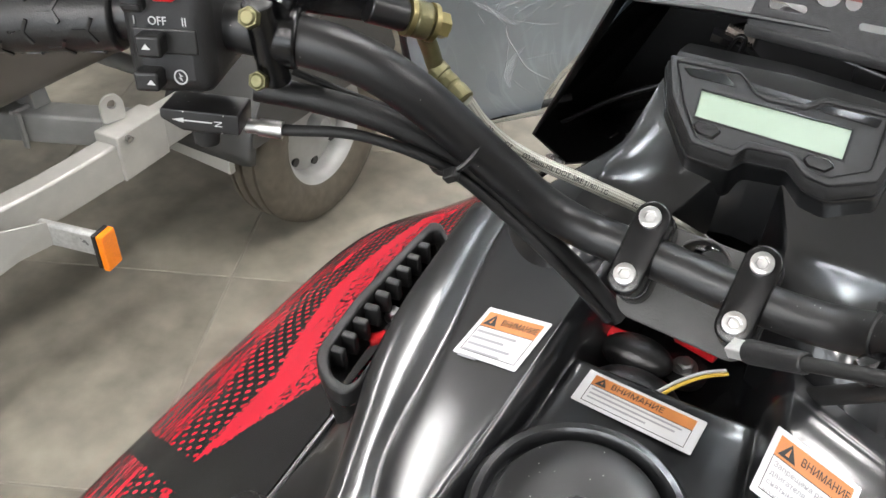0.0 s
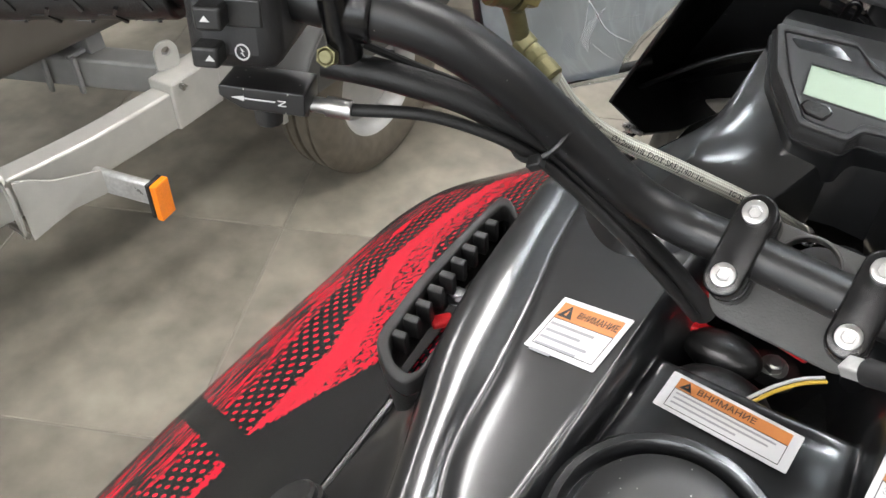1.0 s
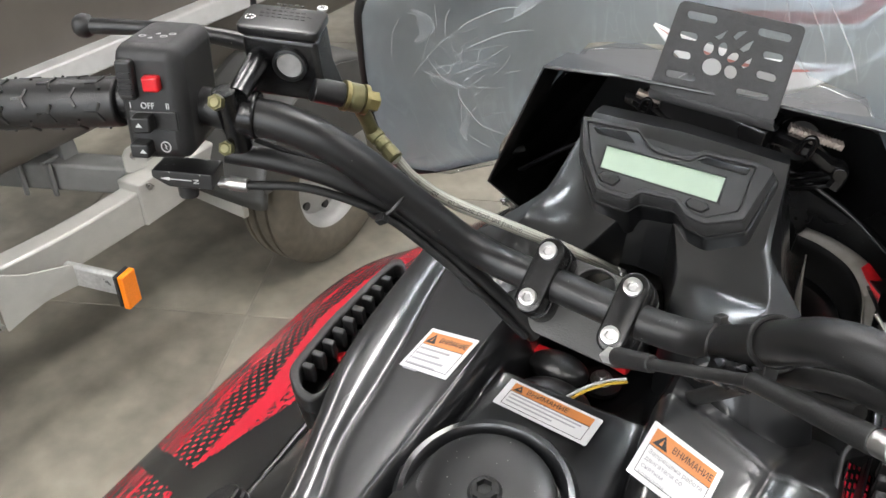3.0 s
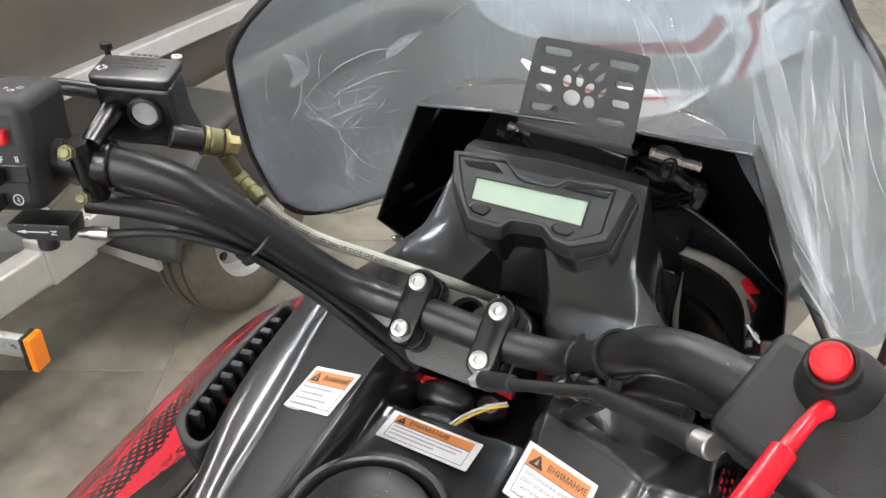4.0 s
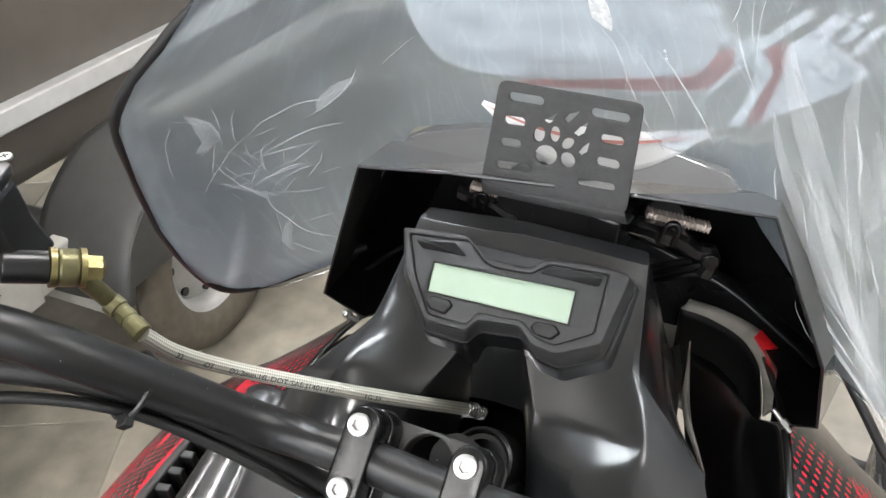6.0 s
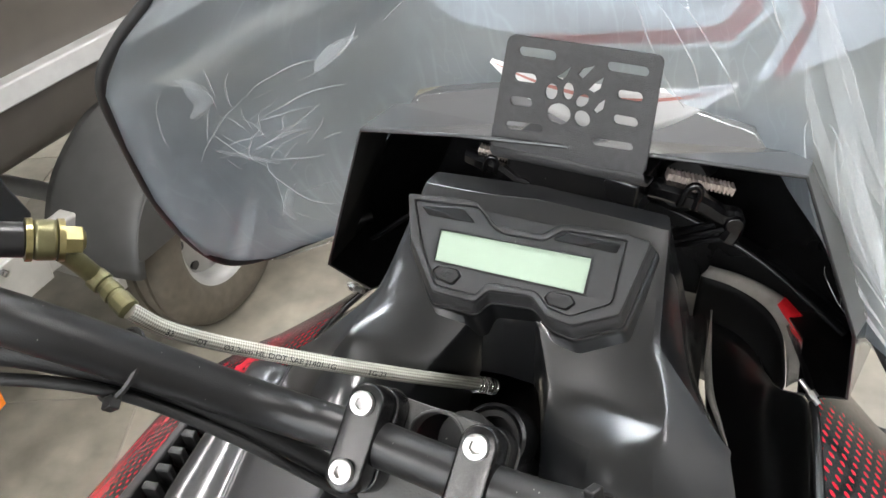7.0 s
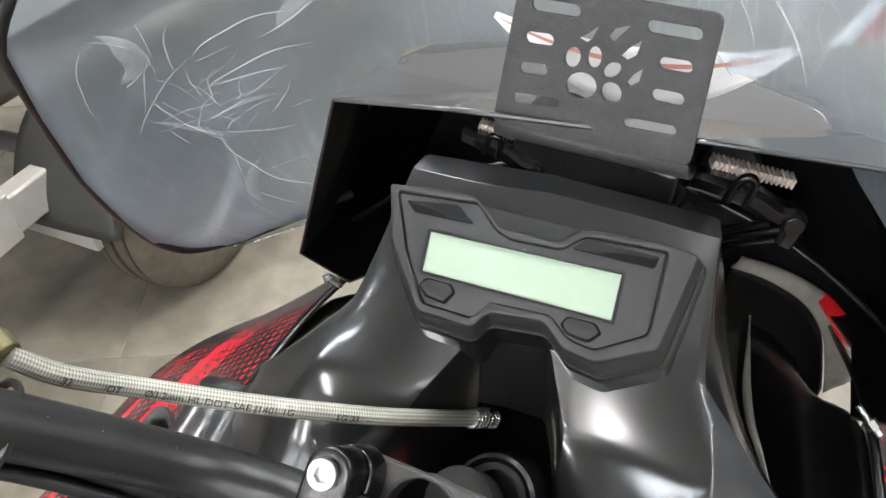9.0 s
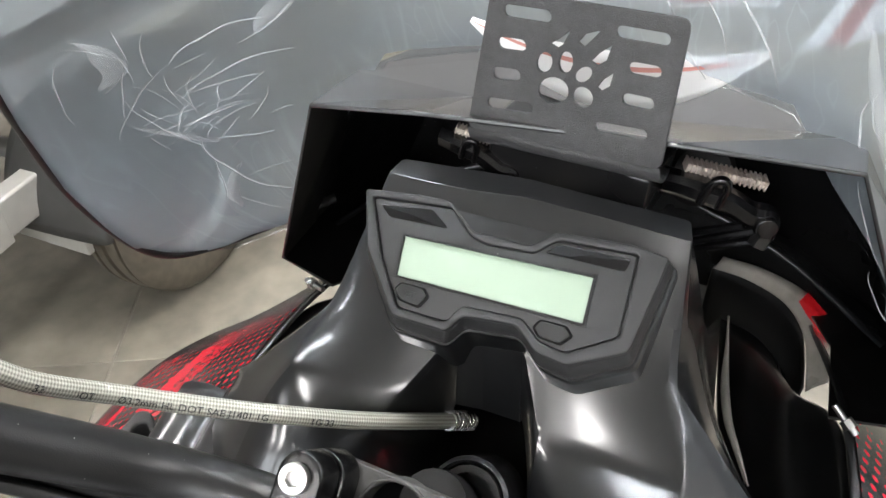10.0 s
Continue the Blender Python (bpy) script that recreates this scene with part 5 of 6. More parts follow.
# ---------- side panels ----------
def side_panel(mirror):
    net = [
        [(-0.175, 0.42, 1.06), (-0.215, 0.42, 1.02), (-0.26, 0.42, 0.975), (-0.305, 0.42, 0.93), (-0.34, 0.42, 0.895), (-0.35, 0.42, 0.85)],
        [(-0.205, 0.26, 1.075), (-0.25, 0.265, 1.038), (-0.31, 0.27, 0.99), (-0.375, 0.275, 0.942), (-0.427, 0.28, 0.903), (-0.440, 0.28, 0.85)],
        [(-0.220, 0.12, 1.055), (-0.27, 0.12, 1.02), (-0.34, 0.12, 0.965), (-0.42, 0.115, 0.905), (-0.475, 0.11, 0.855), (-0.488, 0.11, 0.80)],
        [(-0.228, -0.03, 1.030), (-0.27, -0.03, 0.995), (-0.33, -0.03, 0.950), (-0.41, -0.03, 0.890), (-0.506, -0.034, 0.811), (-0.518, -0.035, 0.76)],
        [(-0.230, -0.16, 1.010), (-0.28, -0.16, 0.970), (-0.34, -0.16, 0.920), (-0.43, -0.16, 0.850), (-0.53, -0.16, 0.770), (-0.542, -0.16, 0.72)],
        [(-0.232, -0.34, 0.990), (-0.28, -0.34, 0.940), (-0.35, -0.34, 0.885), (-0.45, -0.34, 0.805), (-0.55, -0.34, 0.720), (-0.562, -0.34, 0.66)],
        [(-0.235, -0.60, 0.960), (-0.29, -0.60, 0.900), (-0.36, -0.60, 0.84), (-0.46, -0.60, 0.75), (-0.55, -0.60, 0.66), (-0.56, -0.60, 0.60)],
    ]
    if mirror:
        net = [[(-0.2 + (x + 0.2) * 0.93, y, z + 0.012) for x, y, z in r] for r in net]
        net[0] = [(x - 0.012, y, z - 0.045) for x, y, z in net[0]]
    p = part("side_panel", loft(net, 6, 6, mirror), GLOSS, sled, "glossy black flank panel", solid=0.003)
    # sticker film lies on the panel
    nu, nv = 36, 26
    grid = surface_grid(net, nu, nv)
    if mirror:
        grid[..., 0] *= -1
    last = 4 * nv + 3

    bm = bmesh.new()
    uvl = bm.loops.layers.uv.new("UVMap")
    made = {}
    away = np.cumsum(np.linalg.norm(np.diff(grid[:, last::-1], axis=1), axis=2), axis=1)

    def vert(i, j):
        if (i, j) not in made:
            n = np.cross(grid[min(i + 1, len(grid) - 1), j] - grid[i - 1, j], grid[i, j + 1] - grid[i, j - 1])
            n = n / np.linalg.norm(n)
            made[i, j] = bm.verts.new(grid[i, j] + n * (0.0011 if n[2] > 0 else -0.0011))
        return made[i, j]

    for i in range(1, len(grid) - 2):
        for j in range(3, last):
            ij = ((i, j), (i + 1, j), (i + 1, j + 1), (i, j + 1))
            f = bm.faces.new([vert(a, b) for a, b in ij])
            for lo_, (a, b) in zip(f.loops, ij):
                lo_[uvl].uv = (grid[a, 3 * nv, 1], away[a, last - b - 1] if b < last else 0.0)
    bmesh.ops.recalc_face_normals(bm, faces=bm.faces[:])
    part("sticker", bm, DECAL, p, "red sticker film with black dots and streaks")
    return p


side_panel(False)
side_panel(True)


# vent frame with a row of teeth
def vent(sx):
    """A rubber loop that stands proud of the flank: a broad outer rail, a thin inner one, and teeth along the outer rail."""
    rise = 0.12
    m = axes((-0.2200 * sx, 0.0, 1.1010), (0, 1, rise), (-1, 0, 0))
    # local x runs forwards
    loop = [(-0.092, 0.021), (-0.090, 0.004), (-0.072, -0.0195), (-0.010, -0.0235), (0.060, -0.0190), (0.0955, -0.0150), (0.0975, -0.0060), (0.072, 0.0235), (0.060, 0.0270), (-0.020, 0.0235), (-0.080, 0.0265)]
    hole = [(-0.083, 0.0180), (-0.081, 0.0040), (-0.066, -0.0110), (-0.008, -0.0145), (0.060, -0.0110), (0.086, -0.0080), (0.089, -0.0030), (0.069, 0.0200), (0.057, 0.0228), (-0.020, 0.0195), (-0.076, 0.0220)]
    loop, hole = [(x, -y * sx) for x, y in loop], [(x, -y * sx) for x, y in hole]
    frame_ = part_mesh("vent_frame", cut_plate([rounded(loop, 0.012), rounded(hole, 0.008)], 0.018, m @ Matrix.Translation((0, 0, -0.018)), 0.0022), RUBBER, sled, "black rubber vent loop with a broad rail")
    for k in range(9):
        x = -0.058 + 0.0158 * k
        part("tooth", boxes((0.0066, 0.0120, 0.020), m @ Matrix.Translation((x, 0.0075 * sx, -0.0115)) @ Matrix.Rotation(radians(8), 4, "Z")), RUBBER, frame_, bevel=0.0015)
    duct = bmesh.new()
    n_ = len(rounded(hole, 0.008))
    up_ = [duct.verts.new(m @ Vector((x, y, -0.017))) for x, y in rounded([(x, y) for x, y in loop], 0.008)]
    down_ = [duct.verts.new(m @ Vector((x * 0.95, y * 0.8, -0.060))) for x, y in rounded([(x, y) for x, y in loop], 0.008)]
    for k in range(n_):
        duct.faces.new((up_[k], down_[k], down_[(k + 1) % n_], up_[(k + 1) % n_]))
    part("vent_duct", duct, CAVITY, frame_)
    print_ = loft([[m @ Vector((x, -0.018 * sx, -0.024)), m @ Vector((x, -0.008 * sx, -0.036)), m @ Vector((x, 0.004 * sx, -0.046))] for x in (-0.085, -0.04, 0.02, 0.085)], 6, 4)
    part("inner_print", print_, DOTS, frame_, "black inner wall with small red dashes", solid=0.0008)
    return frame_


vent_left = vent(1)
vent(-1)
hex_bolt(vent_left, (-0.2215, 0.0130, 1.0730), (-0.2, -0.2, 1), 0.0062, 0.006, ZINC)
part("red_tab", boxes((0.017, 0.011, 0.006), Matrix.Translation((-0.2205, -0.0120, 1.0690)) @ Matrix.Rotation(radians(50), 4, "Z")), RED, vent_left, bevel=0.002)

# charging socket on the panel behind the vent
part("power_socket", turned([(0.024, -0.01), (0.024, 0.002), (0.0215, 0.004), (0.0215, 0.008), (0.019, 0.010), (0.015, 0.0095), (0.0, 0.0095)], Matrix.Translation((-0.230, -0.178, 1.026)) @ Matrix.Rotation(radians(-35), 4, "Y"), 32), GREYP, sled, "dark grey round socket cover")

# bits in the bay behind the tank
bay = part("bay_floor", loft([[(x, y, z) for x in (-0.06, -0.02, 0.02, 0.06)] for y, z in ((-0.01, 1.088), (0.05, 1.075), (0.14, 1.07), (0.22, 1.08))], 4, 4), CAVITY, sled, solid=0.003)
hex_bolt(bay, (0.002, 0.060, 1.090), (0, -0.2, 1), 0.0070, 0.006, ZINC)
part("grommet", turned([(0.017, -0.004), (0.018, 0.002), (0.011, 0.003)], Matrix.Translation((0.002, 0.060, 1.086)), 24), GREYP, bay)
for p, r in (((-0.030, 0.038, 1.105), 0.018), ((-0.020, 0.005, 1.100), 0.022)):
    bm = bmesh.new()
    bmesh.ops.create_uvsphere(bm, u_segments=20, v_segments=12, radius=r, matrix=Matrix.Translation(p) @ Matrix.Diagonal((1.5, 0.9, 0.8, 1)))
    part("moulded_boss", bm, CAVITY, bay)
for p, s, rz in (((-0.046, 0.062, 1.125), (0.022, 0.010, 0.012), 20), ((-0.048, 0.045, 1.110), (0.02, 0.010, 0.008), 0), ((0.004, 0.079, 1.098), (0.034, 0.008, 0.012), -15)):
    part("red_connector", boxes(s, Matrix.Translation(p) @ Matrix.Rotation(radians(rz), 4, "Z")), RED, bay, "red plastic connector", bevel=0.002)
part("wire", pipe([(-0.0010, -0.0130, 1.1270), (0.008, -0.001, 1.1310), (0.020, 0.013, 1.1325), (0.0330, 0.0240, 1.1320)], 0.0013, 6, 8), WIREY, bay, "yellow wire")
part("wire", pipe([(-0.0035, -0.0110, 1.1275), (0.006, 0.001, 1.1318), (0.018, 0.015, 1.1332), (0.0310, 0.0260, 1.1325)], 0.0012, 6, 8), WIREG, bay, "grey wire")
part("steering_column", rods(((0.004, 0.045, 1.19), (0.010, 0.16, 1.02), 0.017)), TUBE, sled)
part("column_collar", turned([(0.030, -0.012), (0.031, 0.0), (0.027, 0.008), (0.020, 0.010), (0.018, -0.012)], Matrix.Translation((0.006, 0.072, 1.150)) @ Matrix.Rotation(radians(-34), 4, "X"), 32), GREYP, sled)

# ---------- handlebar ----------
bar_line = [(-0.415, -0.205, 1.355), (-0.33, -0.160, 1.362), (-0.265, -0.126, 1.364), (-0.212, -0.104, 1.358), (-0.180, -0.090, 1.350), (-0.152, -0.072, 1.328), (-0.122, -0.037, 1.279), (-0.098, -0.012, 1.243), (-0.070, -0.001, 1.2265), (-0.036, -0.001, 1.224), (0.0305, -0.008, 1.2225), (0.062, -0.011, 1.2235), (0.090, -0.019, 1.233), (0.115, -0.046, 1.262), (0.138, -0.083, 1.303), (0.160, -0.105, 1.328), (0.19, -0.122, 1.337), (0.25, -0.155, 1.340), (0.34, -0.205, 1.335), (0.42, -0.25, 1.33)]
bar = part("handlebar", pipe(bar_line, 0.0126, 8, 24), TUBE, sled, "black powder-coated handlebar")
F, N = Vector((0, 0.733, 0.68)), Vector((0, -0.68, 0.733))
for mid, bolts in ((Vector((-0.036, -0.0135, 1.2375)), ((-0.035, 0.0, 1.250), (-0.037, -0.027, 1.225))), (Vector((0.0305, -0.0205, 1.2355)), ((0.032, -0.007, 1.248), (0.029, -0.034, 1.223)))):
    m = axes(mid, (1, -0.1, 0), F)
    cl = part_mesh("clamp_cap", cut_plate([stadium(0, 0, 0.060, 0.0215, 90, 12)], 0.017, m @ Matrix.Translation((0, 0, -0.0205)), 0.002), CASTING, bar, "black cast clamp cap")
    part_mesh("clamp_base", cut_plate([stadium(0, 0, 0.060, 0.0235, 90, 12)], 0.016, m @ Matrix.Translation((0, 0, -0.038)), 0.001), CASTING, bar)
    for b_ in bolts:
        socket_bolt(cl, Vector(b_) - N * 0.0035, N)
# cast riser plate under the clamps
m = axes((-0.002, -0.018, 1.2365), (1, -0.1, 0), F)
shape = rounded([(-0.044, 0.022), (-0.034, 0.028), (0.034, 0.028), (0.044, 0.022), (0.044, -0.026), (0.036, -0.036), (-0.036, -0.036), (-0.044, -0.026)], 0.006)
part_mesh("riser_plate", cut_plate([shape, ellipse(-0.003, 0.010, 0.0165, 0.0165, n=32)], 0.007, m @ Matrix.Translation((0, 0, -0.046)), 0.001), RAWSTEEL, bar, "dull grey cast riser plate")
part_mesh("riser_ring", cut_plate([ellipse(-0.003, 0.010, 0.0185, 0.0185, n=32), ellipse(-0.003, 0.010, 0.0165, 0.0165, n=32)], 0.012, m @ Matrix.Translation((0, 0, -0.05)), 0.001), RAWSTEEL, bar)

m2 = axes((0.016, 0.060, 1.180), (1, -0.1, 0), F)
part("column_boss", turned([(0.021, -0.03), (0.021, 0.0), (0.0190, 0.002), (0.0175, 0.001), (0.0165, -0.03)], m2, 36), CASTING, bar, "grey cast boss")
part("boss_lining", turned([(0.0165, -0.032), (0.0165, 0.000), (0.0130, 0.000), (0.0125, -0.01)], m2, 36), RUBBER, bar)

# zip ties
def zip_tie(at, along, r, turn=0.0, tail=0.02):
    d = Vector(along).normalized()
    q = d.to_track_quat("Z", "Y").to_matrix().to_4x4()
    m = Matrix.Translation(at) @ q @ Matrix.Rotation(radians(turn), 4, "Z")
    pts = [m @ Vector((r * math.cos(a), r * math.sin(a), 0)) for a in np.linspace(0, 2 * math.pi, 25)]
    tie = part("zip_tie", pipe(pts, 0.0017, 1, 6, ends=False), RUBBER, bar, "black zip tie")
    part("tie_head", boxes((0.007, 0.008, 0.006), m @ Matrix.Translation((r + 0.002, 0, 0))), RUBBER, tie, bevel=0.001)
    return tie


zip_tie((-0.139, -0.050, 1.291), (0.45, 0.5, -0.75), 0.0185, 215)
zip_tie((0.098, -0.026, 1.241), (0.9, -0.4, 0.3), 0.0135, 80)
zip_tie((0.132, -0.074, 1.292), (0.4, -0.6, 0.7), 0.0150, 250)

# left grip
grip_dir = (Vector((-0.415, -0.205, 1.355)) - Vector((-0.29, -0.139, 1.363))).normalized()
g0 = Vector((-0.285, -0.137, 1.363))
grip = part("grip", rods((g0, g0 + grip_dir * 0.125, 0.0165, 0.0165, 28)), RUBBER, bar, "black rubber grip with tread marks", bevel=0.002)
for k in range(7):
    for j in range(5):
        base = g0 + grip_dir * (0.012 + 0.016 * k)
        m = Matrix.Translation(base) @ grip_dir.to_track_quat("Z", "Y").to_matrix().to_4x4() @ Matrix.Rotation(radians(72 * j + 36 * (k % 2)), 4, "Z")
        bm = bmesh.new()
        for ang in (90, 210, 330):
            box(bm, (0.0012, 0.0075, 0.0016), m @ Matrix.Translation((0.0164, 0, 0)) @ Matrix.Rotation(radians(ang), 4, "X") @ Matrix.Translation((0, 0.0035, 0)))
        part("tread_mark", bm, CAVITY, grip, smooth=False)

# left switch housing
S = axes((-0.2560, -0.1215, 1.3720), (0.90, 0.42, 0.0), (0.0, 0.10, 1.0)) @ Matrix.Diagonal((0.84, 0.95, 0.95, 1))
switch = part("switch_housing", boxes((0.050, 0.078, 0.066), S), GREYP, bar, "black switch housing with printed symbols", bevel=0.009)


def on_switch(name, size, at, mat_, label="", bevel=0.0015, tilt=0.0):
    return part(name, boxes(size, S @ Matrix.Translation(at) @ Matrix.Rotation(radians(tilt), 4, "X")), mat_, switch, label, bevel=bevel)


on_switch("red_button", (0.012, 0.010, 0.010), (0.004, 0.016, 0.034), RED, "red square push button")
on_switch("rocker", (0.012, 0.026, 0.010), (-0.014, 0.018, 0.034), RUBBER, "black ribbed rocker switch", 0.002)
for k in range(5):
    on_switch("rib", (0.010, 0.0012, 0.002), (-0.014, 0.009 + 0.0035 * k, 0.0395), GREYP, bevel=0.0004)
on_switch("slot", (0.036, 0.013, 0.002), (0.0, -0.010, 0.0325), CAVITY)
on_switch("slider", (0.014, 0.011, 0.014), (-0.006, -0.010, 0.036), RUBBER, "black slide switch")
on_switch("start_key", (0.014, 0.010, 0.014), (-0.010, -0.028, 0.036), RUBBER, "black start key")
for txt, x, y, s in (("I", -0.016, 0.0, 0.006), ("OFF", -0.003, 0.0, 0.006), ("II", 0.012, 0.0, 0.006)):
    part_mesh("print", writing(txt, s, S @ Matrix.Translation((x, y, 0.0333))), WHITEPRINT, switch, smooth=False)
part_mesh("print", cut_plate([ellipse(0, 0, 0.0040, 0.0040), ellipse(0, 0, 0.0032, 0.0032)], 0.0002, S @ Matrix.Translation((0.006, -0.028, 0.0333))), WHITEPRINT, switch)
part_mesh("print", cut_plate([[(-0.001, 0.0022), (0.0012, 0.0004), (0.0, 0.0002), (0.001, -0.0022), (-0.0012, -0.0004), (0.0, -0.0002)]], 0.0002, S @ Matrix.Translation((0.006, -0.028, 0.0333))), WHITEPRINT, switch)
for y, z in ((-0.010, 0.0432), (-0.028, 0.0432)):
    part_mesh("print", cut_plate([[(-0.0025, -0.001), (0.0025, -0.001), (0.0, 0.0018)]], 0.0002, S @ Matrix.Translation((-0.007, y, z))), WHITEPRINT, switch)
for k, (x, y) in enumerate(((-0.010, 0.0), (-0.002, 0.004), (0.006, 0.0), (0.0, -0.006), (0.010, -0.006))):
    mm = S @ Matrix.Translation((x, 0.0391, 0.010 + y)) @ Matrix.Rotation(radians(-90), 4, "X")
    part_mesh("print", cut_plate([ellipse(0, 0, 0.0028, 0.0022), ellipse(0, 0, 0.002, 0.0015)] if k % 2 == 0 else [[(-0.002, -0.0015), (0.002, -0.0015), (0.0, 0.002)]], 0.0002, mm), WHITEPRINT, switch)

# choke lever under it
K = axes((-0.243, -0.1290, 1.3190), (0.90, 0.42, -0.05), (0.0, 0.10, 1.0)) @ Matrix.Diagonal((0.86, 0.66, 0.80, 1))
choke = part_mesh("choke_lever", cut_plate([rounded([(-0.025, 0.008), (0.022, 0.008), (0.022, -0.009), (-0.012, -0.009), (-0.025, 0.0)], 0.002)], 0.030, K @ Matrix.Translation((0, 0, -0.012)), 0.001), SHELL, bar, "black choke lever body")
part_mesh("print", writing("N", 0.0065, K @ Matrix.Translation((0.010, -0.0005, 0.0184)) @ Matrix.Rotation(radians(90), 4, "Z")), WHITEPRINT, choke, smooth=False)
part_mesh("print", cut_plate([[(-0.018, 0.0), (-0.011, 0.002), (-0.011, 0.0005), (0.006, 0.0005), (0.006, -0.0005), (-0.011, -0.0005), (-0.011, -0.002)]], 0.0002, K @ Matrix.Translation((0, 0, 0.0182))), WHITEPRINT, choke)
part("knob", rods((K @ Vector((-0.002, -0.009, 0.004)), K @ Vector((-0.002, -0.026, 0.004)), 0.0075, 0.0065, 12)), RUBBER, choke, bevel=0.001)
part("cable_ferrule", rods(((-0.2215, -0.1170, 1.3100), (-0.2105, -0.1120, 1.3090), 0.0048), ((-0.228, -0.120, 1.3105), (-0.2215, -0.1170, 1.3100), 0.0038)), ZINC, choke, "bright cable ferrule")
part("choke_cable", pipe([(-0.212, -0.1125, 1.309), (-0.177, -0.088, 1.304), (-0.140, -0.060, 1.281), (-0.108, -0.035, 1.241), (-0.072, -0.015, 1.197), (-0.048, 0.002, 1.160)], 0.0032, 8, 10), RUBBER, bar, "thin black cable")
part("wiring_sleeve", pipe([(-0.232, -0.105, 1.325), (-0.200, -0.088, 1.318), (-0.165, -0.066, 1.302), (-0.132, -0.040, 1.268), (-0.102, -0.018, 1.228), (-0.070, 0.000, 1.190), (-0.045, 0.014, 1.155)], 0.0075, 8, 12), RUBBER, bar, "black ribbed wiring sleeve")
part("thin_wire", pipe([(-0.215, -0.095, 1.335), (-0.19, -0.07, 1.315), (-0.160, -0.050, 1.300), (-0.14, -0.04, 1.285)], 0.0022, 8, 8), RUBBER, bar)

# brake cylinder
B = axes((-0.214, -0.0520, 1.3830), (0.93, 0.36, -0.06), (-0.05, -0.13, 1.0))
body_ = bmesh.new()
tiers = [[body_.verts.new(B @ Vector((x, y, z))) for x, z in ((-w0, z0), (w1, z0), (w1, z1), (-w0, z1))] for y, w0, w1, z0, z1 in ((0.019, 0.0245, 0.0255, -0.010, 0.0200), (-0.006, 0.0235, 0.0285, -0.010, 0.0205), (-0.026, 0.0240, 0.0350, -0.012, 0.0190))]
for r1, r2 in zip(tiers, tiers[1:]):
    for k in range(4):
        body_.faces.new((r1[k], r1[(k + 1) % 4], r2[(k + 1) % 4], r2[k]))
body_.faces.new(tiers[0][::-1])
body_.faces.new(tiers[-1])
bmesh.ops.recalc_face_normals(body_, faces=body_.faces[:])
brake = part("brake_cylinder", body_, CASTING, bar, "black brake fluid reservoir", bevel=0.0035)
lid = part_mesh("lid", cut_plate([rounded([(-0.0275, -0.0125), (0.0265, -0.0125), (0.0265, 0.0215), (-0.0275, 0.0215)], 0.006)], 0.006, B @ Matrix.Translation((0, 0.0255, 0)) @ Matrix.Rotation(radians(90), 4, "X"), 0.0012), SHELL, brake, "black reservoir lid with embossed lines")
for k, w in enumerate((0.022, 0.014, 0.030, 0.036, 0.034)):
    for q_ in range(int(w / 0.004)):
        part("embossed_mark", boxes((0.0028, 0.0005, 0.0018), B @ Matrix.Translation((-w / 2 + 0.004 * q_ + 0.002, 0.0257, -0.0145 + 0.0046 * k))), GREYP, lid, smooth=False)
for sx, sz in ((-0.0215, 0.0085), (0.0205, -0.0155)):
    screw_ = part("lid_screw", rods((B @ Vector((sx, 0.0245, sz)), B @ Vector((sx, 0.0264, sz)), 0.0038)), ZINC, lid, "bright cross-head screw", bevel=0.0005)
    # cross slots are dark bars on the head, shade put into the colour
    for turn_x in (40, 130):
        part("slot_shade", boxes((0.0046, 0.0003, 0.0009), B @ Matrix.Translation((sx, 0.0265, sz)) @ Matrix.Rotation(radians(turn_x), 4, "Y")), CAVITY, screw_, smooth=False)
glass_at = B @ Vector((0.0075, 0.0015, 0.0210))
zax = B.to_3x3() @ Vector((0, 0, 1))
mm = Matrix.Translation(glass_at) @ zax.to_track_quat("Z", "Y").to_matrix().to_4x4()
part("sight_glass_ring", turned([(0.0115, -0.002), (0.0115, 0.002), (0.0095, 0.0025), (0.0090, 0.0)], mm, 28), SHELL, brake)
part("sight_glass", turned([(0.0090, 0.0), (0.0080, 0.0012), (0.006, 0.0008)], mm, 28), CHROMED, brake, "silvered round sight glass")
part("clamp_arm", rods(((-0.222, -0.066, 1.388), (-0.208, -0.112, 1.374), 0.0075)), CASTING, brake)
part("clamp_ring", rods(((-0.218, -0.107, 1.3590), (-0.203, -0.100, 1.3575), 0.0158)), CASTING, brake, bevel=0.002)
part("clamp_lug", rods(((-0.213, -0.118, 1.380), (-0.213, -0.110, 1.336), 0.0080)), CASTING, brake, bevel=0.001)
hex_bolt(brake, (-0.2085, -0.128, 1.3765), (0.25, -0.8, 0.45), 0.0054, 0.005, OLIVE, washer=False)
hex_bolt(brake, (-0.2145, -0.1200, 1.3400), (0.25, -0.8, 0.35), 0.0052, 0.005, OLIVE, washer=False)
lever = part("brake_lever", pipe([(-0.235, -0.050, 1.380), (-0.28, -0.062, 1.385), (-0.325, -0.078, 1.386), (-0.362, -0.092, 1.385)], 0.006, 8, 12, radii=[0.007, 0.006, 0.0055, 0.006]), SHELL, brake, "black brake lever")
bm = bmesh.new()
bmesh.ops.create_uvsphere(bm, u_segments=16, v_segments=10, radius=0.0088, matrix=Matrix.Translation((-0.366, -0.0935, 1.385)))
part("lever_ball", bm, RUBBER, brake)
part("park_pin", rods(((-0.247, -0.045, 1.392), (-0.247, -0.045, 1.412), 0.0022), ((-0.247, -0.045, 1.412), (-0.247, -0.045, 1.416), 0.0042)), SHELL, brake)
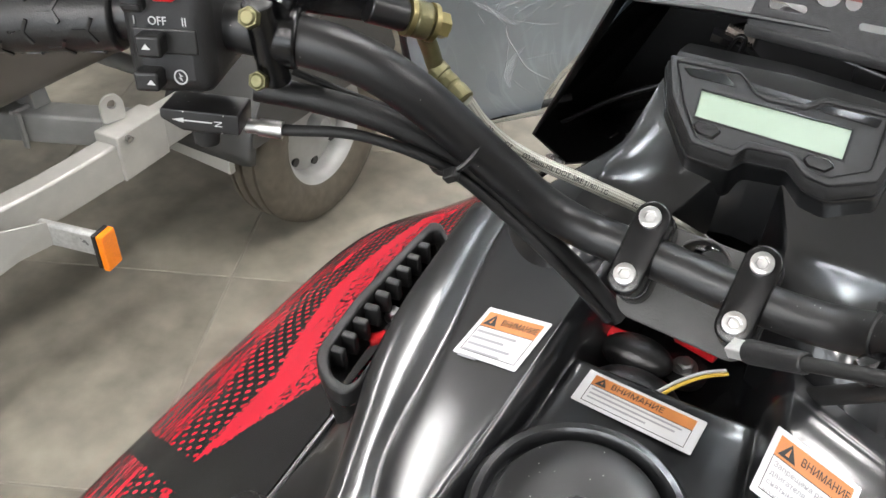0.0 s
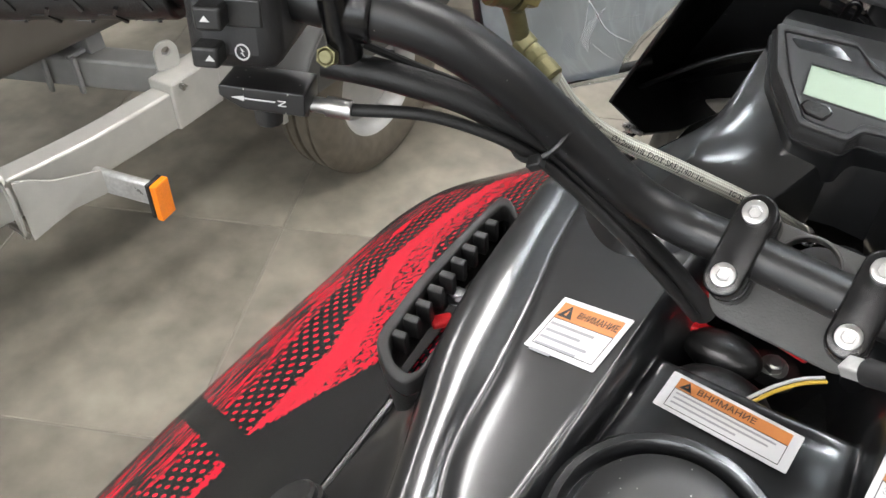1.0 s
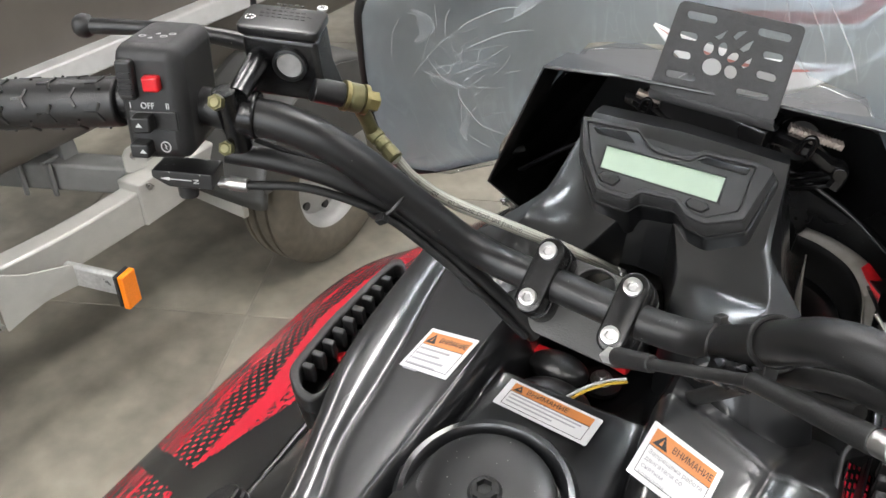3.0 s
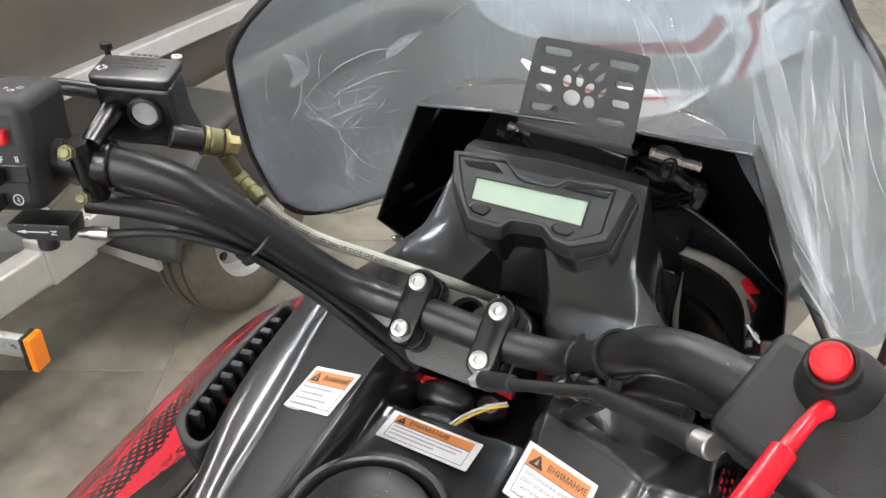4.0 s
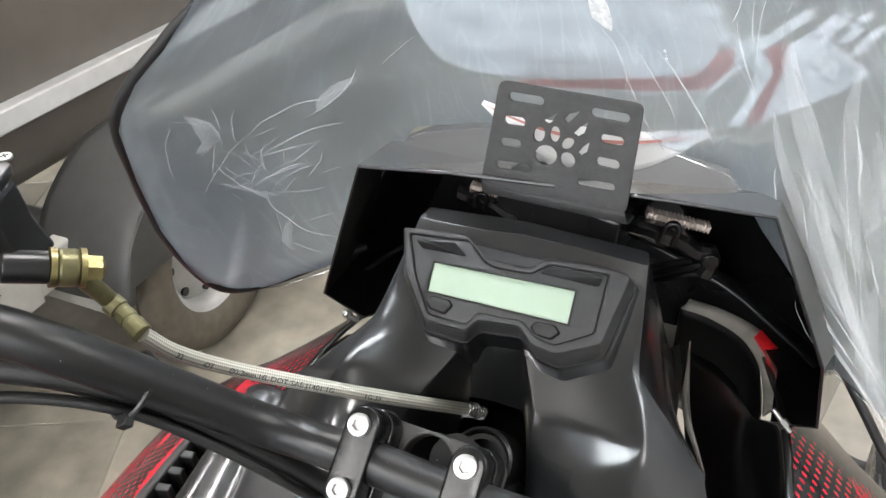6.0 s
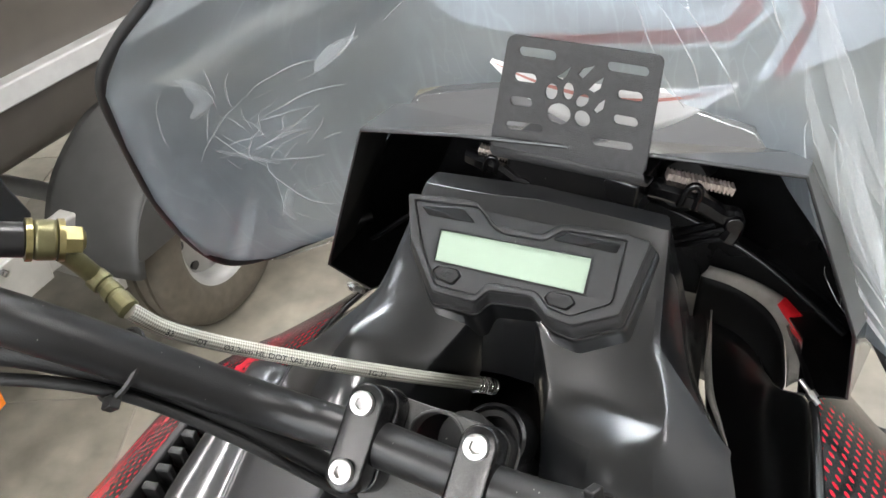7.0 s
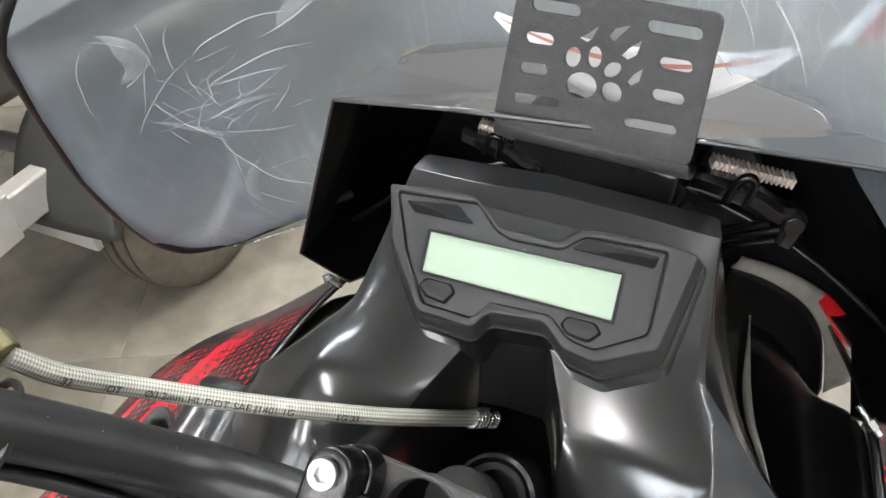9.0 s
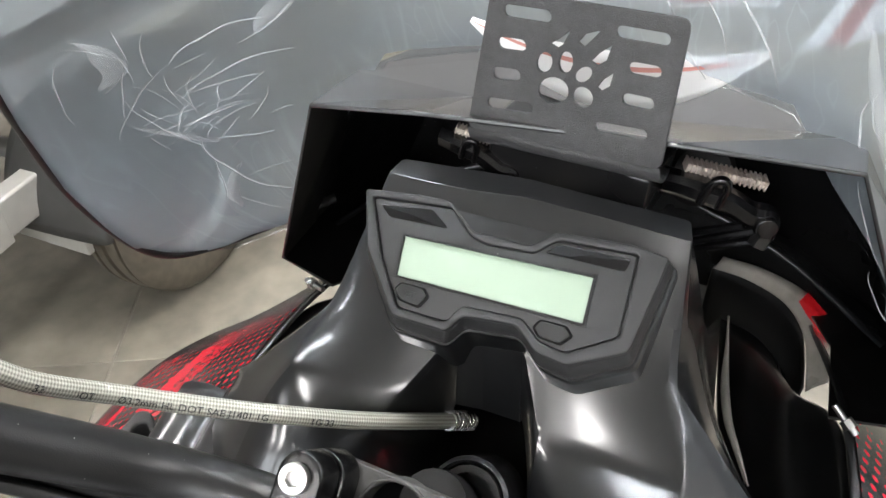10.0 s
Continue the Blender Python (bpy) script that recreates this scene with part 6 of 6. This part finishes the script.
# banjo fitting and hose
ba, bb = Vector((-0.1800, -0.0550, 1.3615)), Vector((-0.1530, -0.0235, 1.3460))
bd = (bb - ba).normalized()
part("outlet", rods((ba - bd * 0.012, ba + bd * 0.010, 0.0085)), SHELL, brake, bevel=0.001)
hose_line = catmull([(-0.1455, -0.0286, 1.3075), (-0.1375, -0.0170, 1.2880), (-0.122, 0.0060, 1.262), (-0.084, 0.0320, 1.238), (-0.046, 0.0660, 1.208), (-0.022, 0.103, 1.175), (-0.010, 0.131, 1.149)], 10)
hose = part("brake_hose", pipe(hose_line, 0.0046, 1, 14), BRAID, sled, "braided steel brake hose with black print")
for txt, at in (("\u00d83.2mm HL DOT SAE J1401 1G", 0.060), ("1G 33 . \u2014\u2014", 0.148), ("33 . HL DOT", 0.022)):
    part_mesh("print", along(writing(txt, 0.0050, Matrix(), 0.0001, align="LEFT"), hose_line, at, Vector((0.35, 0.6, 0.7)), 0.0049), INK, hose, smooth=False)
part("banjo_washer", rods((ba + bd * 0.010, ba + bd * 0.013, 0.0105)), BRASS, hose)
part("banjo", rods((ba + bd * 0.013, ba + bd * 0.024, 0.0100)), OLIVE, hose, "olive-zinc banjo fitting", bevel=0.002)
part("banjo_washer", rods((ba + bd * 0.024, ba + bd * 0.027, 0.0105)), BRASS, hose)
hex_bolt(hose, ba + bd * 0.027, bd, 0.0075, 0.008, BRASS, washer=False, name="banjo_bolt")
mid_b = ba + bd * 0.018
neck = pipe([mid_b, (-0.1690, -0.0300, 1.3350), (-0.1683, -0.0228, 1.3200), (-0.1615, -0.0236, 1.3155), (-0.1455, -0.0286, 1.3078)], 0.0052, 6, 14)
part("neck", neck, OLIVE, hose, "olive zinc bent hose neck")
for a_, b_, r_ in (((-0.1690, -0.0228, 1.3200), (-0.1630, -0.0236, 1.3165), 0.0064), ((-0.1600, -0.0242, 1.3145), (-0.1555, -0.0256, 1.3125), 0.0060), ((-0.1535, -0.0262, 1.3115), (-0.1455, -0.0286, 1.3078), 0.0062)):
    part("crimp", rods((a_, b_, r_, r_, 10)), OLIVE, hose, bevel=0.0006)
for k in range(7):
    q = Vector((-0.022, 0.103, 1.175)).lerp(Vector((-0.010, 0.131, 1.149)), 0.45 + 0.09 * k)
    d = Vector((0.012, 0.028, -0.026)).normalized()
    part("spring_coil", rods((q - d * 0.0011, q + d * 0.0008, 0.0062, 0.0062, 16)), ZINC, hose, "bright spring coil", bevel=0.0005)

# ---------- right controls ----------
T = axes((0.2622, -0.1589, 1.3393), (0.87, -0.49, 0.0), (0.42, 0.70, 0.59)) @ Matrix.Diagonal((0.8, 0.8, 0.8, 1))
throttle = part("throttle_housing", boxes((0.136, 0.072, 0.060), T @ Matrix.Translation((-0.015, -0.004, -0.004))), GREYP, bar, "dark grey throttle housing with red stop button", bevel=0.007)
TB = T @ Matrix.Translation((-0.0395, 0.0195, 0.022))
part("housing_boss", turned([(0.0260, -0.012), (0.0220, 0.004), (0.0170, 0.014), (0.0140, 0.020)], TB, 32), GREYP, throttle)
part("boss_rim", turned([(0.0140, 0.018), (0.0140, 0.0285), (0.0128, 0.0300), (0.0112, 0.0295), (0.0105, 0.018)], TB, 32), GREYP, throttle)
button = part("stop_button", turned([(0.0102, 0.018), (0.0102, 0.0330), (0.0092, 0.0342), (0.0080, 0.0330), (0.0066, 0.0330), (0.0056, 0.0338), (0.0, 0.0336)], TB, 36), RED, throttle, "round red stop button with a rim")
part("tether_cord", pipe([T @ Vector(v) for v in ((-0.034, 0.006, 0.028), (-0.033, 0.001, 0.036), (-0.034, -0.008, 0.040), (-0.032, -0.030, 0.048), (-0.030, -0.065, 0.055))], 0.0030, 8, 12, radii=[0.0022, 0.0042, 0.0034, 0.0036, 0.0036]), REDCORD, throttle, "shiny red safety cord")
part("cord_sleeve", rods((T @ Vector((-0.0325, -0.030, 0.047)), T @ Vector((-0.028, -0.075, 0.057)), 0.0056)), REDCORD, throttle, bevel=0.0008)
part("throttle_lever", boxes((0.05, 0.016, 0.02), T @ Matrix.Translation((0.02, -0.036, -0.012))), SHELL, throttle, bevel=0.004)
rgrip = part("grip", rods((T @ Vector((0.05, 0.004, 0.0)), T @ Vector((0.17, 0.004, 0.0)), 0.0165)), RUBBER, bar, "black rubber grip with tread marks", bevel=0.002)
part("throttle_cable", pipe([(0.062, -0.0690, 1.2410), (0.085, -0.0800, 1.2560), (0.108, -0.0900, 1.2700), (0.132, -0.1030, 1.2870)], 0.0038, 8, 12), RUBBER, bar, "black throttle cable")
part("cable_boot", rods(((0.126, -0.0995, 1.2830), (0.1860, -0.1500, 1.3170), 0.0050, 0.0068, 20)), RUBBER, bar, "tapered rubber boot", bevel=0.001)
part("cable_nut", rods(((0.1855, -0.1495, 1.3168), (0.1935, -0.1560, 1.3210), 0.0064, 0.0064, 20)), ZINC, bar, "bright knurled nut", bevel=0.001)
part("connector_boot", rods(((0.041, -0.0535, 1.2240), (0.068, -0.0710, 1.2445), 0.0068, 0.0058, 14)), GREYP, bar, "grey connector sleeve", bevel=0.001)
part("connector_tip", boxes((0.014, 0.010, 0.007), axes((0.0375, -0.0515, 1.2215), (0.78, -0.40, 0.48), (0, 1, 0))), CHROMED, bar, "pale plug tip", bevel=0.001)
part("warmer_lead", pipe([(0.210, -0.09, 1.318), (0.24, -0.05, 1.30), (0.23, 0.02, 1.22), (0.18, 0.06, 1.15)], 0.004, 8, 10), RUBBER, bar)
part("wiring_sleeve", pipe([(0.20, -0.125, 1.318), (0.165, -0.095, 1.296), (0.135, -0.058, 1.255), (0.11, -0.02, 1.20), (0.08, 0.02, 1.14)], 0.006, 8, 12), RUBBER, bar)

part("lever_rod", rods(((0.186, -0.110, 1.3360), (0.2260, -0.105, 1.3400), 0.0034)), GREYP, bar, "dark grey lever rod")
for k, (x_, y_, z_) in enumerate(((0.098, -0.050, 1.238), (0.108, -0.058, 1.246), (0.118, -0.066, 1.254))):
    wrap = bmesh.new()
    bmesh.ops.create_icosphere(wrap, subdivisions=2, radius=0.0105, matrix=Matrix.Translation((x_, y_, z_)) @ Matrix.Rotation(0.9 + k, 4, "Z") @ Matrix.Diagonal((1.2, 0.8, 0.9, 1)))
    for v in wrap.verts:
        v.co += Vector((noise.noise(v.co * 170), noise.noise(v.co * 170 + Vector((9, 0, 0))), noise.noise(v.co * 170 + Vector((0, 9, 0))))) * 0.005
    part("taped_lead", wrap, CASTING, bar, "crumpled black tape round the leads", smooth=False)
part("wiring_sleeve", pipe([(0.108, -0.060, 1.248), (0.128, -0.078, 1.262), (0.150, -0.098, 1.282), (0.178, -0.122, 1.306)], 0.0042, 8, 10), RUBBER, bar)

# ---------- the boat trailer ----------
trailer = thing("boat_trailer", (-1.7, 1.0, 0), "galvanised boat trailer with an orange side reflector", "trailer")
pts = catmull([(-1.80, -0.9, 0.43), (-1.66, -0.4, 0.43), (-1.545, 0.1, 0.43), (-1.49, 0.45, 0.432), (-1.475, 0.72, 0.44)], 8)


def square_tube(line, w, h):
    """A square-section tube along a line, upright."""
    bm = bmesh.new()
    rings = []
    for i, c in enumerate(line):
        d = Vector(line[min(i + 1, len(line) - 1)]) - Vector(line[max(i - 1, 0)])
        side = Vector((d.y, -d.x, 0)).normalized()
        c = Vector(c)
        rings.append([bm.verts.new(c + side * a * w / 2 + Vector((0, 0, b_ * h / 2))) for a, b_ in ((-1, -1), (1, -1), (1, 1), (-1, 1))])
    for a, b_ in zip(rings, rings[1:]):
        for k in range(4):
            bm.faces.new((a[k], a[(k + 1) % 4], b_[(k + 1) % 4], b_[k]))
    bm.faces.new(rings[0][::-1])
    bm.faces.new(rings[-1])
    bmesh.ops.recalc_face_normals(bm, faces=bm.faces[:])
    return bm


drawbar = part("drawbar", square_tube(pts, 0.06, 0.10), GALV, trailer, "pale grey square drawbar", bevel=0.007)
part("hinge_plate", boxes((0.074, 0.16, 0.122), Matrix.Translation((-1.478, 0.79, 0.452)) @ Matrix.Rotation(radians(4), 4, "Z")), GALV, trailer, bevel=0.004)
me = cut_plate([rounded([(-0.03, 0), (0.03, 0), (0.03, 0.05), (0.015, 0.07), (-0.015, 0.07), (-0.03, 0.05)], 0.012), ellipse(0, 0.045, 0.012, 0.012)], 0.008, axes((-1.505, 0.77, 0.515), (0.25, 1, 0), (0, 0, 1)))
part_mesh("lug", me, GALV, trailer)
part("hinge_pin", rods(((-1.53, 0.76, 0.50), (-1.42, 0.74, 0.50), 0.008)), ZINC, trailer)
part("side_member", square_tube([(-1.478, 0.86, 0.452), (-1.482, 1.0, 0.452), (-1.485, 1.22, 0.452)], 0.06, 0.10), GALV, trailer, bevel=0.007)
cross = part("cross_member", square_tube([(-2.50, 0.42, 0.41), (-2.1, 0.66, 0.41), (-1.56, 0.90, 0.41)], 0.08, 0.085), GALVDARK, trailer, bevel=0.008)
for q in ((-1.915, 0.735), (-1.84, 0.775)):
    part("u_bolt", boxes((0.016, 0.012, 0.105), Matrix.Translation((q[0] + 0.018, q[1] - 0.048, 0.41))), GALVDARK, cross, bevel=0.004)
    part("u_bolt", boxes((0.016, 0.11, 0.012), Matrix.Translation((q[0], q[1], 0.459))), GALVDARK, cross, bevel=0.004)
part("winch_post", boxes((0.075, 0.05, 0.75), Matrix.Translation((-1.90, 0.80, 0.80)) @ Matrix.Rotation(radians(-8), 4, "Y")), GALVDARK, trailer, bevel=0.004)
# lamp bracket with the reflector
flange = [(-0.01, 0.082), (0.012, 0.078), (0.030, 0.050), (0.038, 0.010), (0.036, -0.035), (0.022, -0.075), (0.004, -0.092), (-0.01, -0.088)]
part_mesh("bracket_flange", cut_plate([rounded(flange, 0.008)], 0.006, axes((-1.478, 0.285, 0.425), (0.97, -0.24, 0), (0, 0, 1))), GALV, trailer, "curved bracket flange")
for z in (0.485, 0.350):
    part("clamp_bolt", rods(((-1.52, 0.285, z), (-1.455, 0.280, z), 0.007)), ZINC, trailer)
arm = part("lamp_arm", boxes((0.155, 0.020, 0.062), Matrix.Translation((-1.345, 0.468, 0.4150)) @ Matrix.Rotation(radians(12), 4, "Z")), CHROMED, trailer, "silvered lamp arm", bevel=0.008)
web = rounded([(0.0, 0.072), (0.03, 0.066), (0.075, 0.046), (0.15, 0.034), (0.175, 0.032), (0.175, -0.030), (0.10, -0.040), (0.05, -0.060), (0.0, -0.085)], 0.006)
part_mesh("gusset", cut_plate([web], 0.006, axes((-1.455, 0.288, 0.420), (0.36, 0.93, 0), (0, 0, 1)), 0.001), GALV, trailer, "swept bracket web")
part("gasket", boxes((0.010, 0.046, 0.088), Matrix.Translation((-1.268, 0.485, 0.408)) @ Matrix.Rotation(radians(10), 4, "Z")), RUBBER, trailer, bevel=0.002)
part("reflector", boxes((0.016, 0.046, 0.092), Matrix.Translation((-1.254, 0.488, 0.406)) @ Matrix.Rotation(radians(10), 4, "Z")), REFLECTOR, trailer, "orange side reflector", bevel=0.003)

# wheel
W = Matrix.Translation((-1.345, 1.315, 0.300)) @ Matrix.Rotation(radians(90), 4, "Y") @ Matrix.Rotation(0, 4, "Z")
tyre_profile = [(0.178, -0.065), (0.20, -0.080), (0.245, -0.086), (0.280, -0.078), (0.296, -0.062), (0.300, -0.045), (0.292, -0.043), (0.292, -0.037), (0.300, -0.035), (0.301, -0.010), (0.293, -0.008), (0.293, 0.008), (0.301, 0.010), (0.300, 0.035), (0.292, 0.037), (0.292, 0.043), (0.300, 0.045), (0.296, 0.062), (0.280, 0.078), (0.245, 0.086), (0.20, 0.080), (0.178, 0.065)]
wheel = part("wheel", turned([(0.03, 0.02), (0.10, 0.026), (0.125, 0.010), (0.150, 0.005), (0.160, 0.040), (0.172, 0.052), (0.184, 0.060), (0.188, 0.066), (0.184, 0.068), (0.170, 0.058), (0.158, 0.046), (0.150, 0.012), (0.150, -0.05), (0.10, -0.06)], W, 40), WHEELRIM, trailer, "silver steel wheel")
part("tyre", turned(tyre_profile, W, 56, False), TYRE, wheel, "dusty dark tyre")
# wheel holes are solid dark plugs, their shade put into the colour
for k in range(8):
    a = radians(45 * k)
    part("rim_hole_shade", rods((W @ Vector((0.128 * math.cos(a), 0.128 * math.sin(a), 0.000)), W @ Vector((0.128 * math.cos(a), 0.128 * math.sin(a), 0.0165)), 0.014)), CAVITY, wheel)
part("hub_cap", turned([(0.035, 0.0), (0.035, 0.05), (0.028, 0.062), (0.0, 0.064)][::1], W, 24), GALVDARK, wheel)
# mudguard: an arch over the wheel with a flat apron
arch = []
for a in (172, 155, 135, 110, 90, 70, 45, 25):
    ca, sa = math.cos(radians(a)), math.sin(radians(a))
    arch.append([(x, 1.315 + r * ca, 0.31 + r * sa) for x, r in ((-1.56, 0.365), (-1.45, 0.37), (-1.31, 0.37), (-1.265, 0.362), (-1.255, 0.345))])
part("mudguard", loft(arch, 4, 4), MUDGUARD, trailer, "dark grey plastic mudguard", solid=0.004, core=(-1.345, 1.315, 0.3))
skirt_ = rounded([(-0.36, 0.10), (0.30, 0.10), (0.345, 0.13), (0.30, 0.225), (0.20, 0.312), (0.0, 0.358), (-0.20, 0.312), (-0.32, 0.20)], 0.03)
part_mesh("mudguard_skirt", cut_plate([skirt_], 0.005, axes((-1.252, 1.315, 0.31), (0, 1, 0), (0, 0, 1)), 0.001), MUDGUARD, trailer, "dark grey plastic mudguard skirt")
part("mudguard_bar", square_tube([(-1.62, 0.985, 0.335), (-1.33, 0.965, 0.335)], 0.02, 0.045), GALV, trailer, bevel=0.003)
part("axle", rods(((-2.6, 1.315, 0.30), (-1.37, 1.315, 0.30), 0.03)), GALVDARK, trailer)

# ---------- the boat on it ----------
boat = thing("boat", (-2.4, 1.8, 0.5), "grey boat hull with a pale strake, on the trailer", "boat")
hull = [[(x, y, z) for x, z in ((-2.45 - k * 0.5, 0.46 + k * 0.05), (-2.05 - k * 0.25, 0.49 + k * 0.05), (-1.76 - k * 0.15, 0.53), (-1.68 - k * 0.1, 0.74), (-1.60 - k * 0.1, 1.05), (-1.55 - k * 0.1, 1.35))] for y, k in ((4.6, 0.0), (2.5, 0.0), (1.2, 0.0), (0.2, 0.0), (-0.8, 0.25), (-1.6, 1.0))]
part("hull", loft(hull, 8, 6), HULL, boat, "grey hull side", solid=0.005, core=(-2.4, 1.8, 1.2))
part("strake", square_tube([(-1.64, 4.6, 0.775), (-1.64, 2.5, 0.775), (-1.64, 1.2, 0.775), (-1.64, 0.2, 0.775), (-1.67, -0.8, 0.775), (-1.74, -1.5, 0.775)], 0.05, 0.06), STRAKE, boat, "pale strake along the hull", bevel=0.006)
